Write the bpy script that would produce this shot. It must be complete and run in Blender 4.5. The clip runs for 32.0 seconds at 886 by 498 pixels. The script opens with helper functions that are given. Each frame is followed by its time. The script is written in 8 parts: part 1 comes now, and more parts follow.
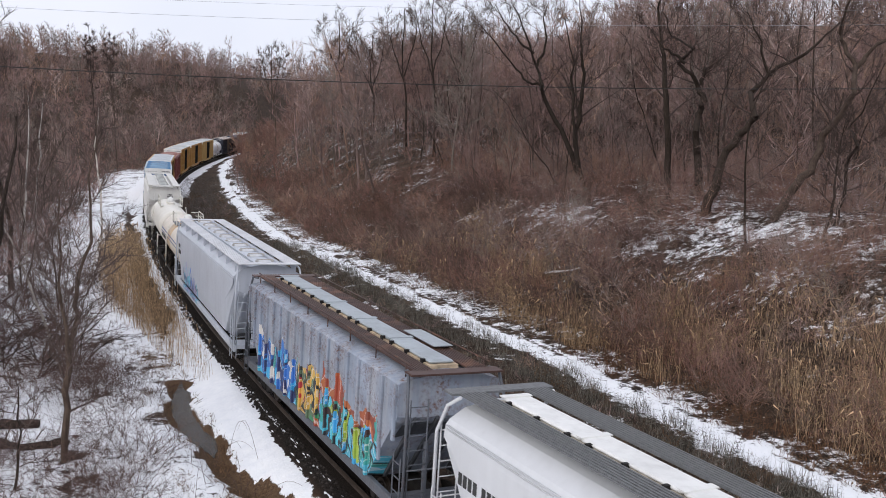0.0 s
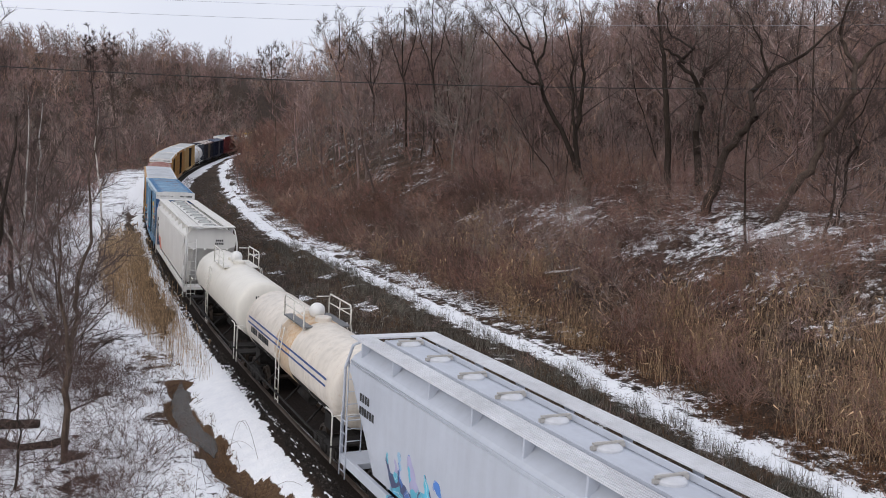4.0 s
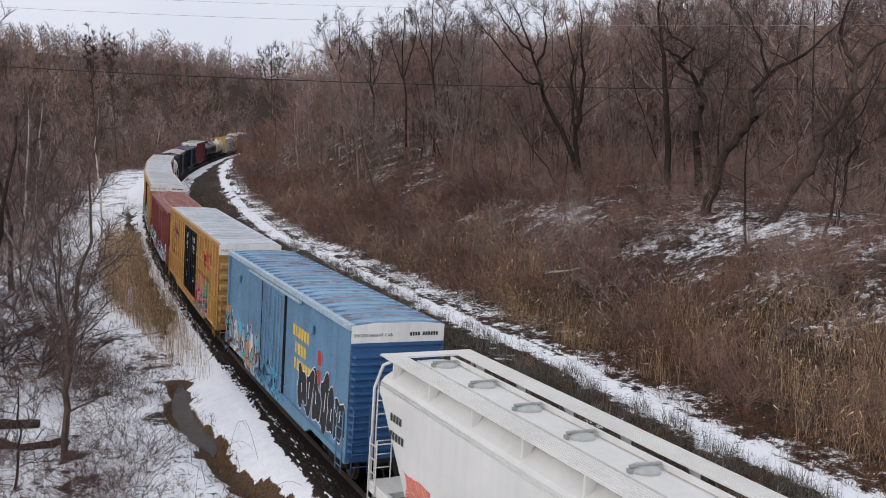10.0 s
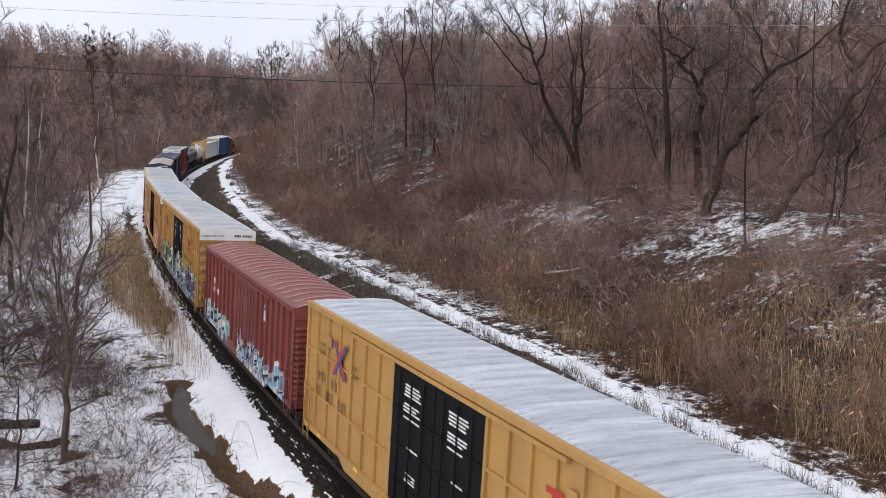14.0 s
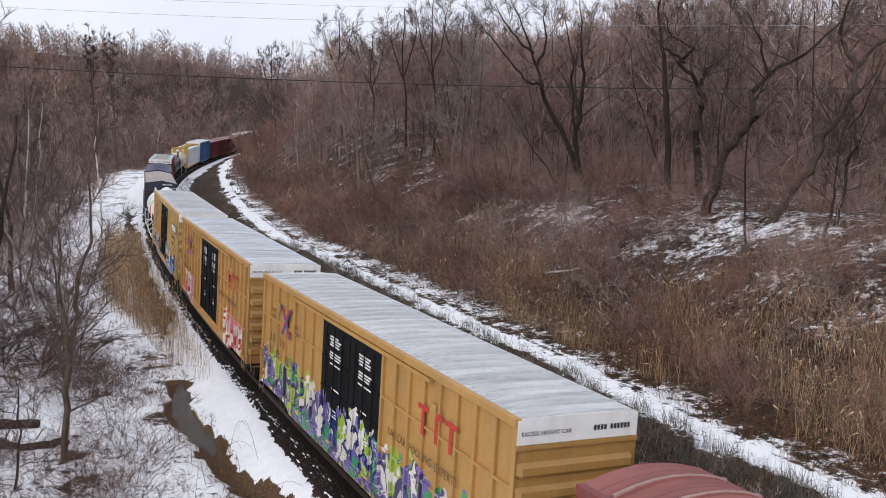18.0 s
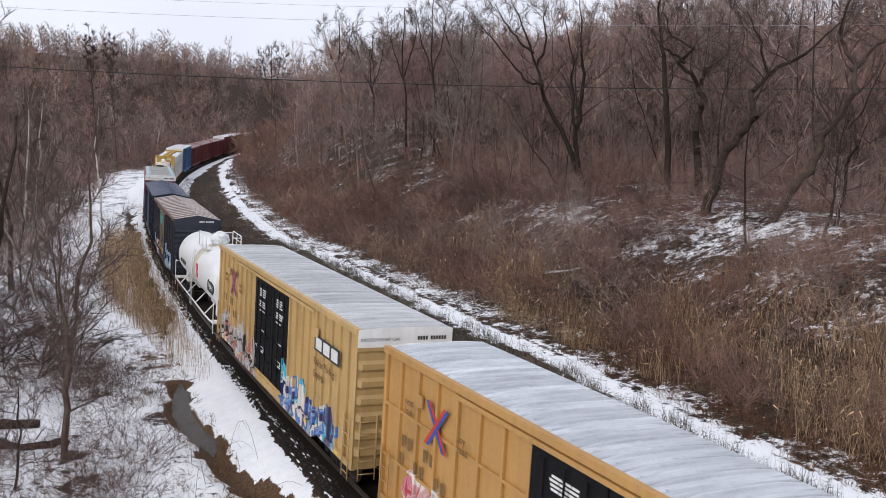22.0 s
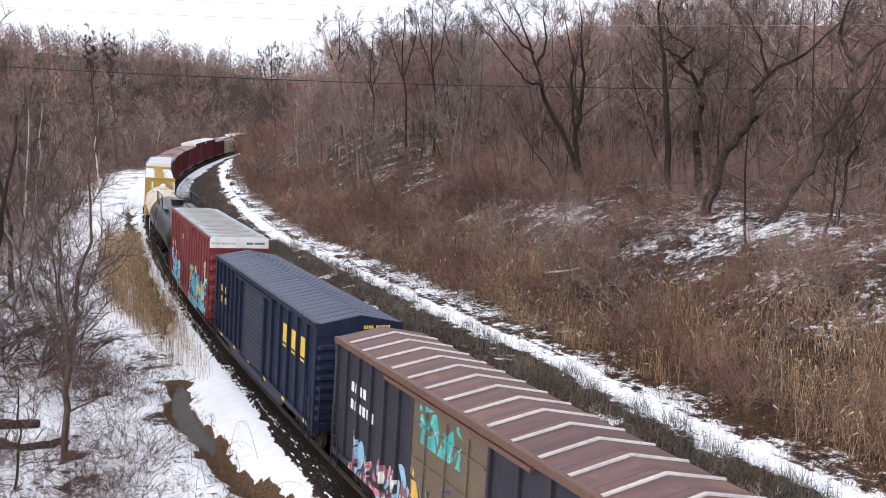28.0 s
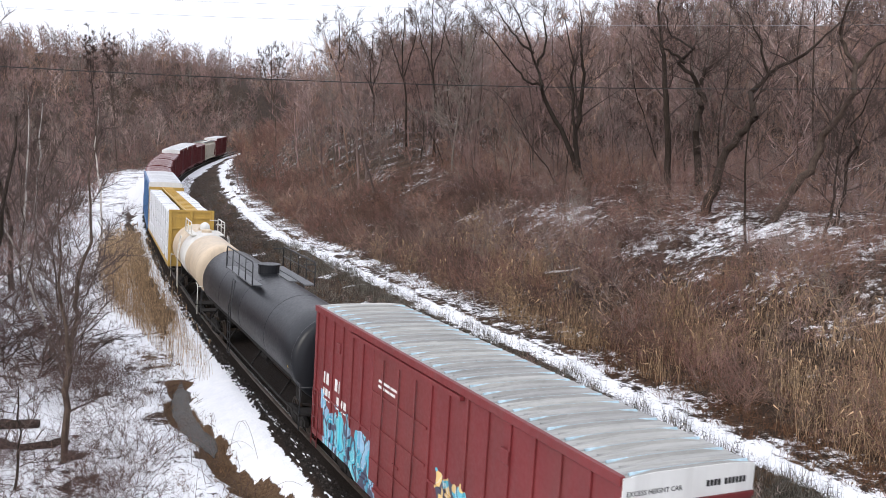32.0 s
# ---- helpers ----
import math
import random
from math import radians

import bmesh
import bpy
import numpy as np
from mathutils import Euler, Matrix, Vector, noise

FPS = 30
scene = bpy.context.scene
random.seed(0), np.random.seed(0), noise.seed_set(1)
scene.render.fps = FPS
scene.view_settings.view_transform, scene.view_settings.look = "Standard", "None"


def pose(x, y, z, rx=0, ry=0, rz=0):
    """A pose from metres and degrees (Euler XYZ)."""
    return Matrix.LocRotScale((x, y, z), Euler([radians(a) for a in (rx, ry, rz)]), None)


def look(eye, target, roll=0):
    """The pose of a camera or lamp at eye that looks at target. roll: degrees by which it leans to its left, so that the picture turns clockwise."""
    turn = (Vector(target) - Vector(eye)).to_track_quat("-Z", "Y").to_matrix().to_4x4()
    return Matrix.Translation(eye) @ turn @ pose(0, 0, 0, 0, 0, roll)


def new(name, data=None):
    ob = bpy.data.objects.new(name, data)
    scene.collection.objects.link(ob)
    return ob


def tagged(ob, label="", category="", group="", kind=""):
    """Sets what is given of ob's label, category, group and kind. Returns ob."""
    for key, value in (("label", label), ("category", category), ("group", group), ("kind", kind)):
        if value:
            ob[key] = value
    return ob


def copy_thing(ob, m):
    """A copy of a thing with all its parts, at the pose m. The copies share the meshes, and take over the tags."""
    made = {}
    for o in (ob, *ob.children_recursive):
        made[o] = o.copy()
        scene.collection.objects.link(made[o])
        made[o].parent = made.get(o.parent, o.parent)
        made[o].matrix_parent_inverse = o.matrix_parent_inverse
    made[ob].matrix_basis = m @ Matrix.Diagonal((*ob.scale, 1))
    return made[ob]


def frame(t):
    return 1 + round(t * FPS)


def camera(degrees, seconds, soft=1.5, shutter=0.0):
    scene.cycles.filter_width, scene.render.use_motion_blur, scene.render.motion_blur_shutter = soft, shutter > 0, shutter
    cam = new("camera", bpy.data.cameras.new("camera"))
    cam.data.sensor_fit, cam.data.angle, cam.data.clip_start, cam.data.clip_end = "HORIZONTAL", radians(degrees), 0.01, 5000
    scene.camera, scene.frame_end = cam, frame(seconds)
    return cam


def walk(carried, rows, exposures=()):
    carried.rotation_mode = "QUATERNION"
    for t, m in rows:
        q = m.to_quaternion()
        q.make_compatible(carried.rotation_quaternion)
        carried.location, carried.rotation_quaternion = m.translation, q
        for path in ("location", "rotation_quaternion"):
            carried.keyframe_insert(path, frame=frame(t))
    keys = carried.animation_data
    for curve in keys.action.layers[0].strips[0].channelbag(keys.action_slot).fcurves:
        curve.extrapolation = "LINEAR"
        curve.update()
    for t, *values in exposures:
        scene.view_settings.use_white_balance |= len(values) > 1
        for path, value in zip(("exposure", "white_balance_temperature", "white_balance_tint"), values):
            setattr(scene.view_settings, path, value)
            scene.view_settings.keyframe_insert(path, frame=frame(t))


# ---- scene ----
# ================= camera, walk =================
SECONDS = 32.0
EYE_HEIGHT = 11.07          # metres over the rail at station 0
cam = camera(50.52, SECONDS, soft=0.5, shutter=0.15)
CAM_POSE = pose(0, 0, EYE_HEIGHT, 90 - 8.20, 0, 0) @ pose(0, 0, 0, 0, 0, -0.723)
walk(cam, [(0.0, CAM_POSE), (SECONDS, CAM_POSE)], exposures=[
    (0.0, -0.06), (3.0, -0.11), (3.5, -0.16), (5.5, -0.28), (11.0, -0.28), (12.0, 0.04), (13.0, -0.05), (25.5, -0.05),
    (27.5, 0.20), (28.0, 0.36), (29.0, 0.56), (30.0, 0.60), (31.0, 0.42), (SECONDS, 0.34)])

# ================= world and sun: overcast winter day =================
SUN_EL, SUN_AZ = 32.0, 215.0
world = bpy.data.worlds.new("sky")
scene.world = world
world.use_nodes = True
wt = world.node_tree
wt.nodes.clear()
w_out = wt.nodes.new("ShaderNodeOutputWorld")
w_bg = wt.nodes.new("ShaderNodeBackground")
w_sky = wt.nodes.new("ShaderNodeTexSky")
w_sky.sky_type = "NISHITA"
w_sky.sun_disc = False
w_sky.sun_elevation = radians(SUN_EL)
w_sky.sun_rotation = radians(SUN_AZ)
w_sky.dust_density = 4.0
w_cloud = wt.nodes.new("ShaderNodeTexNoise")
w_cloud.inputs["Scale"].default_value = 2.2
w_cloud.inputs["Detail"].default_value = 4.0
w_ramp = wt.nodes.new("ShaderNodeValToRGB")
w_ramp.color_ramp.elements[0].position = 0.3
w_ramp.color_ramp.elements[0].color = (8.2, 8.55, 9.9, 1)
w_ramp.color_ramp.elements[1].position = 0.7
w_ramp.color_ramp.elements[1].color = (9.85, 9.95, 10.95, 1)
w_mix = wt.nodes.new("ShaderNodeMix")
w_mix.data_type = "RGBA"
w_mix.inputs["Factor"].default_value = 0.88
wt.links.new(w_cloud.outputs["Fac"], w_ramp.inputs["Fac"])
wt.links.new(w_sky.outputs["Color"], w_mix.inputs["A"])
wt.links.new(w_ramp.outputs["Color"], w_mix.inputs["B"])
wt.links.new(w_mix.outputs["Result"], w_bg.inputs["Color"])
w_bg.inputs["Strength"].default_value = 0.113
wt.links.new(w_bg.outputs["Background"], w_out.inputs["Surface"])

sun = new("sun", bpy.data.lights.new("sun", "SUN"))
sun.data.energy = 1.0
sun.data.angle = radians(25)
sun.data.color = (1.0, 0.96, 0.9)
sun_dir = Vector((math.sin(radians(SUN_AZ)) * math.cos(radians(SUN_EL)),
                  math.cos(radians(SUN_AZ)) * math.cos(radians(SUN_EL)), math.sin(radians(SUN_EL))))
sun.matrix_world = look(sun_dir * 300, (0, 0, 0))

# ================= materials =================
def shader(name, rough=0.8, metal=0.0):
    mat = bpy.data.materials.new(name)
    mat.use_nodes = True
    nt = mat.node_tree
    bsdf = nt.nodes["Principled BSDF"]
    bsdf.inputs["Roughness"].default_value = rough
    bsdf.inputs["Metallic"].default_value = metal
    return mat, nt, bsdf


def noise_node(nt, scale, detail=4.0, rough=0.55, stretch=None, coords="Object"):
    tc = nt.nodes.new("ShaderNodeTexCoord")
    n = nt.nodes.new("ShaderNodeTexNoise")
    n.inputs["Scale"].default_value = scale
    n.inputs["Detail"].default_value = detail
    n.inputs["Roughness"].default_value = rough
    if stretch:
        mp = nt.nodes.new("ShaderNodeMapping")
        mp.inputs["Scale"].default_value = stretch
        nt.links.new(tc.outputs[coords], mp.inputs["Vector"])
        nt.links.new(mp.outputs["Vector"], n.inputs["Vector"])
    else:
        nt.links.new(tc.outputs[coords], n.inputs["Vector"])
    return n.outputs["Fac"]


def ramp_node(nt, fac, stops):
    r = nt.nodes.new("ShaderNodeValToRGB")
    el = r.color_ramp.elements
    while len(el) < len(stops):
        el.new(0.5)
    for e, (p, c) in zip(el, stops):
        e.position = p
        e.color = (*c, 1) if len(c) == 3 else c
    nt.links.new(fac, r.inputs["Fac"])
    return r.outputs["Color"]


def mix_node(nt, fac, a, b, mode="MIX"):
    m = nt.nodes.new("ShaderNodeMix")
    m.data_type = "RGBA"
    m.blend_type = mode
    for key, v in (("Factor", fac), ("A", a), ("B", b)):
        if isinstance(v, (int, float)):
            m.inputs[key].default_value = v
        elif isinstance(v, tuple):
            m.inputs[key].default_value = (*v, 1)
        else:
            nt.links.new(v, m.inputs[key])
    return m.outputs["Result"]


def bump_node(nt, bsdf, fac, strength=0.3, distance=0.02):
    b = nt.nodes.new("ShaderNodeBump")
    b.inputs["Strength"].default_value = strength
    b.inputs["Distance"].default_value = distance
    nt.links.new(fac, b.inputs["Height"])
    nt.links.new(b.outputs["Normal"], bsdf.inputs["Normal"])


def times(c, k):
    return tuple(min(1.0, v * k) for v in c)


def plain(name, col, rough=0.7, metal=0.0, scale=6.0, vary=0.25):
    mat, nt, bsdf = shader(name, rough, metal)
    f = noise_node(nt, scale, 5)
    c = ramp_node(nt, f, [(0.3, times(col, 1 - vary)), (0.7, times(col, 1 + vary))])
    nt.links.new(c, bsdf.inputs["Base Color"])
    return mat


def painted(name, col, rust=0.15, dirt=0.35, rough=0.5, fade=0.25, rust_col=(0.12, 0.045, 0.022), dirt_col=(0.09, 0.075, 0.06)):
    """Weathered car paint: faded patches, streaks that run down, dirt and rust."""
    mat, nt, bsdf = shader(name, rough)
    f1 = noise_node(nt, 0.7, 4)
    base = ramp_node(nt, f1, [(0.3, times(col, 1 - fade * 0.5)), (0.7, times(col, 1 + fade * 0.4))])
    st = noise_node(nt, 1.0, 6, 0.6, stretch=(3.2, 3.2, 0.22))
    stm = ramp_node(nt, st, [(0.45, (0, 0, 0)), (0.8, (dirt, dirt, dirt))])
    base = mix_node(nt, stm, base, dirt_col)
    fine = noise_node(nt, 9.0, 6, 0.7)
    rm = ramp_node(nt, fine, [(0.60 - rust * 0.25, (0, 0, 0)), (0.70, (rust * 2, rust * 2, rust * 2))])
    big = noise_node(nt, 1.6, 3)
    rm2 = mix_node(nt, 1.0, rm, ramp_node(nt, big, [(0.42, (0, 0, 0)), (0.62, (1, 1, 1))]), "MULTIPLY")
    base = mix_node(nt, rm2, base, rust_col)
    nt.links.new(base, bsdf.inputs["Base Color"])
    rr = ramp_node(nt, fine, [(0.3, (rough * 0.8,) * 3), (0.7, (min(1, rough * 1.3),) * 3)])
    nt.links.new(rr, bsdf.inputs["Roughness"])
    bump_node(nt, bsdf, f1, 0.12, 0.05)
    return mat


def bark_material(name, a, b, scale=3.0):
    mat, nt, bsdf = shader(name, 0.9)
    bsdf.inputs["Specular IOR Level"].default_value = 0.15
    f = noise_node(nt, scale, 5, 0.7, stretch=(4, 4, 0.8))
    oi = nt.nodes.new("ShaderNodeObjectInfo")
    c = ramp_node(nt, f, [(0.3, a), (0.7, b)])
    k = ramp_node(nt, oi.outputs["Random"], [(0.0, (0.75, 0.75, 0.75)), (1.0, (1.2, 1.15, 1.1))])
    nt.links.new(mix_node(nt, 1.0, c, k, "MULTIPLY"), bsdf.inputs["Base Color"])
    bump_node(nt, bsdf, f, 0.5, 0.03)
    return mat


PLANT_TINTS = [(0.0, (0.62, 0.58, 0.56)), (0.14, (0.98, 0.82, 0.80)), (0.28, (0.80, 0.86, 0.80)), (0.42, (1.18, 0.98, 0.96)), (0.56, (0.84, 0.74, 0.72)),
               (0.70, (1.08, 1.02, 0.98)), (0.82, (1.30, 1.06, 0.86)), (0.91, (1.08, 0.84, 0.80)), (0.96, (1.75, 1.66, 1.60))]


def twig_material(name, stops, lo=0.6, hi=1.35, plant=True):
    """Colours change over the ground by a broad pattern, from plant to plant, and a little from twig to twig."""
    mat, nt, bsdf = shader(name, 0.9)
    bsdf.inputs["Specular IOR Level"].default_value = 0.2
    g = nt.nodes.new("ShaderNodeNewGeometry")
    n = nt.nodes.new("ShaderNodeTexNoise")
    n.inputs["Scale"].default_value = 0.09
    n.inputs["Detail"].default_value = 3
    nt.links.new(g.outputs["Position"], n.inputs["Vector"])
    c = ramp_node(nt, n.outputs["Fac"], stops)
    k = ramp_node(nt, g.outputs["Random Per Island"], [(0.0, (lo, lo, lo)), (0.6, (1.0, 1.0, 1.0)), (1.0, (hi, hi, hi))])
    c = mix_node(nt, 1.0, c, k, "MULTIPLY")
    if plant:
        at = nt.nodes.new("ShaderNodeAttribute")
        at.attribute_name = "plant"
        tint = ramp_node(nt, at.outputs["Fac"], PLANT_TINTS)
        tint.node.color_ramp.interpolation = "CONSTANT"
        c = mix_node(nt, 1.0, c, tint, "MULTIPLY")
    nt.links.new(c, bsdf.inputs["Base Color"])
    return mat


M_BARK = bark_material("bark", (0.016, 0.012, 0.010), (0.060, 0.046, 0.038))
M_BARK_PALE = bark_material("birch_bark", (0.22, 0.20, 0.18), (0.42, 0.39, 0.36), 1.2)
M_TWIG = twig_material("twigs", [(0.3, (0.18, 0.136, 0.124)), (0.5, (0.27, 0.212, 0.198)), (0.7, (0.36, 0.30, 0.285))])
M_BRUSH = twig_material("brush_twigs", [(0.3, (0.155, 0.096, 0.079)), (0.5, (0.225, 0.152, 0.128)), (0.7, (0.30, 0.222, 0.188))])
M_CROWN = twig_material("near_twigs", [(0.3, (0.060, 0.042, 0.036)), (0.5, (0.090, 0.064, 0.056)), (0.7, (0.13, 0.097, 0.085))], 0.5, 1.35, False)
M_PALE_TWIG = twig_material("pale_grey_twigs", [(0.3, (0.26, 0.215, 0.20)), (0.7, (0.38, 0.335, 0.315))])
M_BRIAR = twig_material("red_brown_briar_twigs", [(0.3, (0.080, 0.048, 0.041)), (0.7, (0.145, 0.094, 0.080))], 0.5, 1.35, False)
M_TRUNK = bark_material("grey_brown_bark", (0.030, 0.022, 0.019), (0.10, 0.078, 0.066))
M_GRASS = twig_material("dead_grass", [(0.3, (0.10, 0.055, 0.03)), (0.7, (0.20, 0.125, 0.07))], 0.45, 1.6, False)
M_RUST_GRASS = twig_material("rust_brown_grass", [(0.3, (0.10, 0.048, 0.028)), (0.7, (0.20, 0.105, 0.060))], 0.45, 1.6, False)
M_REED_DULL = twig_material("weathered_reeds", [(0.3, (0.27, 0.175, 0.100)), (0.7, (0.48, 0.345, 0.215))], 0.32, 1.8, False)
M_WEED = twig_material("dry_weeds", [(0.3, (0.088, 0.081, 0.069)), (0.7, (0.185, 0.171, 0.143))], 0.3, 2.0, False)
M_PALE_WEED = twig_material("pale_weeds", [(0.3, (0.18, 0.16, 0.13)), (0.7, (0.30, 0.27, 0.22))], 0.5, 1.5, False)
M_STEEL = plain("rail_steel", (0.10, 0.075, 0.06), 0.45, 0.7)
M_RAILTOP = plain("polished_rail", (0.45, 0.43, 0.41), 0.25, 1.0)
M_TIE = plain("creosoted_wood", (0.035, 0.028, 0.023), 0.9, 0, 5, 0.4)
M_UNDER = plain("grimy_black_steel", (0.022, 0.020, 0.019), 0.75, 0.0, 5, 0.4)
M_UNDER.node_tree.nodes["Principled BSDF"].inputs["Specular IOR Level"].default_value = 0.15
M_TIE.node_tree.nodes["Principled BSDF"].inputs["Specular IOR Level"].default_value = 0.15
M_WIRE = plain("black_cable", (0.02, 0.02, 0.02), 0.6)


def ground_material():
    mat, nt, bsdf = shader("snow_and_litter", 0.85)
    at = nt.nodes.new("ShaderNodeAttribute")
    at.attribute_name = "cover"
    sep = nt.nodes.new("ShaderNodeSeparateColor")
    nt.links.new(at.outputs["Color"], sep.inputs["Color"])
    big = noise_node(nt, 0.35, 4, 0.6)
    mid = noise_node(nt, 2.6, 6, 0.7)
    fine = noise_node(nt, 14.0, 5, 0.7)
    def add(a, b, ka, kb, off):
        m1 = nt.nodes.new("ShaderNodeMath"); m1.operation = "MULTIPLY"; nt.links.new(a, m1.inputs[0]); m1.inputs[1].default_value = ka
        m2 = nt.nodes.new("ShaderNodeMath"); m2.operation = "MULTIPLY_ADD"; nt.links.new(b, m2.inputs[0]); m2.inputs[1].default_value = kb
        nt.links.new(m1.outputs[0], m2.inputs[2])
        m3 = nt.nodes.new("ShaderNodeMath"); m3.operation = "ADD"; nt.links.new(m2.outputs[0], m3.inputs[0]); m3.inputs[1].default_value = off
        return m3.outputs[0]
    n1 = add(mid, fine, 1.1, 0.7, -0.9)
    n2 = add(big, n1, 0.8, 1.0, -0.4)
    n3 = add(sep.outputs["Red"], n2, 1.0, 0.9, 0.0)
    mask = ramp_node(nt, n3, [(0.47, (0, 0, 0)), (0.55, (1, 1, 1))])
    snow = ramp_node(nt, mid, [(0.3, (0.80, 0.82, 0.86)), (0.7, (0.90, 0.91, 0.93))])
    litter = ramp_node(nt, fine, [(0.3, (0.014, 0.009, 0.007)), (0.5, (0.048, 0.031, 0.022)), (0.72, (0.12, 0.078, 0.050))])
    gravel = ramp_node(nt, noise_node(nt, 22.0, 4, 0.8), [(0.3, (0.006, 0.005, 0.004)), (0.55, (0.022, 0.016, 0.013)), (0.72, (0.062, 0.049, 0.041))])
    tuft = ramp_node(nt, noise_node(nt, 1.3, 5, 0.75), [(0.36, (0.35, 0.36, 0.36)), (0.5, (1.0, 1.0, 1.0)), (0.66, (1.9, 1.85, 1.7))])
    litter = mix_node(nt, 1.0, litter, tuft, "MULTIPLY")
    soil = mix_node(nt, sep.outputs["Green"], litter, gravel)
    ochre = ramp_node(nt, fine, [(0.3, (0.040, 0.025, 0.016)), (0.5, (0.10, 0.060, 0.034)), (0.72, (0.19, 0.125, 0.072))])
    soil = mix_node(nt, sep.outputs["Blue"], soil, ochre)
    nt.links.new(mix_node(nt, mask, soil, snow), bsdf.inputs["Base Color"])
    h = add(mid, fine, 0.6, 0.5, 0.0)
    bump_node(nt, bsdf, h, 0.6, 0.08)
    bsdf.inputs["Specular IOR Level"].default_value = 0.12
    return mat


M_GROUND = ground_material()

# ================= mesh helpers =================
def mesh_of(name, verts, faces, mat=None):
    me = bpy.data.meshes.new(name)
    me.from_pydata([tuple(v) for v in verts], [], [tuple(f) for f in faces])
    if mat:
        me.materials.append(mat)
    return me


def mesh_np(name, verts, tris, mat):
    """A mesh of triangles from arrays."""
    me = bpy.data.meshes.new(name)
    verts = np.asarray(verts, dtype=np.float32)
    tris = np.asarray(tris, dtype=np.int32)
    me.vertices.add(len(verts))
    me.vertices.foreach_set("co", verts.ravel())
    me.loops.add(len(tris) * 3)
    me.loops.foreach_set("vertex_index", tris.ravel())
    me.polygons.add(len(tris))
    me.polygons.foreach_set("loop_start", np.arange(0, len(tris) * 3, 3, dtype=np.int32))
    me.update(calc_edges=True)
    me.materials.append(mat)
    return me


def part(name, bm, material, parent=None, label="", at=None):
    """Links a bmesh, or a mesh, as one object under a thing or a part."""
    if isinstance(bm, bmesh.types.BMesh):
        me = bpy.data.meshes.new(name)
        bm.to_mesh(me)
        bm.free()
        me.materials.append(material)
    else:
        me = bm
        if material and not me.materials:
            me.materials.append(material)
    ob = new(name, me)
    if parent is not None:
        ob.parent = parent
    if at is not None:
        ob.matrix_basis = at
    if label:
        ob["label"] = label
    return ob


def thing(name, label, category, group="", kind=""):
    ob = new(name)
    ob.empty_display_size = 0.3
    return tagged(ob, label, category, group, kind)


# ================= the line of the track =================
K_S = np.array([-20, 0, 30, 60, 90, 120, 150, 180, 210, 250, 300, 400.0])
K_V = np.array([0.000553, 0.001296, 0.002107, 0.001403, 0.001927, 0.00154, 0.001863, 0.001689, 0.001266, 0.000901, 0.00059, 0.000305])
GRADE, CANT = 0.00433, 0.0794
_s = np.arange(-420.0, 1500.5, 0.5)
_k = np.interp(_s, K_S, K_V, right=0.0)
_k[_s < -60] = 0.0
_phi = np.concatenate([[0], np.cumsum((_k[1:] + _k[:-1]) * 0.25)])
_i0 = int(np.searchsorted(_s, -60.0))
_phi = _phi - _phi[_i0] + -0.51347
_x = np.concatenate([[0], np.cumsum((np.sin(_phi[1:]) + np.sin(_phi[:-1])) * 0.25)])
_y = np.concatenate([[0], np.cumsum((np.cos(_phi[1:]) + np.cos(_phi[:-1])) * 0.25)])
_z0 = int(np.searchsorted(_s, 0.0))
_x = _x - _x[_z0] + 6.4983
_y = _y - _y[_z0] + 10.0


def line(s):
    return np.interp(s, _s, _x), np.interp(s, _s, _y), np.interp(s, _s, _phi)


def place(s, d):
    """Plan point at station s, d metres to the right of the track's middle."""
    x, y, p = line(s)
    return x + d * np.cos(p), y - d * np.sin(p)


def car_pose(s, half):
    """A car whose middle is at station s, on trucks half metres before and behind."""
    ax, ay, _ = line(s - half)
    bx, by, _ = line(s + half)
    a = Vector((float(ax), float(ay), GRADE * (s - half)))
    b = Vector((float(bx), float(by), GRADE * (s + half)))
    ex = (b - a).normalized()
    ey = Vector((0, 0, 1)).cross(ex).normalized()
    ez = ex.cross(ey)
    # lean to the inside of the curve
    c, n = math.cos(CANT), math.sin(CANT)
    ey2 = ey * c + ez * n
    ez2 = ez * c - ey * n
    m = Matrix((ex, ey2, ez2)).transposed().to_4x4()
    m.translation = (a + b) / 2
    return m


# ================= terrain =================
def smooth(a, b, v):
    t = np.clip((v - a) / (b - a), 0, 1)
    return t * t * (3 - 2 * t)


def wob(x, y, f, seed):
    return (np.sin(x * f + seed) * np.sin(y * f * 1.13 + seed * 1.7)
            + 0.6 * np.sin(x * f * 2.1 + y * f * 0.7 + seed * 2.3) + 0.4 * np.sin(y * f * 2.7 - x * f * 1.3 + seed * 3.1)) / 2.0


def brook_mid(s):
    return np.interp(s, [17, 19.5, 21.7, 24, 26.2, 28.2, 30.3, 32.4, 34, 36], [-3.0, -3.1, -3.35, -3.75, -3.75, -4.0, -4.05, -3.75, -3.5, -3.4])


def path_mid(s):
    return np.interp(s, [15, 30, 42, 55, 67, 80, 123, 150, 175, 215], [12.1, 12.7, 12.2, 11.8, 11.2, 10.2, 9.8, 8.9, 8.0, 6.6])


GLADES = [(60, 22.5), (51.5, 24.8), (36.5, 23.6), (35, 28.8), (47, 35), (30.5, 29)]


def glade(s, d):
    """How open the bank is: snow lies in a few clearings."""
    g = 0.0 * (s + d)
    for gs, gd in GLADES:
        g = np.maximum(g, np.exp(-((s - gs) / 4.6) ** 2 - ((d - gd) / 2.6) ** 2))
    return g


def far_rise_at(s):
    return smooth(120, 215, s)


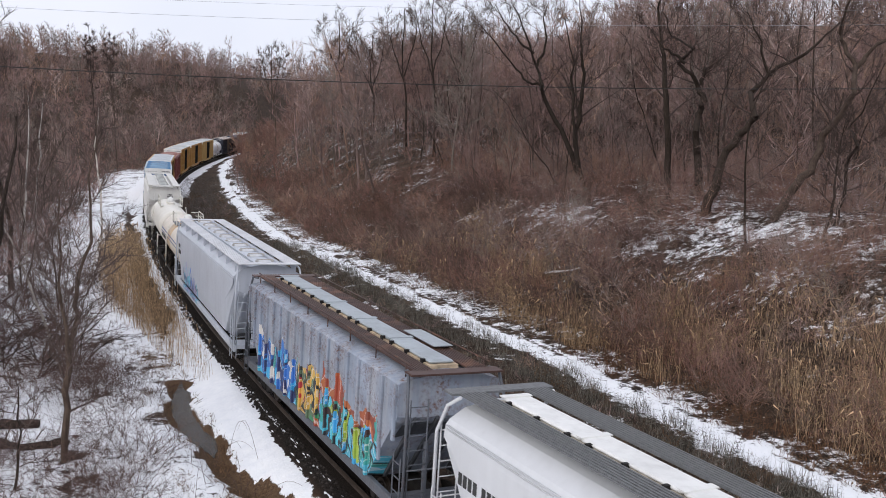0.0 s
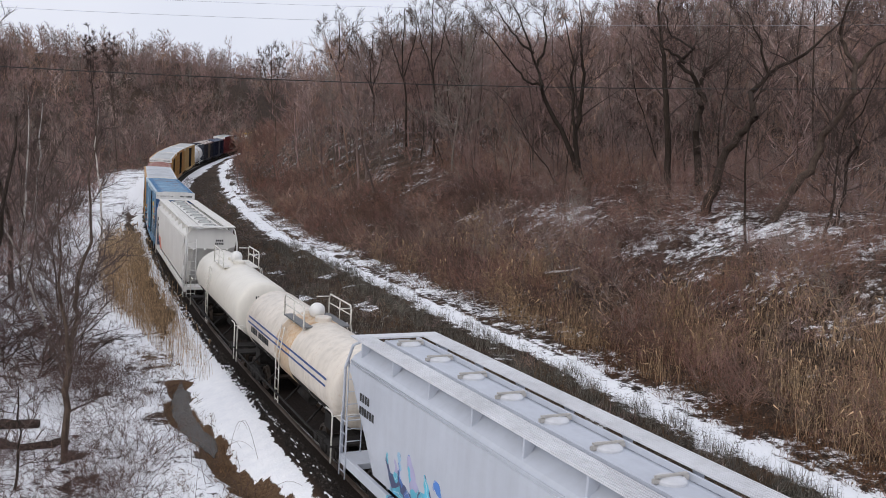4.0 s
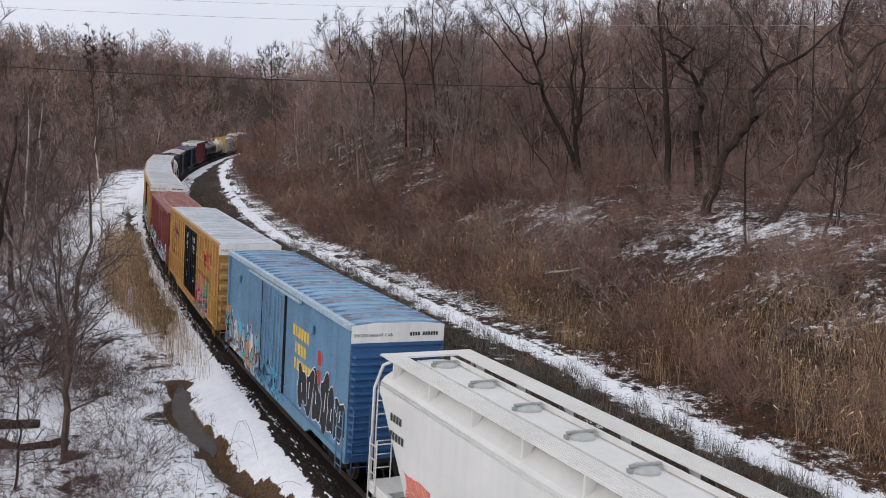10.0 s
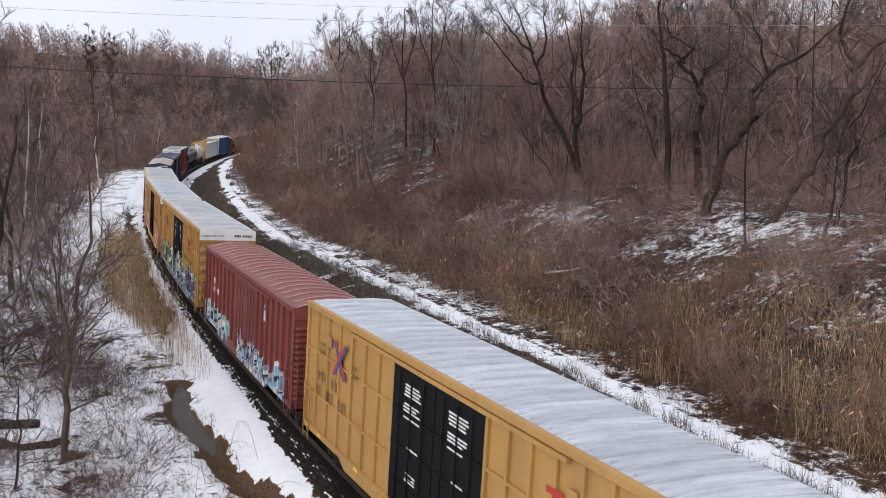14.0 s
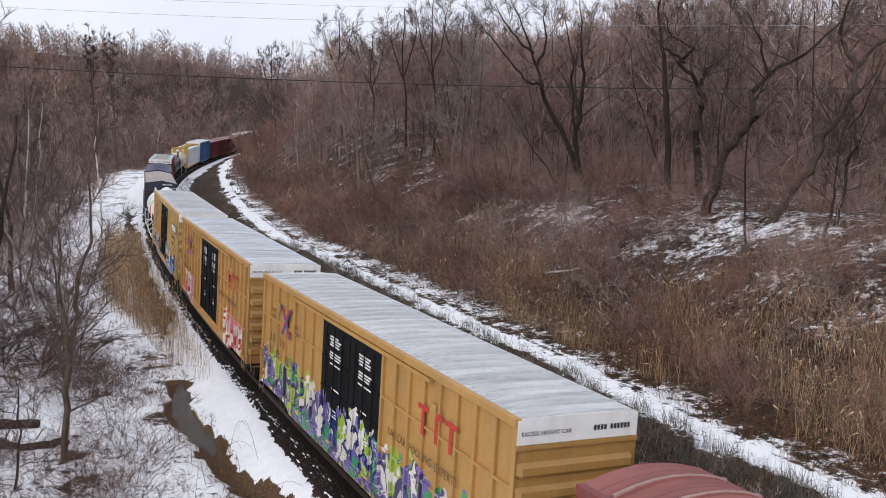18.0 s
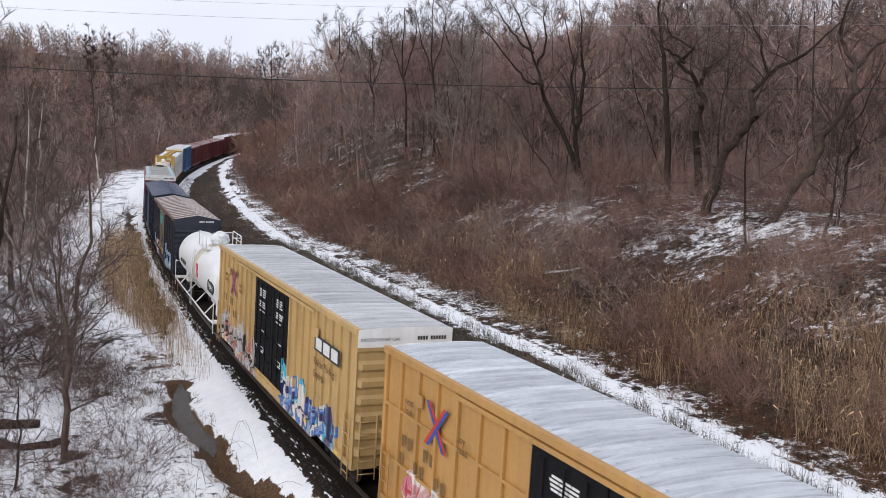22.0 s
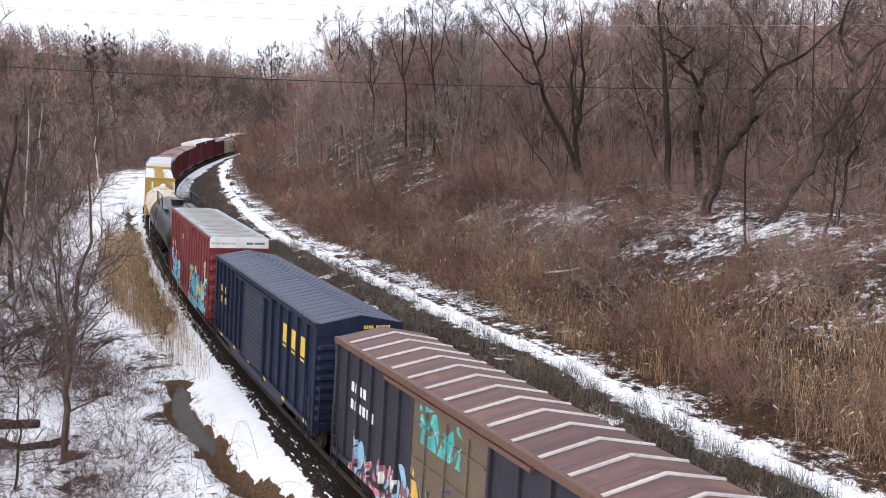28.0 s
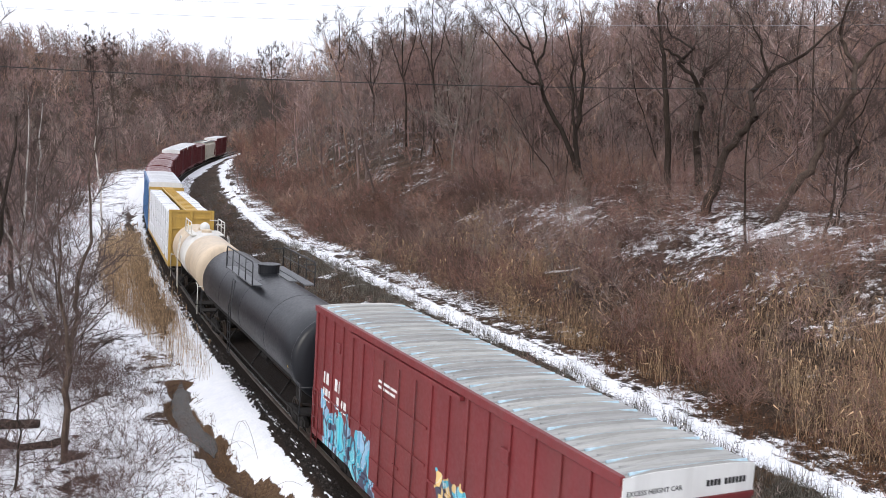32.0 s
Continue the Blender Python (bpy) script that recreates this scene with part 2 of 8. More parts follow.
def height(s, d):
    x, y = place(s, d)
    z = GRADE * np.clip(s, -100, 900)
    # track bed, shoulders
    h = np.where(np.abs(d) < 1.9, -0.17, -0.17 - 0.12 * smooth(1.9, 2.8, np.abs(d))) - CANT * d * smooth(2.8, 1.5, np.abs(d))
    # the snowy strip, the brook and the flat beyond it
    left = smooth(4.5, 8.0, -d)
    h = h - 0.25 * left + 0.15 * left * wob(x, y, 0.5, 1.0)
    br = np.exp(-((d - brook_mid(s)) / 0.62) ** 2) * smooth(35.5, 32.5, s)
    h = h - 0.5 * br
    h = h + 0.075 * np.clip(-d - 22, 0, 320) * smooth(22, 70, -d) * (0.75 + 0.20 * smooth(80, 250, s))
    # ditch, path, bank, plateau
    ditch = smooth(2.5, 4.5, d) * smooth(10.2, 8.0, d)
    h = h - 0.30 * ditch * (1 + 0.4 * wob(x, y, 0.6, 4.0))
    fr = far_rise_at(s)
    h = h + fr * 1.4 * smooth(2.5, 7.5, d)
    bank0 = 14.0 - 5.0 * fr
    h = h + 5.0 * smooth(bank0, bank0 + 17, d) + 0.045 * np.clip(d - 30, 0, 300) * (1 + 0.5 * smooth(40, 160, s)) + 0.02 * np.clip(d - 50, 0, 200)
    h = h + 0.35 * wob(x, y, 0.35, 2.0) * smooth(bank0, bank0 + 6, d)
    # far hills close the valley
    h = h + 10.5 * smooth(160, 330, s) * smooth(18, 80, -d) + (16 + 7 * smooth(10, 60, -d)) * smooth(330, 480, s) * smooth(8, 40, np.abs(d) + 40 * smooth(520, 620, s))
    h = h + 8 * smooth(70, 200, s) * smooth(13, 42, d)
    h = h + 1.2 * wob(x, y, 0.03, 5.0) * smooth(25, 90, np.abs(d))
    return z + h


def spaced(a, b, fine_a, fine_b, step, grow):
    out = list(np.arange(fine_a, fine_b + 1e-6, step))
    v, st = fine_b, step
    while v < b:
        st *= grow
        v += st
        out.append(min(v, b))
    v, st = fine_a, step
    while v > a:
        st *= grow
        v -= st
        out.insert(0, max(v, a))
    return np.array(out)


def build_ground():
    S = spaced(-300, 1400, 12, 100, 0.55, 1.06)
    S = np.sort(np.concatenate([S, np.arange(14.3, 46, 0.55) - 0.16, np.arange(14.3, 46, 0.55) + 0.1]))
    S = S[np.concatenate([[True], np.diff(S) > 0.04])]
    D = spaced(-900, 430, -14, 17, 0.25, 1.09)
    SS, DD = np.meshgrid(S, D, indexing="ij")
    X, Y = place(SS, DD)
    Z = height(SS, DD)
    X_, Y_ = X, Y
    rough = 0.05 * wob(X_, Y_, 2.7, 7.0) + 0.03 * wob(X_, Y_, 6.1, 3.0)
    Z = Z + rough * smooth(1.7, 2.6, np.abs(DD))
    n, m = SS.shape
    idx = np.arange(n * m).reshape(n, m)
    a, b, c, e = idx[:-1, :-1], idx[1:, :-1], idx[1:, 1:], idx[:-1, 1:]
    tris = np.concatenate([np.stack([a, e, c], -1).reshape(-1, 3), np.stack([a, c, b], -1).reshape(-1, 3)])
    me = mesh_np("ground", np.stack([X, Y, Z], -1).reshape(-1, 3), tris, M_GROUND)
    # cover: red how much snow, green how much gravel
    fr = far_rise_at(SS)
    wl = (0.35 * wob(X, Y, 0.5, 9.0) + 0.22 * wob(X, Y, 1.7, 2.0)) * (1 + 1.3 * smooth(80, 130, SS))
    edge = 3.3 - 1.2 * smooth(40, 46, SS) + 3.6 * smooth(80, 165, SS)
    toe = 0.5 * smooth(30, 22, SS)
    strip = smooth(1.2 + toe, 1.65 + toe, -DD + wl * 0.28 + 0.05 * wob(X, Y, 3.1, 6.0) + 0.12 * wob(X, Y, 9.0, 2.0)) * smooth(edge + 0.5, edge - 0.3, -DD + wl) * smooth(290, 260, SS)
    strip = np.maximum(strip, smooth(1.5, 1.9, DD) * smooth(4.0, 3.2, DD + wl) * smooth(100, 150, SS) * smooth(290, 260, SS))
    path_c = path_mid(SS)
    pathw = 0.86
    pathm = smooth(pathw + 0.75, pathw - 0.2, np.abs(DD - path_c + wl * 1.1 + 0.42 * wob(X, Y, 2.2, 1.0) + 0.2 * wob(X, Y, 5.3, 1.0))) * smooth(235, 205, SS)
    rut = np.exp(-((np.abs(DD - path_c + 0.1) - 0.75) / 0.16) ** 2)
    snow = np.full(SS.shape, 0.28)
    bank = -0.10 * smooth(14.0, 15.5, DD) * smooth(24, 18, DD) * smooth(40, 30, SS) + smooth(14.5, 16, DD) * 0.06 + smooth(19, 27, DD) * (0.02 + 0.05 * smooth(75, 50, SS)) + 0.18 * glade(SS, DD) * smooth(-0.5, 0.4, wob(X, Y, 1.3, 6.0))
    verge = smooth(0.8, 1.4, DD - path_c) * smooth(4.5, 2.0, DD - path_c) * (0.17 + 0.08 * smooth(28, 45, SS)) * (1 - fr)
    flat = smooth(3.0, 3.6, -DD) * smooth(46, 22, -DD) * (0.36 * smooth(110, 70, SS) + 0.30 * smooth(70, 100, SS) * smooth(20, 11, -DD) * smooth(230, 190, SS))
    snow = np.maximum.reduce([snow + bank + flat + verge, strip, pathm * (0.72 + 0.1 * fr - 0.2 * rut - 0.12 * smooth(0.1, 0.6, wob(X, Y, 1.9, 5.0)) * (1 - fr))])
    hummock = smooth(3.2, 3.7, -DD) * smooth(9.5, 8.0, -DD) * smooth(18, 21, SS) * smooth(48, 42, SS) * smooth(0.28, 0.55, wob(X, Y, 0.9, 8.0))
    snow = snow * (1 - 0.26 * hummock)
    ballast = smooth(2.3, 1.6, np.abs(DD))
    weeds = smooth(1.2, 2.2, DD) * smooth(-0.7, -1.5, DD - path_c)
    snow = snow * (1 - 0.9 * ballast * smooth(0.0, 0.5, 1 - strip)) * (1 - 0.30 * weeds * (1 - strip)) + 0.32 * weeds * smooth(0.25, 0.7, wob(X, Y, 0.9, 3.0)) * smooth(90, 60, SS)
    br = np.exp(-((DD - brook_mid(SS) + 0.26 * wob(X, Y, 2.3, 1.5) + 0.05 * wob(X, Y, 6.0, 2.5)) / (0.78 + 0.15 * smooth(25, 21, SS))) ** 2) * smooth(36.5, 33.5, SS)
    snow = snow * (1 - 0.97 * smooth(0.62, 0.82, br + 0.22 * wob(X, Y, 2.1, 4.0)))
    snow = snow * (1 - 0.75 * smooth(45, 80, np.abs(DD))) * (1 - 0.8 * smooth(200, 300, SS) * (1 - strip)) - 0.6 * smooth(180, 260, SS) * (1 - np.maximum(strip, pathm)) - 0.5 * smooth(60, 100, np.abs(DD))
    col = me.color_attributes.new("cover", "FLOAT_COLOR", "POINT")
    rgba = np.zeros((n * m, 4), dtype=np.float32)
    rgba[:, 0] = snow.ravel()
    rgba[:, 1] = np.maximum(ballast, 0.22 * weeds * smooth(85, 45, SS)).ravel()
    mud = smooth(0.25, 0.5, br) + 0.9 * smooth(3.2, 3.6, -DD) * smooth(5.6, 5.0, -DD) * smooth(33, 35, SS) * smooth(44, 40, SS) * smooth(0.05, 0.35, wob(X, Y, 1.1, 8.0))
    rgba[:, 2] = np.clip(mud, 0, 1).ravel()
    rgba[:, 3] = 1
    col.data.foreach_set("color", rgba.ravel())
    me.polygons.foreach_set("use_smooth", np.ones(len(tris), dtype=bool))
    ob = new("ground", me)
    tagged(ob, "snow-patched ground with brown leaf litter and dark ballast", "ground", kind="structure")


build_ground()

# ================= rails, ties =================
def sweep(name, s0, s1, step, profile, mat, lift=0.0, lean=True):
    """A profile of (d, z) points drawn along the track."""
    st = np.arange(s0, s1 + 0.01, step)
    n = len(profile)
    V = []
    for s in st:
        for d, z in profile:
            x, y = place(s, d + (CANT * z if lean else 0))
            V.append((float(x), float(y), GRADE * float(np.clip(s, -100, 900)) + z + lift - (CANT * d if lean else 0)))
    F = []
    for i in range(len(st) - 1):
        for j in range(n):
            k = (j + 1) % n
            F.append((i * n + j, i * n + k, (i + 1) * n + k, (i + 1) * n + j))
    return mesh_of(name, V, F, mat)


track = thing("railway_track", "single railway track of rusty rails on dark ties in ballast", "railway track", kind="structure")
for side in (-1, 1):
    g = side * 0.755
    prof = [(g - 0.07, -0.16), (g + 0.07, -0.16), (g + 0.02, -0.13), (g + 0.015, -0.04), (g + 0.036, -0.03), (g + 0.036, -0.004), (g - 0.036, -0.004), (g - 0.036, -0.03), (g - 0.015, -0.04), (g - 0.02, -0.13)]
    part("rail", sweep("rail", -300, 700, 2.0, prof, M_STEEL), None, track)
    part("rail_head", sweep("rail_head", -300, 700, 2.0, [(g - 0.034, -0.004), (g + 0.034, -0.004), (g + 0.028, 0.0), (g - 0.028, 0.0)], M_RAILTOP), None, track, "worn shiny running surface")

rng = np.random.default_rng(11)


def build_ties():
    bm = bmesh.new()
    bmesh.ops.create_cube(bm, size=1.0, matrix=Matrix.Diagonal((0.23, 2.6, 0.18, 1)))
    bmesh.ops.bevel(bm, geom=bm.edges[:], offset=0.012, segments=1, affect="EDGES")
    me = bpy.data.meshes.new("tie")
    bm.to_mesh(me)
    bm.free()
    me.materials.append(M_TIE)
    for i in range(250):
        s = 8 + i * 0.52
        m = car_pose(s, 0.3)
        ob = part("tie", me, None, track)
        ob.matrix_basis = m @ pose(0, float(rng.uniform(-0.05, 0.05)), -0.262, 0, 0, float(rng.uniform(-1.5, 1.5)))


build_ties()

# ================= woods =================
def unit(v):
    return v / np.maximum(np.linalg.norm(v, axis=-1, keepdims=True), 1e-9)


def prisms(p0, p1, r0, r1, sides=3):
    """Tapered rods, as arrays of vertices and triangles."""
    p0, p1 = np.asarray(p0, float), np.asarray(p1, float)
    n = len(p0)
    ax = unit(p1 - p0)
    ref = np.where(np.abs(ax[:, 2:3]) > 0.9, np.array([[1.0, 0, 0]]), np.array([[0, 0, 1.0]]))
    u = unit(np.cross(ax, ref))
    v = np.cross(ax, u)
    ang = np.arange(sides) * 2 * np.pi / sides
    ring = np.cos(ang)[None, :, None] * u[:, None, :] + np.sin(ang)[None, :, None] * v[:, None, :]
    p0 = p0 - ax * np.asarray(r0)[:, None] * 0.6
    p1 = p1 + ax * np.asarray(r1)[:, None] * 0.6
    A = p0[:, None, :] + ring * np.asarray(r0)[:, None, None]
    B = p1[:, None, :] + ring * np.asarray(r1)[:, None, None]
    V = np.concatenate([A, B], 1).reshape(-1, 3)
    base = (np.arange(n) * 2 * sides)[:, None]
    T = []
    for j in range(sides):
        k = (j + 1) % sides
        T.append(base + np.array([[j, k, sides + k]]))
        T.append(base + np.array([[j, sides + k, sides + j]]))
    return V, np.concatenate(T, 0)


def slivers(p0, p1, w, rng):
    """Fine twigs: one tapering blade each."""
    n = len(p0)
    ax = unit(p1 - p0)
    side = unit(np.cross(ax, rng.normal(size=(n, 3))))
    w = np.asarray(w).reshape(-1, 1)
    V = np.stack([p0 - side * w, p0 + side * w, p1], 1).reshape(-1, 3)
    T = np.arange(n * 3).reshape(-1, 3)
    return V, T


def merge(parts):
    off, VV, TT = 0, [], []
    for V, T in parts:
        VV.append(V)
        TT.append(T + off)
        off += len(V)
    return np.concatenate(VV), np.concatenate(TT)


def bend(rng, start, direction, length, n, wobble, up):
    """A crooked line of n pieces."""
    pts = [np.array(start, float)]
    d = unit(np.array(direction, float))
    for i in range(n):
        d = unit(d + rng.normal(size=3) * wobble + np.array([0, 0, up]))
        pts.append(pts[-1] + d * length / n)
    return np.array(pts)


def stem_segments(pts, r0, r1):
    n = len(pts) - 1
    r = np.linspace(r0, r1, n + 1)
    return pts[:-1], pts[1:], r[:-1], r[1:]


def grow(rng, stems, limbs, subs, twigs, limb_len, twig_len, twig_w, up=0.12, low=0.3, spread=1.0):
    """stems: list of (points, r0, r1). Returns rods of wood, rods of limbs, and twigs."""
    wood, thin, T0, T1 = [], [], [], []
    for pts, r0, r1 in stems:
        wood.append(stem_segments(pts, r0, r1))
        n = len(pts) - 1
        for i in range(limbs):
            f = low + (1 - low) * (i + rng.uniform(0, 1)) / limbs
            k = min(int(f * n), n - 1)
            p = pts[k] + (pts[k + 1] - pts[k]) * (f * n - k)
            tan = unit(pts[k + 1] - pts[k])
            az = i * 2.4 + rng.uniform(-0.5, 0.5)
            out = np.array([math.cos(az), math.sin(az), 0.0])
            L = limb_len * (1.15 - 0.65 * f) * rng.uniform(0.7, 1.3)
            d = unit(tan * rng.uniform(0.35, 0.9) + out * spread)
            lp = bend(rng, p, d, L, 4, 0.16, up)
            rl = max(0.012, (r0 + (r1 - r0) * f) * 0.42)
            thin.append(stem_segments(lp, rl, 0.012))
            for j in range(subs):
                g = 0.25 + 0.75 * (j + rng.uniform(0, 1)) / subs
                q = lp[min(int(g * 4), 3)] + (lp[min(int(g * 4), 3) + 1] - lp[min(int(g * 4), 3)]) * (g * 4 - min(int(g * 4), 3))
                d2 = unit(unit(lp[-1] - lp[0]) + rng.normal(size=3) * 0.65 + np.array([0, 0, 0.2]))
                L2 = L * rng.uniform(0.3, 0.55)
                sp = bend(rng, q, d2, L2, 2, 0.2, up)
                thin.append(stem_segments(sp, 0.016, 0.006))
                for t in range(twigs):
                    h = rng.uniform(0.15, 1.0)
                    k2 = 0 if h < 0.5 else 1
                    b = sp[k2] + (sp[k2 + 1] - sp[k2]) * (h * 2 - k2)
                    d3 = unit(unit(sp[-1] - sp[0]) * 0.8 + rng.normal(size=3) * 0.6 + np.array([0, 0, 0.25]))
                    T0.append(b)
                    T1.append(b + d3 * twig_len * rng.uniform(0.5, 1.3))
    cat = lambda L: [np.concatenate([s[i] for s in L]) for i in range(4)]
    return cat(wood), cat(thin), (np.array(T0), np.array(T1), np.full(len(T0), twig_w))


def fine_tree(seed, H, limbs, subs, twigs, w, girth=0.0105, low=0.2, segs=3, spread=1.0, wobble=0.07, lean=0.06, tlen=0.05, rods=True):
    """A bare tree: rods for trunk and limbs, and two orders of fine twigs. Gives wood and twigs apart."""
    r = np.random.default_rng(seed)
    trunk = bend(r, (0, 0, -0.3), (r.normal() * lean, r.normal() * lean, 1), H * 0.9, 6, wobble, 0.04)
    wood = [stem_segments(trunk, H * girth, H * girth * 0.12)]
    A, T, L, lim = [], [], [], []
    for i in range(limbs):
        f = low + (1 - low) * (i + r.uniform(0, 1)) / limbs
        k = min(int(f * 6), 5)
        p = trunk[k] + (trunk[k + 1] - trunk[k]) * (f * 6 - k)
        az = i * 2.4 + r.uniform(-0.6, 0.6)
        ll = H * 0.36 * (1.12 - 0.72 * f) * r.uniform(0.65, 1.3)
        lp = bend(r, p, (math.cos(az) * spread, math.sin(az) * spread, r.uniform(0.5, 1.1)), ll, segs, 0.17, 0.16)
        lim.append(stem_segments(lp, max(0.016, H * girth * 0.36 * (1.1 - f)), w * 1.6))
        g = 0.12 + 0.88 * (np.arange(subs) + r.uniform(0, 1, subs)) / subs
        kk = np.minimum((g * segs).astype(int), segs - 1)
        seg = lp[kk + 1] - lp[kk]
        A.append(lp[kk] + seg * (g * segs - kk)[:, None])
        T.append(unit(seg))
        L.append(ll * r.uniform(0.25, 0.52, subs) * (1.15 - 0.5 * g))
    A, T, L = np.concatenate(A), np.concatenate(T), np.concatenate(L)
    n = len(A)
    d = unit(T * 0.75 + r.normal(size=(n, 3)) * 0.48 + np.array([0, 0, 0.26]))
    B = A + d * (L * 0.5)[:, None]
    d2 = unit(d + r.normal(size=(n, 3)) * 0.25 + np.array([0, 0, 0.18]))
    C = B + d2 * (L * 0.5)[:, None]
    i = np.repeat(np.arange(n), twigs)
    h = r.uniform(0.08, 1.0, len(i))[:, None] * 2
    base = np.where(h < 1, A[i] + (B[i] - A[i]) * h, B[i] + (C[i] - B[i]) * (h - 1))
    d3 = unit(d2[i] * 0.8 + r.normal(size=(len(i), 3)) * 0.5 + np.array([0, 0, 0.2]))
    tip = base + d3 * (H * tlen * r.uniform(0.45, 1.35, len(i)))[:, None]
    fine = slivers(np.concatenate([A, B, base]), np.concatenate([B, C, tip]), np.concatenate([np.full(n, w * 1.7), np.full(n, w * 1.2), np.full(len(i), w * 0.8)]), r)
    cat = lambda q: [np.concatenate([x[j] for x in q]) for j in range(4)]
    arms = cat(lim)
    if rods:
        return prisms(*cat(wood), sides=4), merge([prisms(*arms, sides=3), fine])
    return prisms(*cat(wood), sides=3), merge([slivers(arms[0], arms[1] + (arms[1] - arms[0]) * 0.4, arms[2], r), fine])


def shrub_template(seed, H, stems, twigs, w, arch=0.0, bushy=0.6):
    """A leafless bush of crooked stems, side shoots and twigs, all fine blades."""
    r = np.random.default_rng(seed)
    P0, P1, W = [], [], []
    for i in range(stems):
        a = r.uniform(0, 6.28)
        p = np.array([math.cos(a), math.sin(a), 0]) * r.uniform(0, 0.5)
        pts = bend(r, p - np.array([0, 0, 0.15]), (math.cos(a) * bushy, math.sin(a) * bushy, 1), H * r.uniform(0.5, 1.1), 4, 0.2, 0.03 - arch)
        P0.append(pts[:-1]); P1.append(pts[1:]); W.append(np.array([1.5, 1.3, 1.0, 0.7]) * w)
        n = twigs // 3
        h = r.uniform(0.2, 0.98, n) * 4
        k = np.minimum(h.astype(int), 3)
        seg = pts[k + 1] - pts[k]
        b = pts[k] + seg * (h - k)[:, None]
        d = unit(unit(seg) * 0.7 + r.normal(size=(n, 3)) * 0.55 + np.array([0, 0, 0.15]))
        L = H * r.uniform(0.18, 0.4, n)
        e = b + d * L[:, None]
        P0.append(b); P1.append(e); W.append(np.full(n, w * 0.9))
        j = np.repeat(np.arange(n), 2)
        q = b[j] + (e - b)[j] * r.uniform(0.2, 0.9, len(j))[:, None]
        d4 = unit(d[j] * 0.7 + r.normal(size=(len(j), 3)) * 0.6 + np.array([0, 0, 0.1]))
        P0.append(q); P1.append(q + d4 * (L[j] * r.uniform(0.3, 0.7, len(j)))[:, None]); W.append(np.full(len(j), w * 0.6))
    return slivers(np.concatenate(P0), np.concatenate(P1), np.concatenate(W), r)


# top of the woods over the horizon, in degrees, by compass bearing from the bridge
BEARING = [-24.6, -21.8, -19.7, -18.9, -15.8, -14.2, -12.6, -11.0, -9.4, -8.5, -7.3, -2.7, 0.0, 2.4, 5.7, 7.4, 9.1, 10.7, 13.9, 20.0]
CANOPY = [5.1, 4.95, 4.6, 4.1, 4.4, 3.9, 3.8, 3.3, 3.4, 4.1, 4.6, 4.5, 4.5, 4.2, 4.1, 4.4, 5.2, 6.7, 7.4, 7.9]


def canopy(x, y):
    """Height that the crowns reach over a plan point."""
    e = np.interp(np.degrees(np.arctan2(x, y)), BEARING, CANOPY)
    return EYE_HEIGHT + np.hypot(x, y) * np.tan(np.radians(e))


def scatter(templates, S, D, rng, scale, sink=0.0, H=0.0):
    """One joined set of copies of templates, stood on the ground; trees of height H keep under the canopy. The third array tells the plants apart."""
    X, Y = place(S, D)
    Z = height(S, D)
    top = canopy(X, Y)
    out, tint = [], []
    for i in range(len(S)):
        V, T = templates[int(rng.integers(len(templates)))]
        a, k, u, st = rng.uniform(0, 6.28), rng.uniform(*scale), rng.uniform(0, 1), rng.uniform(0.9, 1.1)
        room = rng.uniform(0.84, 1.10) * (1.45 if rng.uniform(0, 1) < 0.2 else 1.0)
        if H > 0:
            k = min(k, room * (top[i] - Z[i]) / (H * st))
            if k < 0.22:
                continue
        c, n = math.cos(a), math.sin(a)
        W = np.empty_like(V)
        W[:, 0] = (V[:, 0] * c - V[:, 1] * n) * k + X[i]
        W[:, 1] = (V[:, 0] * n + V[:, 1] * c) * k + Y[i]
        W[:, 2] = V[:, 2] * k * st + Z[i] - sink
        out.append((W, T))
        tint.append(np.full(len(W), u, dtype=np.float32))
    V, T = merge(out)
    return V, T, np.concatenate(tint)


def stuff(name, data, mat, label, category):
    me = mesh_np(name, data[0], data[1], mat)
    if len(data) > 2:
        me.attributes.new("plant", "FLOAT", "POINT").data.foreach_set("value", data[2])
    return tagged(new(name, me), label, category, kind="stuff")


def region(n, s0, s1, d0, d1, rng, power=1.0):
    return rng.uniform(s0, s1, n), d0 + (d1 - d0) * rng.uniform(0, 1, n) ** power


def stalk_patch(n, S, D, rng, hmin, hmax, w, plume=0.0, lean=0.18):
    """Upright dry stalks, some with a plume."""
    X, Y = place(S, D)
    Z = height(S, D)
    p0 = np.stack([X, Y, Z - 0.05], 1)
    up = np.stack([rng.normal(size=n) * lean, rng.normal(size=n) * lean, np.ones(n)], 1)
    hh = rng.uniform(hmin, hmax, n)[:, None]
    p1 = p0 + unit(up) * hh
    parts = [slivers(p0, p1, np.full(n, w), rng)]
    # leaves that hang off the stalk
    k = rng.uniform(0.3, 0.9, n)[:, None]
    b = p0 + (p1 - p0) * k
    leaf = b + np.stack([rng.normal(size=n), rng.normal(size=n), rng.uniform(-0.3, 0.9, n)], 1) * hh * 0.14
    parts.append(slivers(b, leaf, np.full(n, w * 1.2), rng))
    if plume > 0:
        m = rng.uniform(size=n) < plume
        q0 = p0[m] + (p1 - p0)[m] * 0.88
        q1 = p1[m] + np.stack([rng.normal(size=m.sum()) * 0.1, rng.normal(size=m.sum()) * 0.1, np.full(m.sum(), 0.05)], 1)
        parts.append(slivers(q1, q0, np.full(m.sum(), w * 4.0), rng))
    return merge(parts)


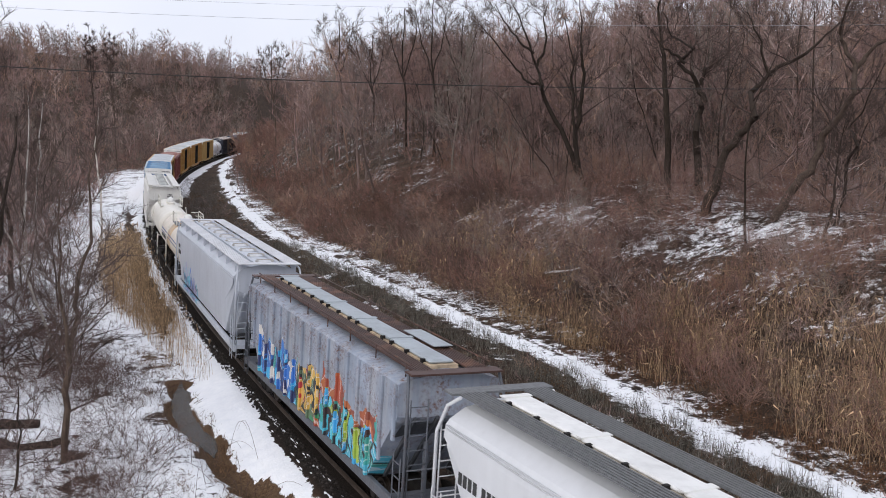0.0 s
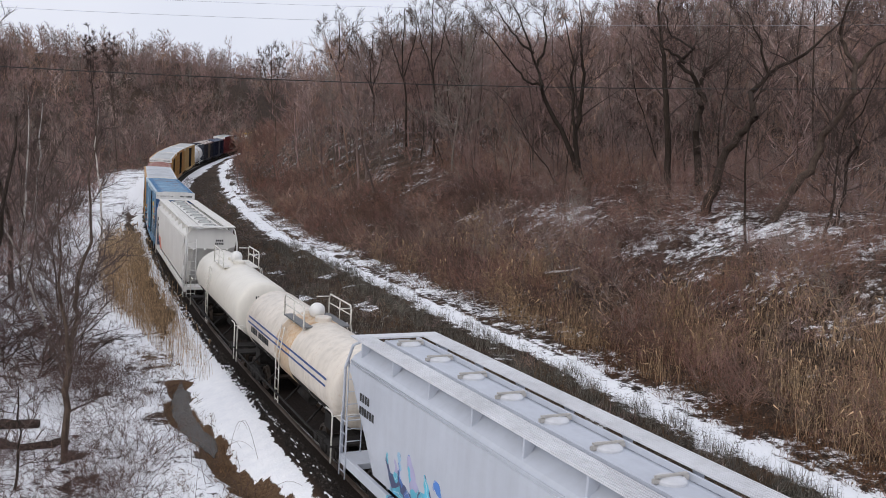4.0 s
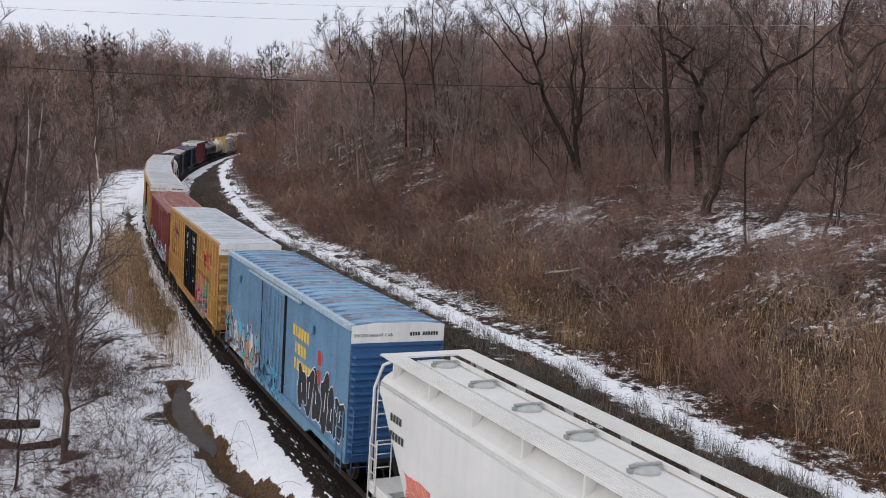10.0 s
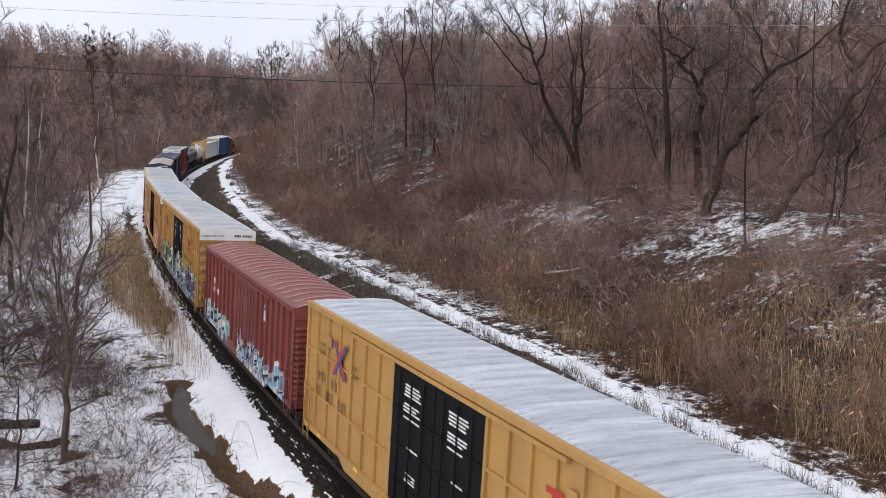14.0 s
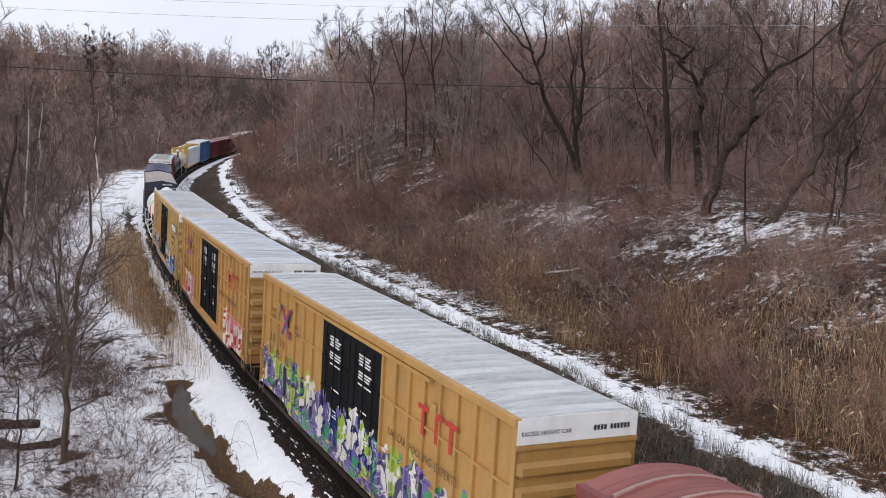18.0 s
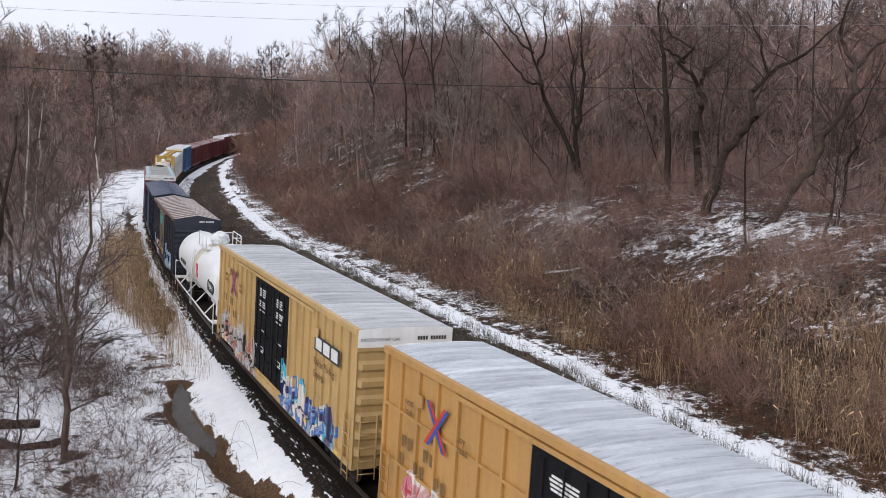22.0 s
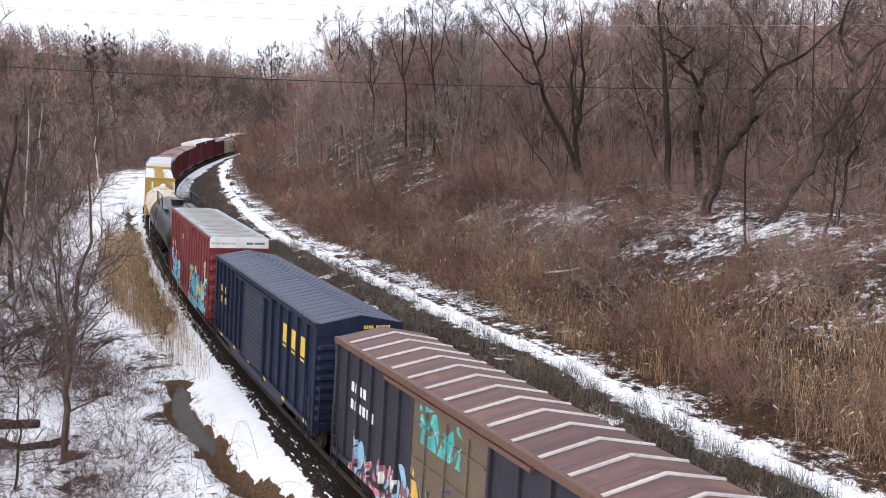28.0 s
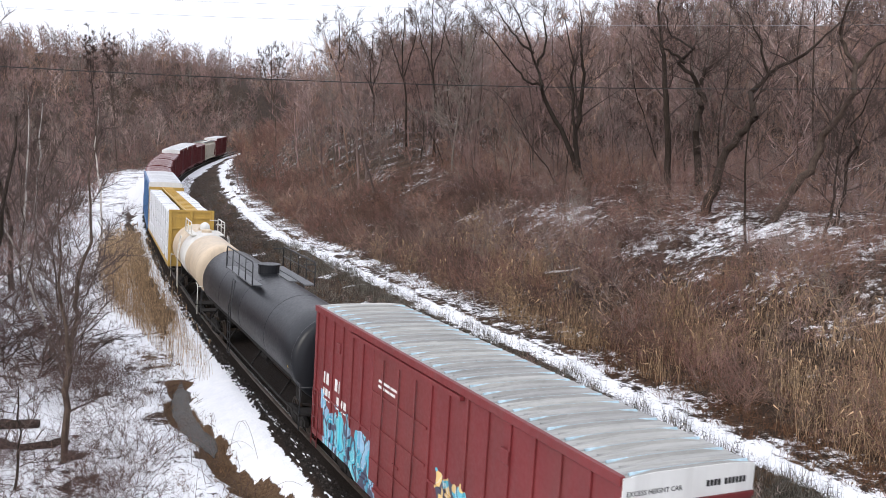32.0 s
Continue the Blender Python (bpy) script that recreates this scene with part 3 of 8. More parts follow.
def clumped(n, s0, s1, d0, d1, rng, clumps, size):
    """Places gathered in clumps."""
    cs, cd = region(clumps, s0, s1, d0, d1, rng)
    i = rng.integers(clumps, size=n)
    return cs[i] + rng.normal(size=n) * size, np.clip(cd[i] + rng.normal(size=n) * size * 0.6, min(d0, d1), max(d0, d1))


def woods(trees, H, S, D, rng, scale, mat, label, trunk=None, category="woods"):
    """Trees from one set of templates: the twigs as one stuff, the trunks as another."""
    seed = int(rng.integers(1 << 30))
    if trunk:
        stuff("woods", scatter([t[0] for t in trees], S, D, np.random.default_rng(seed), scale, 0.2, H), trunk, "bare trunks of the " + label, category)
        stuff("woods", scatter([t[1] for t in trees], S, D, np.random.default_rng(seed), scale, 0.2, H), mat, label, category)
    else:
        stuff("woods", scatter([merge(t) for t in trees], S, D, np.random.default_rng(seed), scale, 0.2, H), mat, label, category)


def bushes(name, templates, S, D, rng, scale, mat, label, category, H=0.0, sink=0.1):
    keep = rng.uniform(0, 1, len(S)) > 0.62 * smooth(0.2, 0.7, glade(S, D))
    S, D = S[keep], D[keep]
    stuff(name, scatter(templates, S, D, rng, scale, sink, H), mat, label, category)


# ---- woods that nobody could count ----
rng = np.random.default_rng(5)
NEAR_TREES = [fine_tree(100 + i, 13.0, 20, 7, 8, 0.0105, girth=0.0085, wobble=0.09, tlen=0.062) for i in range(7)]
SLIM_TREES = [fine_tree(120 + i, 11.0, 16, 6, 8, 0.0105, girth=0.0062, low=0.25, spread=0.8, wobble=0.07, lean=0.14, tlen=0.075) for i in range(6)]
MID_TREES = [fine_tree(140 + i, 13.0, 15, 5, 7, 0.0245, segs=2, girth=0.010, tlen=0.072, rods=False) for i in range(8)]
FAR_TREES = [fine_tree(160 + i, 13.0, 11, 4, 6, 0.053, segs=2, girth=0.011, tlen=0.08, rods=False) for i in range(8)]
SHRUB = [shrub_template(200 + i, 2.5, 10, 24, 0.0095) for i in range(8)]
SAPLING = [shrub_template(220 + i, 4.4, 6, 42, 0.0095, bushy=0.3) for i in range(6)]
BRIAR = [shrub_template(260 + i, 2.4, 9, 18, 0.0100, 0.10, 0.8) for i in range(6)]
MID_SHRUB = [shrub_template(230 + i, 3.0, 8, 15, 0.021) for i in range(8)]
FAR_SHRUB = [shrub_template(245 + i, 3.0, 8, 12, 0.046) for i in range(6)]


def build_woods():
    # the bank beyond the path
    S, D = region(84, 24, 140, 29, 75, rng)
    keep = (S > 64) | (D > 37)
    S, D = S[keep], D[keep]
    woods(NEAR_TREES, 11.6, S, D, rng, (0.65, 1.25), M_TWIG, "grey-brown winter woods on the bank", M_TRUNK)
    S, D = region(130, 24, 130, 23, 60, rng)
    keep = (S > 60) | (D > 32)
    S, D = S[keep], D[keep]
    woods(SLIM_TREES, 10.0, S, D, rng, (0.45, 1.0), M_TWIG, "slim young trees on the bank", M_TRUNK)
    S, D = region(150, 42, 140, 38, 95, rng)
    woods(MID_TREES, 11.6, S, D, rng, (0.95, 1.5), M_TWIG, "tall bare grey-brown trees of the plateau", M_TRUNK)
    S, D = region(30, 84, 135, 34, 62, rng)
    woods(MID_TREES, 0.0, S, D, rng, (0.85, 1.2), M_TWIG, "tall bare trees with crowns open to the sky", M_TRUNK)
    S, D = region(230, 80, 300, 44, 150, rng, 1.2)
    woods(MID_TREES, 11.6, S, D, rng, (0.9, 1.5), M_TWIG, "bare grey-brown winter woods behind the bank")
    S, D = region(150, 120, 340, 10.5, 26, rng, 1.1)
    woods(MID_TREES, 11.6, S, D, rng, (0.3, 0.62), M_BRUSH, "low reddish trees at the edge of the bend")
    S, D = region(250, 80, 330, 20, 60, rng)
    woods(MID_TREES, 11.6, S, D, rng, (0.7, 1.35), M_TWIG, "low reddish-brown woods on the spur at the bend")
    # the slope across the line
    S, D = region(440, 85, 420, -12, -230, rng, 1.3)
    D = D - 4.0 * smooth(85, 150, S)
    near = S < 210
    woods(MID_TREES, 11.6, S[near], D[near], rng, (0.5, 1.05), M_TWIG, "bare brown winter woods on the opposite slope")
    woods(FAR_TREES, 11.6, S[~near], D[~near], rng, (0.6, 1.1), M_TWIG, "bare brown winter woods far up the opposite slope")
    S, D = region(70, 42, 110, -13, -60, rng, 1.2)
    woods(SLIM_TREES, 10.0, S, D, rng, (0.55, 1.0), M_TWIG, "thin bare trees on the snowy flat", M_TRUNK)
    # the end of the valley
    S, D = region(200, 300, 570, -330, 200, rng)
    keep = (np.abs(D) > 10) | (S > 560)
    woods(FAR_TREES, 11.6, S[keep], D[keep], rng, (1.0, 1.7), M_TWIG, "distant bare woods closing the valley")
    S, D = region(300, 285, 520, -300, 130, rng)
    keep = np.abs(D) > 16
    woods(FAR_TREES, 11.6, S[keep], D[keep], rng, (0.6, 1.15), M_TWIG, "bare woods on the steep end of the valley")
    # thickets that hide the forest floor
    S, D = region(800, 230, 520, -380, 190, rng)
    keep = np.abs(D) > 12
    bushes("thicket", FAR_SHRUB, S[keep], D[keep], rng, (1.0, 2.9), M_TWIG, "distant brown thicket under the woods", "thicket", 3.0, 0.3)
    S, D = region(420, 370, 482, -200, -40, rng)
    bushes("thicket", FAR_SHRUB, S, D, rng, (1.4, 3.0), M_TWIG, "brown thicket along the far ridge", "thicket", 3.0, 0.3)
    S, D = region(190, 400, 485, -200, -40, rng)
    woods(FAR_TREES, 11.6, S, D, rng, (0.7, 1.3), M_TWIG, "bare woods along the far ridge")
    S, D = region(110, 500, 900, -150, 30, rng)
    woods(FAR_TREES, 11.6, S, D, rng, (1.0, 1.9), M_TWIG, "bare woods beyond the end of the valley")
    S, D = region(160, 500, 900, -150, 30, rng)
    bushes("thicket", FAR_SHRUB, S, D, rng, (2.2, 4.5), M_TWIG, "brown thicket beyond the end of the valley", "thicket", 3.0, 0.4)
    S, D = region(850, 100, 380, -12, -260, rng, 1.2)
    bushes("thicket", FAR_SHRUB, S, D, rng, (0.9, 2.2), M_TWIG, "brown thicket under the trees on the slope", "thicket", 3.0, 0.2)
    S, D = region(560, 30, 300, 32, 150, rng, 1.2)
    bushes("thicket", MID_SHRUB, S, D, rng, (0.9, 2.2), M_TWIG, "grey-brown thicket under the trees of the bank", "thicket", 3.0, 0.2)
    S, D = region(240, 230, 460, -40, 60, rng)
    keep = np.abs(D) > 9
    bushes("thicket", FAR_SHRUB, S[keep], D[keep], rng, (0.8, 1.6), M_TWIG, "brown thicket closing the bend", "thicket")
    # brush on the bank: gathered in clumps, with snow between them
    S, D = clumped(1450, 13, 95, 15.0, 44, rng, 520, 1.3)
    bushes("brush", SHRUB, S, D, rng, (0.45, 1.25), M_BRUSH, "tangled red-brown leafless brush on the bank", "brush")
    S, D = region(230, 20, 75, 18, 46, rng)
    bushes("brush", SAPLING, S, D, rng, (0.5, 1.1), M_TWIG, "tall thin saplings on the bank", "brush")
    S, D = clumped(60, 22, 62, 16, 30, rng, 30, 1.0)
    bushes("brush", SHRUB, S, D, rng, (0.5, 1.2), M_PALE_TWIG, "pale grey leafless brush on the bank", "brush")
    S, D = clumped(280, 34, 72, 14.5, 27, rng, 40, 1.2)
    bushes("brush", BRIAR, S, D, rng, (0.7, 1.5), M_BRIAR, "dark red-brown tangle at the foot of the bank", "brush")
    S, D = clumped(90, 12, 30, 15.5, 24, rng, 45, 0.9)
    bushes("brush", BRIAR, S, D, rng, (0.5, 1.2), M_BRUSH, "red-brown leafless brush among the reeds", "brush")
    S, D = region(420, 48, 140, 1.9, 13, rng, 0.9)
    bushes("brush", MID_SHRUB, S, D + path_mid(S), rng, (0.45, 1.05), M_BRUSH, "dense dark red-brown brush behind the snowy path", "brush")
    S, D = region(1150, 56, 330, 14.0, 75, rng, 1.4)
    D = D - 4.6 * far_rise_at(S)
    bushes("brush", MID_SHRUB, S, D, rng, (0.4, 1.25), M_BRUSH, "dense reddish leafless brush along the bend", "brush")
    S, D = region(300, 236, 360, 5.6, 14, rng)
    bushes("brush", FAR_SHRUB, S, D, rng, (1.4, 2.6), M_BRUSH, "tall brush that hides the line beyond the bend", "brush")
    # brush on the flat by the brook
    S, D = clumped(330, 34, 90, -6.0, -24, rng, 70, 1.2)
    bushes("brush", SHRUB, S, D, rng, (0.35, 1.2), M_CROWN, "leafless grey-brown brush in snow by the brook", "brush")
    S, D = region(260, 58, 130, -9.5, -45, rng, 1.3)
    bushes("brush", SAPLING, S, D, rng, (0.4, 0.95), M_TWIG, "grey-brown thickets on the snowy flat", "brush")
    S, D = clumped(240, 17.5, 37, -5.0, -13.5, rng, 80, 0.8)
    bushes("brush", BRIAR, S, D, rng, (0.35, 1.05), M_BRIAR, "dark red-brown leafless brush standing in snow", "brush")
    S, D = region(950, 60, 330, -6.5, -80, rng, 1.5)
    D = D - 3.4 * smooth(80, 150, S)
    bushes("brush", MID_SHRUB, S, D, rng, (0.35, 1.1), M_BRUSH, "brown brush at the foot of the slope", "brush")


build_woods()


def build_stalks():
    r = np.random.default_rng(21)
    n = 5600
    S = 43.0 + 36 * r.uniform(0, 1, n) ** 0.8
    edge = np.interp(S, [42, 47, 52, 76, 80], [3.6, 4.6, 5.4, 5.2, 4.2])
    D = -2.1 - (edge - 2.1) * r.uniform(0, 1, n) ** 0.75 - 0.3 * r.normal(size=n)
    stuff("reeds", stalk_patch(n, S, D, r, 0.9, 2.2, 0.009, 0.15, 0.13), M_REED_DULL, "tall tan dry reeds beside the snowy strip", "reeds")
    n = 900
    S = 33.0 + 14 * r.uniform(0, 1, n) ** 0.6
    D = -2.2 - (1.0 + 0.10 * (S - 33)) * r.uniform(0, 1, n)
    stuff("reeds", stalk_patch(n, S, D, r, 0.7, 1.7, 0.0065, 0.2, 0.07), M_REED_DULL, "thin dry reeds standing in snow", "reeds")
    n = 7000
    S, D = clumped(n, 14, 62, 14.4, 22.5, r, 55, 0.85)
    stuff("reeds", stalk_patch(n, S, D, r, 0.6, 2.4, 0.0075, 0.22, 0.24), M_REED_DULL, "tall tan dry reeds at the foot of the bank", "reeds")
    n = 15000
    S = 12 + 150 * r.uniform(0, 1, n) ** 1.8
    D = 2.2 + (path_mid(S) - 3.1) * r.uniform(0, 1, n)
    stuff("weeds", stalk_patch(n, S, D, r, 0.2, 0.75, 0.012, 0.0, 0.4), M_WEED, "dark dead weeds covering the ditch", "weeds")
    n = 4500
    S, D = clumped(n, 12, 75, 2.4, 10.2, r, 420, 0.35)
    stuff("weeds", stalk_patch(n, S, D, r, 0.3, 0.9, 0.008, 0.0, 0.3), M_PALE_WEED, "pale dead stalks among the dark weeds", "weeds")
    S = 13 + 120 * r.uniform(0, 1, 800) ** 1.9
    D = 2.5 + (path_mid(S) - 3.6) * r.uniform(0, 1, 800)
    for lo, hi, m, word in ((0, 330, M_WEED, "grey-green"), (330, 620, M_GRASS, "dead brown"), (620, 800, M_PALE_TWIG, "pale grey")):
        stuff("weeds", scatter(MID_SHRUB, S[lo:hi], D[lo:hi], r, (0.16, 0.36), 0.05), m, word + " clumps of dead weeds in the ditch", "weeds")
    n = 8000
    S, D = clumped(n, 12, 75, -2.8, -0.3, r, 200, 0.4)
    D = D + path_mid(S)
    stuff("weeds", stalk_patch(n, S, D, r, 0.25, 0.9, 0.009, 0.0, 0.22), M_WEED, "upright dark dead stalks at the path's edge", "weeds")
    n = 17000
    S, D = clumped(n, 12, 120, 0.6, 5.5, r, 300, 0.5)
    D = D + path_mid(S)
    stuff("dead_grass", stalk_patch(n, S, D, r, 0.10, 0.4, 0.014, 0.0, 0.9), M_GRASS, "matted brown grass beside the path", "grass")
    n = 9000
    S, D = clumped(n, 11, 34, 0.8, 7.5, r, 220, 0.45)
    stuff("dead_grass", stalk_patch(n, S, D + path_mid(S), r, 0.15, 0.6, 0.010, 0.0, 0.55), M_RUST_GRASS, "rust-brown dead grass at the edge of the brush", "grass")
    n = 4500
    S, D = clumped(n, 16, 42, -3.2, -5.4, r, 90, 0.3)
    stuff("dead_grass", stalk_patch(n, S, D, r, 0.08, 0.3, 0.011, 0.0, 0.9), M_GRASS, "matted brown grass on the brook's banks", "grass")
    n = 2600
    S, D = clumped(n, 14, 70, -5.4, -24, r, 110, 0.5)
    stuff("weeds", stalk_patch(n, S, D, r, 0.25, 0.9, 0.007, 0.1, 0.5), M_WEED, "dead stalks poking through the snow", "weeds")


build_stalks()

# ---- the brook ----
def build_brook():
    mat, nt, bsdf = shader("dark_brook_water", 0.22)
    bsdf.inputs["Base Color"].default_value = (0.046, 0.038, 0.031, 1)
    bsdf.inputs["Specular IOR Level"].default_value = 0.3
    bump_node(nt, bsdf, noise_node(nt, 5.0, 5, 0.7), 0.8, 0.06)
    st = np.arange(25.4, 34.1, 0.15)
    V, F = [], []
    for s in st:
        mid = float(brook_mid(s))
        w = 0.62 * float(smooth(25.3, 27.2, s) * smooth(34.1, 32.0, s)) + 0.02
        for d, q in ((mid - w, 1.0), (mid + w, 2.0)):
            d += w * (0.30 * math.sin(s * 2.9 + q) + 0.16 * math.sin(s * 7.3 + 3 * q))
            x, y = place(s, d)
            V.append((float(x), float(y), float(height(s, mid)) + 0.02 + 0.14 * float(smooth(25.3, 27.0, s))))
    for i in range(len(st) - 1):
        F.append((i * 2, i * 2 + 1, i * 2 + 3, i * 2 + 2))
    tagged(new("brook_water", mesh_of("brook_water", V, F, mat)), "narrow dark brook between snowy banks", "water", kind="structure")


build_brook()


# ---- trees that stand out ----
M_BIRCH = bark_material("white_birch_bark", (0.30, 0.28, 0.26), (0.62, 0.59, 0.56), 1.6)
M_BROWN_BARK = bark_material("brown_bark", (0.055, 0.038, 0.030), (0.15, 0.112, 0.090))


def tree_thing(x, y, z, label, wood, thin, tw, seed, bark=M_BARK, crown=M_CROWN):
    r = np.random.default_rng(seed)
    t = thing("tree", label, "tree")
    t.matrix_basis = pose(x, y, z)
    part("trunk", mesh_np("trunk", *prisms(*wood, sides=7), bark), None, t)
    part("crown", mesh_np("crown", *merge([prisms(*thin, sides=3), slivers(*tw, r)]), crown), None, t, "bare twigs")
    return t


def ground_at(x, y):
    """Height of the ground under a plan point."""
    i = int(np.argmin((_x - x) ** 2 + (_y - y) ** 2))
    d = (x - _x[i]) * math.cos(_phi[i]) - (y - _y[i]) * math.sin(_phi[i])
    return float(height(_s[i], d))


def crooked_tree(x, y, stems, seed, label, limbs=13, subs=7, twigs=10, limb_len=3.4, low=0.25, bark=M_BARK, tw=0.0085):
    """stems: lists of (sideways, up, radius)."""
    r = np.random.default_rng(seed)
    out = []
    for st in stems:
        pts = np.array([(a, r.normal() * 0.15 * i, b) for i, (a, b, _) in enumerate(st)], float)
        fine = [pts[0]]
        for p, q in zip(pts[:-1], pts[1:]):
            for k in (1, 2, 3):
                fine.append(p + (q - p) * k / 3 + (r.normal(size=3) * 0.07 if k < 3 else 0))
        out.append((np.array(fine), st[0][2], st[-1][2]))
    wood, thin, fine = grow(r, out, limbs, subs, twigs, limb_len, 0.75, tw, low=low)
    return tree_thing(x, y, ground_at(x, y) - 0.5, label, wood, thin, fine, seed + 1, bark)


crooked_tree(11.5, 74.1, [[(0, 0, 0.24), (-1.3, 3.3, 0.2), (-2.1, 5.2, 0.2), (-3.4, 7.5, 0.2), (-3.7, 8.6, 0.19), (-4.0, 10.1, 0.17), (-4.9, 12.5, 0.1), (-5.7, 14.6, 0.04)],
                          [(-3.7, 8.6, 0.11), (-4.7, 8.9, 0.1), (-5.6, 9.9, 0.08), (-7.1, 11.7, 0.06), (-8.6, 13.4, 0.03)],
                          [(-4.0, 10.2, 0.11), (-3.5, 11.2, 0.09), (-3.3, 12.3, 0.08), (-3.5, 13.8, 0.05), (-3.0, 15.0, 0.03)],
                          [(-4.3, 11.1, 0.11), (-5.4, 12.0, 0.09), (-6.3, 13.2, 0.06), (-7.2, 14.7, 0.03)]], 33, "dark crooked tree with a spreading bare crown", limbs=9, low=0.45)
crooked_tree(10.9, 73.4, [[(0, 0, 0.22), (-0.5, 4.4, 0.19), (-0.2, 7.0, 0.17), (0.1, 9.6, 0.17), (-0.2, 11.1, 0.13), (-0.1, 12.5, 0.1), (-0.2, 15.6, 0.03)],
                          [(-0.6, 4.0, 0.13), (-0.7, 7.9, 0.11), (-0.9, 9.2, 0.1), (-0.7, 10.4, 0.08), (-1.4, 13.8, 0.03)]], 39, "bare tree with two upright stems", limbs=12)
crooked_tree(16.1, 66.3, [[(0, 0, 0.27), (-0.2, 3.7, 0.23), (-0.5, 7.6, 0.22), (-0.5, 9.9, 0.2), (-0.7, 11.8, 0.16), (-1.0, 13.7, 0.1), (-1.1, 16.0, 0.04)]], 37, "tall straight bare tree", limbs=18)
crooked_tree(17.5, 62.9, [[(0, 0, 0.3), (-0.3, 2.0, 0.26), (-0.4, 3.5, 0.26), (-0.7, 5.0, 0.25), (-0.3, 6.1, 0.23), (0, 7.0, 0.21), (-0.3, 7.9, 0.2), (-0.9, 8.8, 0.19), (-1.5, 9.5, 0.18), (-1.2, 10.3, 0.1), (-1.7, 11.4, 0.07), (-2.5, 13.0, 0.03)],
                          [(-0.3, 8.1, 0.13), (-0.2, 8.7, 0.1), (0, 9.1, 0.09)], [(-1.5, 9.5, 0.11), (-2.0, 10.0, 0.09), (-2.8, 10.4, 0.07), (-3.6, 11.6, 0.03)]], 31, "dark bent tree with a broken side branch", limbs=9, low=0.5)
crooked_tree(16.0, 57.2, [[(0, 0, 0.33), (0.3, 1.5, 0.27), (0.7, 2.5, 0.26), (1.1, 3.8, 0.25), (1.9, 5.4, 0.24), (2.5, 6.4, 0.23), (3.1, 7.9, 0.22), (3.8, 8.9, 0.2), (4.9, 10.0, 0.16), (6.4, 11.1, 0.1), (7.8, 12.2, 0.03)],
                          [(3.8, 8.9, 0.1), (3.3, 9.9, 0.08), (2.9, 11.2, 0.06), (2.3, 12.6, 0.03)]], 32, "large dark tree leaning far over the bank", limbs=12, low=0.45)
crooked_tree(18.8, 53.7, [[(0, 0, 0.29), (0.5, 1.0, 0.25), (1.2, 2.0, 0.24), (2.4, 3.3, 0.23), (3.1, 4.9, 0.22), (3.5, 6.1, 0.2), (4.0, 7.7, 0.19), (4.5, 9.3, 0.18), (4.1, 10.5, 0.15), (3.8, 11.1, 0.15), (3.5, 12.4, 0.12), (3.4, 14.5, 0.04)],
                          [(4.4, 9.0, 0.16), (5.1, 9.7, 0.14), (6.1, 10.6, 0.11), (7.6, 11.6, 0.04)]], 35, "leaning bare tree with a bent forked trunk", limbs=12, low=0.4, bark=M_BROWN_BARK)
crooked_tree(20.7, 49.8, [[(0, 0, 0.13), (0.4, 1.0, 0.11), (0.7, 2.2, 0.11), (0.8, 3.7, 0.10), (0.9, 4.8, 0.09), (1.1, 5.7, 0.07), (1.5, 6.6, 0.06), (1.9, 9.0, 0.02)]], 41, "slender leaning bare tree", limbs=12, limb_len=2.2)
crooked_tree(20.0, 48.6, [[(0, 0, 0.1), (0.3, 2.0, 0.09), (0.3, 3.6, 0.07), (0.6, 6.5, 0.02)]], 43, "thin dark sapling on the bank", limbs=12, limb_len=1.6)


def skyline_tree(x, y, top, seed, label, wide=1.0, bark=M_BARK):
    """A tall tree whose crown stands over the woods; top is its height over the rails."""
    H = top - ground_at(x, y)
    g = H * 0.0095 * wide
    crooked_tree(x, y, [[(0, 0, g), (0.2, H * 0.4, g * 0.8), (-0.2, H * 0.65, g * 0.6), (0.2, H, 0.04)],
                        [(0.1, H * 0.5, g * 0.5), (-1.3 * wide, H * 0.72, g * 0.35), (-2.0 * wide, H * 0.93, 0.03)],
                        [(0.0, H * 0.55, g * 0.5), (1.2 * wide, H * 0.75, g * 0.35), (1.9 * wide, H * 0.95, 0.03)]],
                 seed, label, limbs=11, limb_len=2.9 * wide, low=0.35, subs=7, twigs=10, bark=bark, tw=0.00013 * math.hypot(x, y))


skyline_tree(-15.7, 149.0, 26.8, 51, "tall dark tree rising over the woods on the spur", 1.2)
skyline_tree(-4.6, 120.0, 24.5, 52, "tall bare tree rising over the woods")
skyline_tree(-0.9, 112.0, 25.0, 53, "tall bare tree with an open crown")
skyline_tree(2.4, 104.0, 22.5, 59, "tall bare tree with a slender crown")
skyline_tree(-9.4, 130.0, 22.0, 54, "bare tree on the skyline of the spur")
skyline_tree(-30.0, 170.0, 24.0, 60, "slender grey tree on the skyline of the bend", 0.9, M_BROWN_BARK)
skyline_tree(-69.5, 190.0, 29.6, 61, "slender leaning tree over the opposite slope", 0.42)
skyline_tree(-65.5, 190.0, 28.6, 62, "slender tree over the opposite slope", 0.4, M_BROWN_BARK)

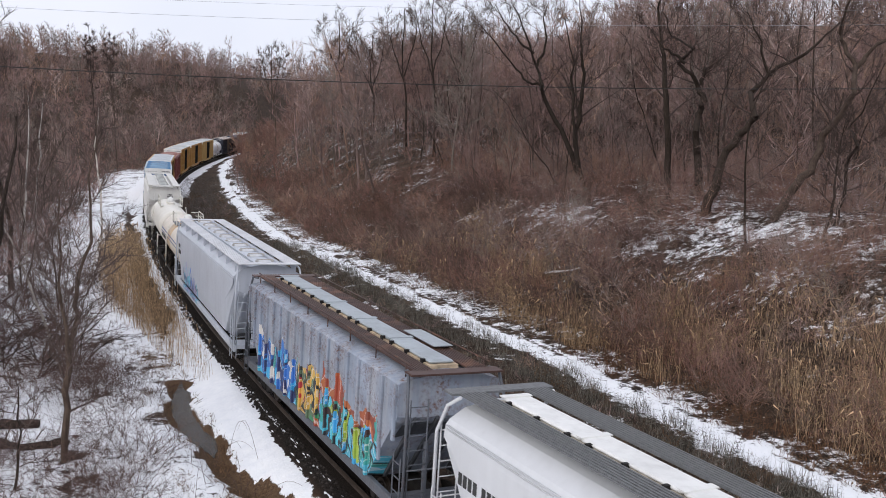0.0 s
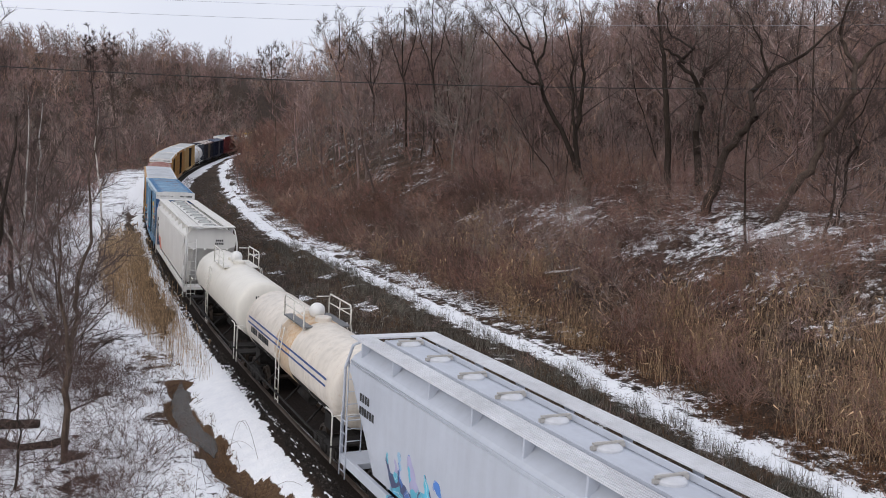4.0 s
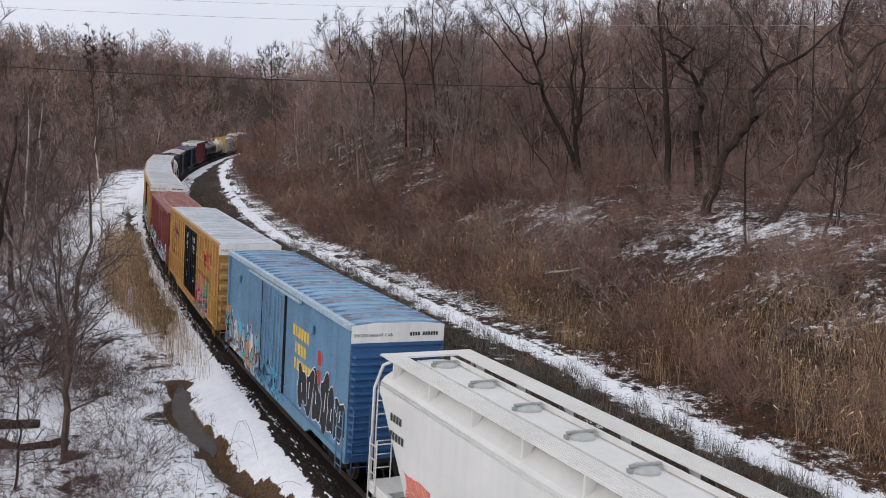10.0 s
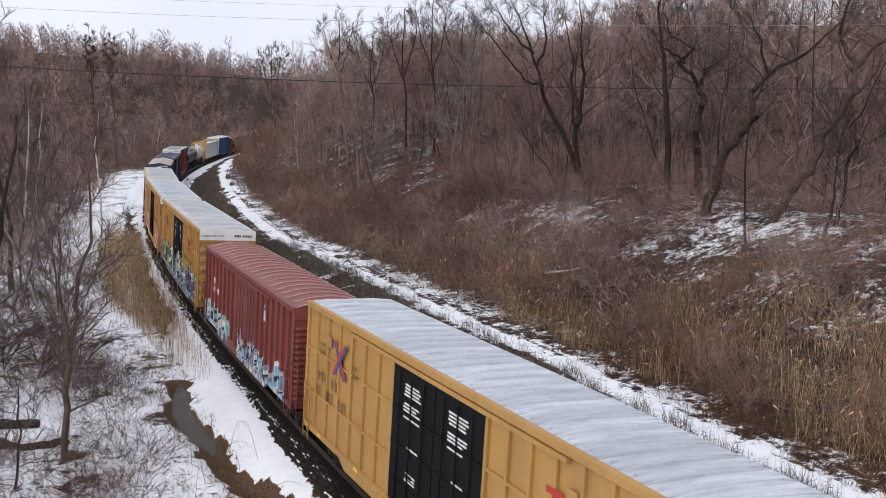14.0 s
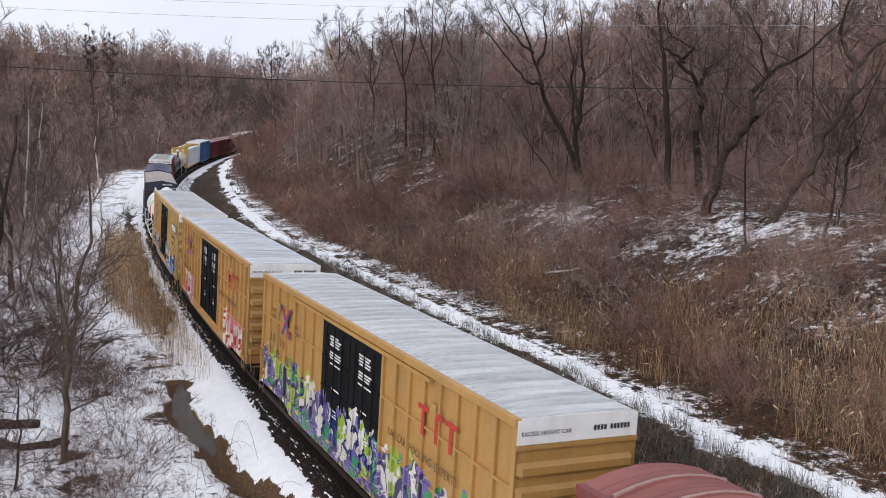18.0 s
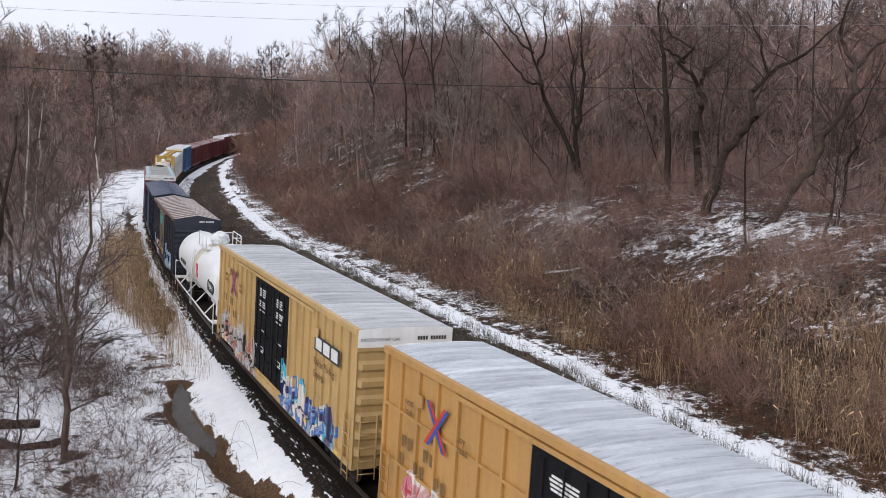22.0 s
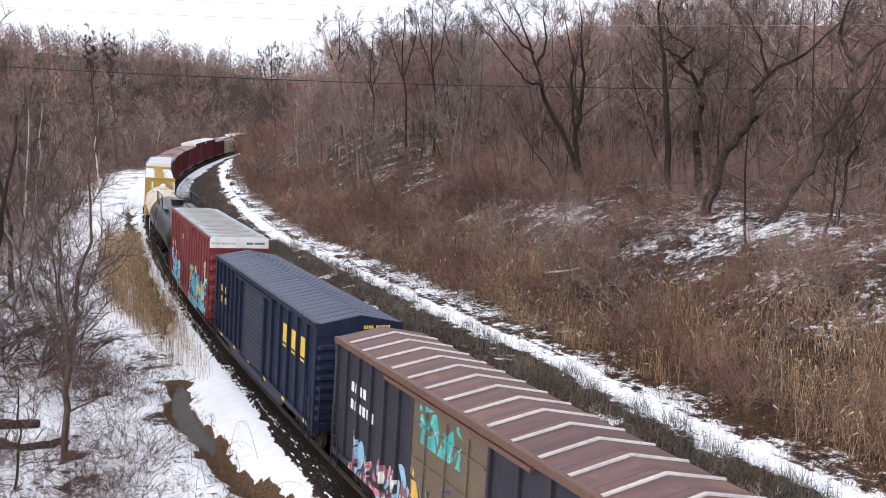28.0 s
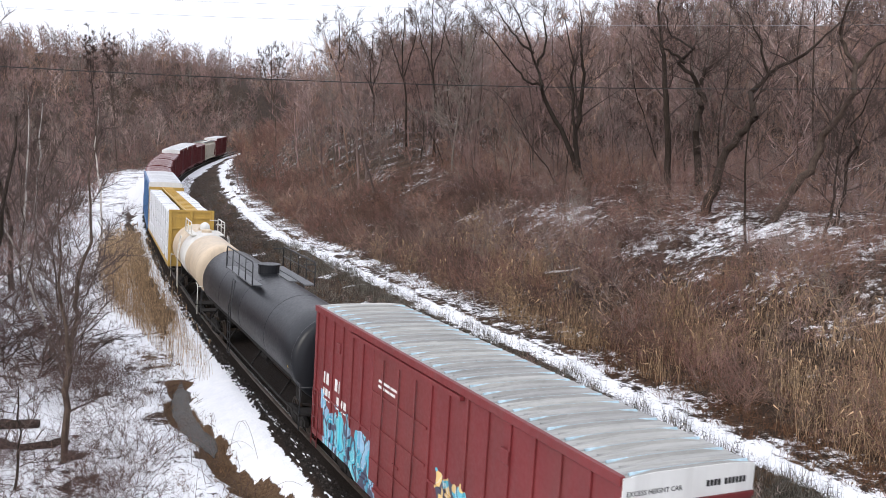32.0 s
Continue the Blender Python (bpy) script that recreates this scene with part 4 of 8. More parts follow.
crooked_tree(-12.9, 30.4, [[(0, 0, 0.125), (0.3, 2.4, 0.1), (0.4, 4.3, 0.09), (0.7, 5.5, 0.085), (0.9, 6.6, 0.08), (1.1, 7.5, 0.07), (1.3, 9.2, 0.05), (1.6, 12.0, 0.02)],
                           [(0.4, 4.4, 0.07), (0.2, 6.6, 0.055), (0.5, 9.5, 0.02)]], 45, "slim brown-barked tree standing in the snow", bark=M_BROWN_BARK, limbs=16, limb_len=2.2, low=0.1)
crooked_tree(-29.0, 62.0, [[(0, 0, 0.2), (0.3, 5, 0.17), (-0.3, 10, 0.14), (0.2, 18.5, 0.03)], [(0, 7, 0.1), (-1.5, 12, 0.07), (-1.8, 17, 0.02)]], 58, "tall grey bare tree on the flat", limbs=13, limb_len=3.6, low=0.4, tw=0.012)
crooked_tree(-32.0, 71.5, [[(0, 0, 0.13), (0.2, 4.6, 0.12), (0.5, 8.0, 0.11), (0.7, 13.5, 0.03)]], 55, "slim white birch in the brush", bark=M_BIRCH, limbs=12, limb_len=1.6, low=0.5)
crooked_tree(-33.0, 75.0, [[(0, 0, 0.12), (0.3, 4.5, 0.11), (0.9, 8.9, 0.09), (1.4, 13.0, 0.03)]], 56, "slim white birch in the brush", bark=M_BIRCH, limbs=12, limb_len=1.6, low=0.5)
crooked_tree(-31.5, 86.0, [[(0, 0, 0.11), (0.2, 5.0, 0.10), (-0.3, 9.0, 0.08), (0.3, 12.5, 0.03)]], 57, "slim pale birch in the brush", bark=M_BIRCH, limbs=12, limb_len=1.6, low=0.5)
crooked_tree(-13.6, 28.4, [[(0, 0, 0.05), (0.1, 1.4, 0.04), (0.45, 3.0, 0.03), (0.6, 4.4, 0.012)]], 47, "thin dark sapling in the snow", limbs=12, subs=4, twigs=5, limb_len=1.2)
crooked_tree(-21.0, 41.0, [[(0, 0, 0.20), (0.5, 2.5, 0.17), (1.1, 5.0, 0.15), (2.0, 8.0, 0.12), (2.6, 12.0, 0.05)], [(0.3, 1.0, 0.15), (-0.6, 3.5, 0.12), (-0.4, 7.0, 0.09), (0.2, 11, 0.04)]], 49, "dark leaning tree above a tangle of dead branches", limbs=12, low=0.3)

# ---- other near trees: a few builds, each used several times ----
def stand_of_trees():
    r = np.random.default_rng(77)
    first = []
    for i in range(7):
        rr = np.random.default_rng(300 + i)
        H = rr.uniform(9, 13)
        stems = [(bend(rr, (0, 0, -0.3), (rr.normal() * 0.08, rr.normal() * 0.08, 1), H, 11, 0.13, 0.03), H * 0.0062, 0.015)]
        if i % 3 == 1:
            stems.append((bend(rr, (0.2, 0.1, -0.2), (0.3, 0.15, 1), H * 0.85, 9, 0.13, 0.04), H * 0.005, 0.015))
        wood, thin, tw = grow(rr, stems, 16 if len(stems) == 1 else 10, 6, 8, H * 0.25, 0.75, 0.0085, low=0.16)
        first.append((wood, thin, tw))
    made = {}
    places = [(33, -12.5), (41, -13.2), (45, -14.5), (53, -8.2), (61, -10.5), (66, -13.5), (52, -18), (75, -12), (37, -19), (84, -15), (95, -13), (30, -15), (57, -13), (70, -19), (43, -8.5), (48, -23), (88, -10), (104, -16)]
    for k in range(30):
        places.append((float(r.uniform(26, 110)), float(26 + 30 * r.uniform() ** 1.1)))
    for k, (s, d) in enumerate(places):
        x, y = place(s, d)
        m = pose(float(x), float(y), float(height(s, d)) - 0.1, 0, 0, float(r.uniform(0, 360))) 
        v = k % 7
        kind = "thin bare tree standing in snow by the brook" if d < 0 else "bare grey-brown tree on the brushy bank"
        pale = k in (5, 6, 9, 14)
        key = (v, pale)
        if key not in made:
            made[key] = tree_thing(0, 0, 0, kind if not pale else "slim pale-barked tree in the brush", *first[v], 400 + v, bark=M_BARK_PALE if pale else M_BARK)
            made[key].matrix_basis = m
        else:
            t = copy_thing(made[key], m)
            t["label"] = kind if not pale else "slim pale-barked tree in the brush"


stand_of_trees()

def tangled_bushes():
    r = np.random.default_rng(91)
    first = None
    for k, (s, d) in enumerate([(44, -13.6), (40, -12.6), (47, -15.6), (41, -9.0), (52, -15), (43, -10.5), (38, -9.4), (45, -11.8), (39.5, -7.6), (40, -10.8), (42.2, -12.4), (39, -12.2), (44, -12.4), (42, -8.2), (44.5, -8.6), (47, -9.5), (49, -8.0), (50, -11), (46, -13.4), (53, -10), (41.5, -11.4), (55, -8.2)]):
        x, y = place(s, d)
        m = pose(float(x), float(y), float(height(s, d)) - 0.1, 0, 0, float(r.uniform(0, 360)))
        if k % 5 == 0:
            rr = np.random.default_rng(500 + k)
            stems = []
            for j in range(9):
                a = rr.uniform(0, 6.28)
                stems.append((bend(rr, (0.2 * math.cos(a), 0.2 * math.sin(a), -0.1), (math.cos(a) * 0.9, math.sin(a) * 0.9, 1), rr.uniform(2.2, 3.8), 5, 0.2, -0.06), 0.035, 0.012))
            wood, thin, tw = grow(rr, stems, 5, 4, 5, 1.1, 0.45, 0.006, up=0.0, low=0.25)
            b = thing("bush", "dark tangled leafless bush in the snow", "bush")
            part("trunk", mesh_np("trunk", *prisms(*wood, sides=5), M_BARK), None, b)
            part("crown", mesh_np("crown", *merge([prisms(thin[0], thin[1], thin[2] * 0.6, thin[3] * 0.6), slivers(*tw, rr)]), M_BRIAR), None, b)
            b.matrix_basis = m
            first = b
        else:
            copy_thing(first, m)


tangled_bushes()

# ---- loose stones on the shoulders of the track ----
def loose_stones():
    r = np.random.default_rng(15)
    n = 5200
    S = 13 + 60 * r.uniform(0, 1, n) ** 1.7
    side = np.where(r.uniform(size=n) < 0.6, -1, 1)
    D = side * (1.15 + 0.55 * r.uniform(0, 1, n) ** 1.3)
    X, Y = place(S, D)
    Z = height(S, D)
    base = np.array([(-1, -0.6, -0.3), (1, -0.7, -0.3), (0.1, 1, -0.3), (0, 0, 0.8)], float)
    k = r.uniform(0.03, 0.085, n)
    a = r.uniform(0, 6.28, n)
    V = np.empty((n, 4, 3))
    for j in range(4):
        V[:, j, 0] = X + k * (base[j, 0] * np.cos(a) - base[j, 1] * np.sin(a))
        V[:, j, 1] = Y + k * (base[j, 0] * np.sin(a) + base[j, 1] * np.cos(a))
        V[:, j, 2] = Z + k * base[j, 2]
    T = np.array([(0, 1, 3), (1, 2, 3), (2, 0, 3)])
    tris = (np.arange(n)[:, None, None] * 4 + T[None]).reshape(-1, 3)
    stuff("ballast_stones", (V.reshape(-1, 3), tris), M_STONE, "loose dark ballast stones beside the ties", "stones")


M_STONE = twig_material("ballast_stone", [(0.3, (0.018, 0.015, 0.013)), (0.7, (0.045, 0.038, 0.034))], 0.3, 2.6, False)
loose_stones()

# ---- scraps of snow along the ends of the ties ----
def snow_scraps():
    r = np.random.default_rng(18)
    parts = []
    for k in range(240):
        s = 15 + 55 * r.uniform() ** 1.4
        d = (-1.36 if r.uniform() < 0.75 else -1.75) + r.normal() * 0.05
        n, L, w = 9, r.uniform(0.06, 0.34), r.uniform(0.03, 0.075)
        q = np.arange(n) * 2 * np.pi / n
        f = r.uniform(0.65, 1.2, n)
        x, y = place(s + L * f * np.cos(q), d + w * f * np.sin(q))
        z = height(s, d)
        rim = np.stack([x, y, np.full(n, z - 0.02)], 1)
        cx, cy = place(s, d)
        V = np.concatenate([rim, [[float(cx), float(cy), float(z) + 0.035]]])
        T = np.array([(j, n, (j + 1) % n) for j in range(n)])
        parts.append((V, T))
    stuff("snow_scraps", merge(parts), M_SNOW, "small scraps of old snow on the dark ballast", "snow")


M_SNOW = plain("settled_snow", (0.80, 0.81, 0.84), 0.8, 0, 8, 0.05)
snow_scraps()

# ---- fallen logs ----
def round_rod(name, mid, rad, mat, sides=9):
    """One closed rod along a line of points."""
    V, F = [], []
    n = len(mid)
    for i in range(n):
        d = unit(mid[min(i + 1, n - 1)] - mid[max(i - 1, 0)])
        a = unit(np.cross(d, (0.3, 0.1, 1.0)))
        b = np.cross(d, a)
        for k in range(sides):
            q = 2 * math.pi * k / sides
            V.append(mid[i] + rad[i] * (1 + 0.08 * math.sin(3 * q + i)) * (a * math.cos(q) + b * math.sin(q)))
    for i in range(n - 1):
        for k in range(sides):
            j = (k + 1) % sides
            F.append((i * sides + k, i * sides + j, (i + 1) * sides + j, (i + 1) * sides + k))
    F.append(tuple(range(sides - 1, -1, -1)))
    F.append(tuple(range((n - 1) * sides, n * sides)))
    return mesh_of(name, V, F, mat)


def fallen_log(s0, d0, s1, d1, r0, r1, seed, label, snow=True):
    r = np.random.default_rng(seed)
    n = 9
    S, D = np.linspace(s0, s1, n), np.linspace(d0, d1, n)
    X, Y = place(S, D)
    Z = height(S, D) + np.linspace(r0, r1, n) * 0.75
    mid = np.stack([X, Y, Z], 1) - np.array([X[0], Y[0], Z[0]])
    mid[1:-1] += r.normal(size=(n - 2, 3)) * 0.04
    t = thing("log", label, "log")
    t.matrix_basis = pose(float(X[0]), float(Y[0]), float(Z[0]))
    rad = np.linspace(r0, r1, n)
    part("trunk", round_rod("trunk", mid, rad, M_BARK), None, t)
    for k in range(4):
        i = int(r.integers(1, n - 1))
        tip = mid[i] + np.array([r.normal() * 0.5, r.normal() * 0.5, r.uniform(0.1, 0.8)])
        part("dead_branch", round_rod("dead_branch", np.array([mid[i], (mid[i] + tip) / 2 + r.normal(size=3) * 0.05, tip]), np.array([0.035, 0.024, 0.010]), M_BARK, 5), None, t)
    if snow:
        cap = mid + np.array([0, 0, 0.12])
        part("snow_cap", round_rod("snow_cap", cap[1:6], rad[1:6] * np.array([0.2, 0.7, 0.74, 0.7, 0.2]), M_SNOW), None, t, "strip of snow lying on the log")


fallen_log(32.0, -12.5, 31.0, -9.2, 0.24, 0.16, 61, "dark rotting log half buried in snow")
fallen_log(29.3, -10.6, 28.2, -8.3, 0.20, 0.13, 62, "short dark log lying in snow")
fallen_log(37.0, 18.3, 43.0, 21.0, 0.22, 0.15, 63, "fallen pale-brown log on the brushy bank", False)
fallen_log(44.0, 19.0, 39.5, 22.5, 0.20, 0.12, 64, "broken log lying on the snowy bank")


def brambles():
    """Long thin shoots arching over the snow."""
    r = np.random.default_rng(71)
    segs = []
    for k in range(26):
        s, d = r.uniform(19.5, 27), r.uniform(-5.2, -2.6)
        x, y = place(s, d)
        z = float(height(s, d))
        az, L, H = r.uniform(0, 6.28), r.uniform(0.5, 1.5), r.uniform(0.5, 1.5)
        f = np.linspace(0, 1, 8)
        pts = np.stack([x + math.cos(az) * L * f, y + math.sin(az) * L * f, z + H * np.sin(f * 2.5)], 1)
        segs.append((pts[:-1], pts[1:], np.linspace(0.008, 0.004, 7), np.linspace(0.007, 0.003, 7)))
    sg = [np.concatenate([q[i] for q in segs]) for i in range(4)]
    stuff("brambles", prisms(*sg, sides=3), M_BRIAR, "thin arching bramble shoots over the snow", "brambles")


brambles()

# ---- overhead wires ----
def wire(name, a, b, sag, r, mat, label):
    a, b = Vector(a), Vector(b)
    pts = []
    for i in range(33):
        f = i / 32
        p = a.lerp(b, f)
        p.z -= sag * 4 * f * (1 - f)
        pts.append(p)
    cu = bpy.data.curves.new(name, "CURVE")
    cu.dimensions = "3D"
    cu.bevel_depth = r
    cu.bevel_resolution = 1
    sp = cu.splines.new("POLY")
    sp.points.add(len(pts) - 1)
    for q, p in zip(sp.points, pts):
        q.co = (*p, 1)
    cu.materials.append(mat)
    tagged(new(name, cu), label, "cable")


wire("overhead_cable", (-50, 34, 16.56), (50, 34, 12.82), 2.6, 0.017, M_WIRE, "black overhead cable sagging across the valley")
M_BARE_WIRE = plain("bare_wire", (0.35, 0.36, 0.38), 0.4, 0.5)
wire("overhead_cable", (-50, 40, 18.6), (50, 40, 15.4), 2.2, 0.007, M_BARE_WIRE, "thin pale overhead wire above the valley")
wire("overhead_cable", (-50, 40, 19.2), (50, 40, 16.0), 2.2, 0.005, M_BARE_WIRE, "thin pale overhead wire above the valley")

# ================= train: shapes =================
class Geo:
    """Collects boxes, tubes and lofts for one mesh."""

    def __init__(self):
        self.V, self.F, self.smooth = [], [], []

    def add(self, V, F, smooth=False):
        o = len(self.V)
        self.V += [tuple(v) for v in V]
        self.F += [tuple(i + o for i in f) for f in F]
        self.smooth += [smooth] * len(F)
        return self

    def box(self, x0, x1, y0, y1, z0, z1, c=0.0):
        if c <= 0:
            V = [(x, y, z) for z in (z0, z1) for x, y in ((x0, y0), (x1, y0), (x1, y1), (x0, y1))]
            return self.add(V, [(3, 2, 1, 0), (4, 5, 6, 7), (0, 1, 5, 4), (1, 2, 6, 5), (2, 3, 7, 6), (3, 0, 4, 7)])
        # chamfered upright edges and top
        ring = lambda i, z: [(x0 + i + c, y0 + i, z), (x1 - i - c, y0 + i, z), (x1 - i, y0 + i + c, z), (x1 - i, y1 - i - c, z),
                             (x1 - i - c, y1 - i, z), (x0 + i + c, y1 - i, z), (x0 + i, y1 - i - c, z), (x0 + i, y0 + i + c, z)]
        return self.loft([ring(c, z0), ring(0, z0 + c), ring(0, z1 - c), ring(c, z1)], closed=True, caps=True)

    def loft(self, rings, closed=True, caps=False, smooth=False):
        n = len(rings[0])
        V = [p for r in rings for p in r]
        F = []
        for i in range(len(rings) - 1):
            for j in range(n if closed else n - 1):
                k = (j + 1) % n
                F.append((i * n + j, i * n + k, (i + 1) * n + k, (i + 1) * n + j))
        o = len(self.V)
        self.add(V, F, smooth)
        if caps:
            self.F += [tuple(o + j for j in reversed(range(n))), tuple(o + (len(rings) - 1) * n + j for j in range(n))]
            self.smooth += [False, False]
        return self

    def tube(self, pts, r, n=6, caps=True):
        pts = [Vector(p) for p in pts]
        rings = []
        for i, p in enumerate(pts):
            a = pts[max(i - 1, 0)]
            b = pts[min(i + 1, len(pts) - 1)]
            ax = (b - a).normalized()
            u = ax.orthogonal().normalized() if i == 0 else (u - ax * u.dot(ax)).normalized()
            v = ax.cross(u)
            rings.append([tuple(p + (u * math.cos(2 * math.pi * k / n) + v * math.sin(2 * math.pi * k / n)) * r) for k in range(n)])
        return self.loft(rings, True, caps, True)

    def disc(self, c, r, h, n=16, dome=0.0):
        """A round lid on z."""
        ring = lambda q, z: [(c[0] + q * math.cos(2 * math.pi * k / n), c[1] + q * math.sin(2 * math.pi * k / n), c[2] + z) for k in range(n)]
        return self.loft([ring(r, 0), ring(r, h), ring(r * 0.85, h + dome * 0.6), ring(r * 0.4, h + dome)], True, True)

    def mesh(self, name, mat):
        me = mesh_of(name, self.V, self.F, mat)
        me.polygons.foreach_set("use_smooth", np.array(self.smooth, dtype=bool))
        return me

    def part(self, name, mat, parent, label="", at=None):
        return part(name, self.mesh(name, mat), None, parent, label, at)


SIDE_TEXT = pose(0, 0, 0, 90, 0, 180)
END_TEXT = pose(0, 0, 0, 90, 0, -90)
_texts = {}


def text_mesh(words, size, mat):
    key = (words, size, mat.name)
    if key not in _texts:
        cu = bpy.data.curves.new("lettering", "FONT")
        cu.body, cu.size, cu.extrude = words, size, 0.003
        cu.resolution_u = 2
        ob = bpy.data.objects.new("lettering", cu)
        scene.collection.objects.link(ob)
        bpy.context.view_layer.update()
        me = bpy.data.meshes.new_from_object(ob.evaluated_get(bpy.context.evaluated_depsgraph_get()))
        bpy.data.objects.remove(ob)
        me.materials.clear()
        me.materials.append(mat)
        _texts[key] = me
    return _texts[key]


def lettering(words, size, mat, parent, turn, x, y, z):
    return part("lettering", text_mesh(words, size, mat), None, parent, "", Matrix.Translation((x, y, z)) @ turn)


def bars_side(parent, x, y, z, widths, h, gap, mat, name="marking"):
    """Writing that cannot be read, or must not be: plain blocks along the side."""
    for w in widths:
        if w > 0:
            Geo().box(x - w, x, y, y + 0.006, z, z + h).part(name, mat, parent)
        x -= abs(w) + gap


def bars_end(parent, x, y, z, widths, h, gap, mat, name="marking"):
    for w in widths:
        if w > 0:
            Geo().box(x - 0.006, x, y - w, y, z, z + h).part(name, mat, parent)
        y -= abs(w) + gap


def outlined_letters(parent, x0, x1, y, z0, z1, n, fill, edge, seed, label):
    """Big rounded spray-painted shapes that cannot be read: a fill and a thick outline each."""
    r = random.Random(seed)
    w = (x1 - x0) / n
    for k in range(n):
        body, rim = Geo(), Geo()
        xc = x0 + w * (k + 0.5)
        zc, hh = (z0 + z1) / 2 + r.uniform(-0.06, 0.06), (z1 - z0) / 2 * r.uniform(0.8, 1.1)
        m = 30
        a, b, c, ph = r.uniform(0.10, 0.22), r.uniform(0.10, 0.22), r.uniform(0.08, 0.16), r.uniform(0, 6)
        lean = r.uniform(-0.25, 0.25)
        ring = []
        for j in range(m):
            q = 2 * math.pi * j / m
            f = 1 + a * math.sin(2 * q + ph) + b * math.sin(3 * q + 2 * ph) + c * math.sin(5 * q + ph)
            sq = max(abs(math.cos(q)), abs(math.sin(q))) ** -0.55
            dz = hh * f * sq * math.sin(q)
            ring.append((xc + w * 0.64 * f * sq * math.cos(q) + lean * dz, zc + dz))
        yy = y + 0.002 * k
        body.loft([[(px, yy, pz) for px, pz in ring], [(px, yy + 0.0015, pz) for px, pz in ring]], True, True)
        cx, cz = sum(p[0] for p in ring) / m, sum(p[1] for p in ring) / m
        t = 0.038
        inn = []
        for px, pz in ring:
            d = math.hypot(px - cx, pz - cz)
            inn.append((px + (cx - px) / d * t, pz + (cz - pz) / d * t))
        rim.loft([[(p[0], yy + 0.0025, p[1]) for p in ring], [(p[0], yy + 0.0025, p[1]) for p in inn]], True)
        # a counter or a stroke inside the shape
        s0 = (cx + r.uniform(-0.1, 0.1), cz + hh * r.uniform(-0.5, 0.0))
        s1 = (s0[0] + r.uniform(-0.12, 0.12), s0[1] + hh * r.uniform(0.35, 0.8))
        g0 = [(s0[0] - 0.03, s0[1]), (s0[0] + 0.03, s0[1]), (s1[0] + 0.03, s1[1]), (s1[0] - 0.03, s1[1])]
        rim.loft([[(px, yy + 0.0025, pz) for px, pz in g0], [(px, yy + 0.003, pz) for px, pz in g0]], True, True)
        p = body.part("sprayed_shape", fill, parent, label)
        rim.part("sprayed_outline", edge, p)


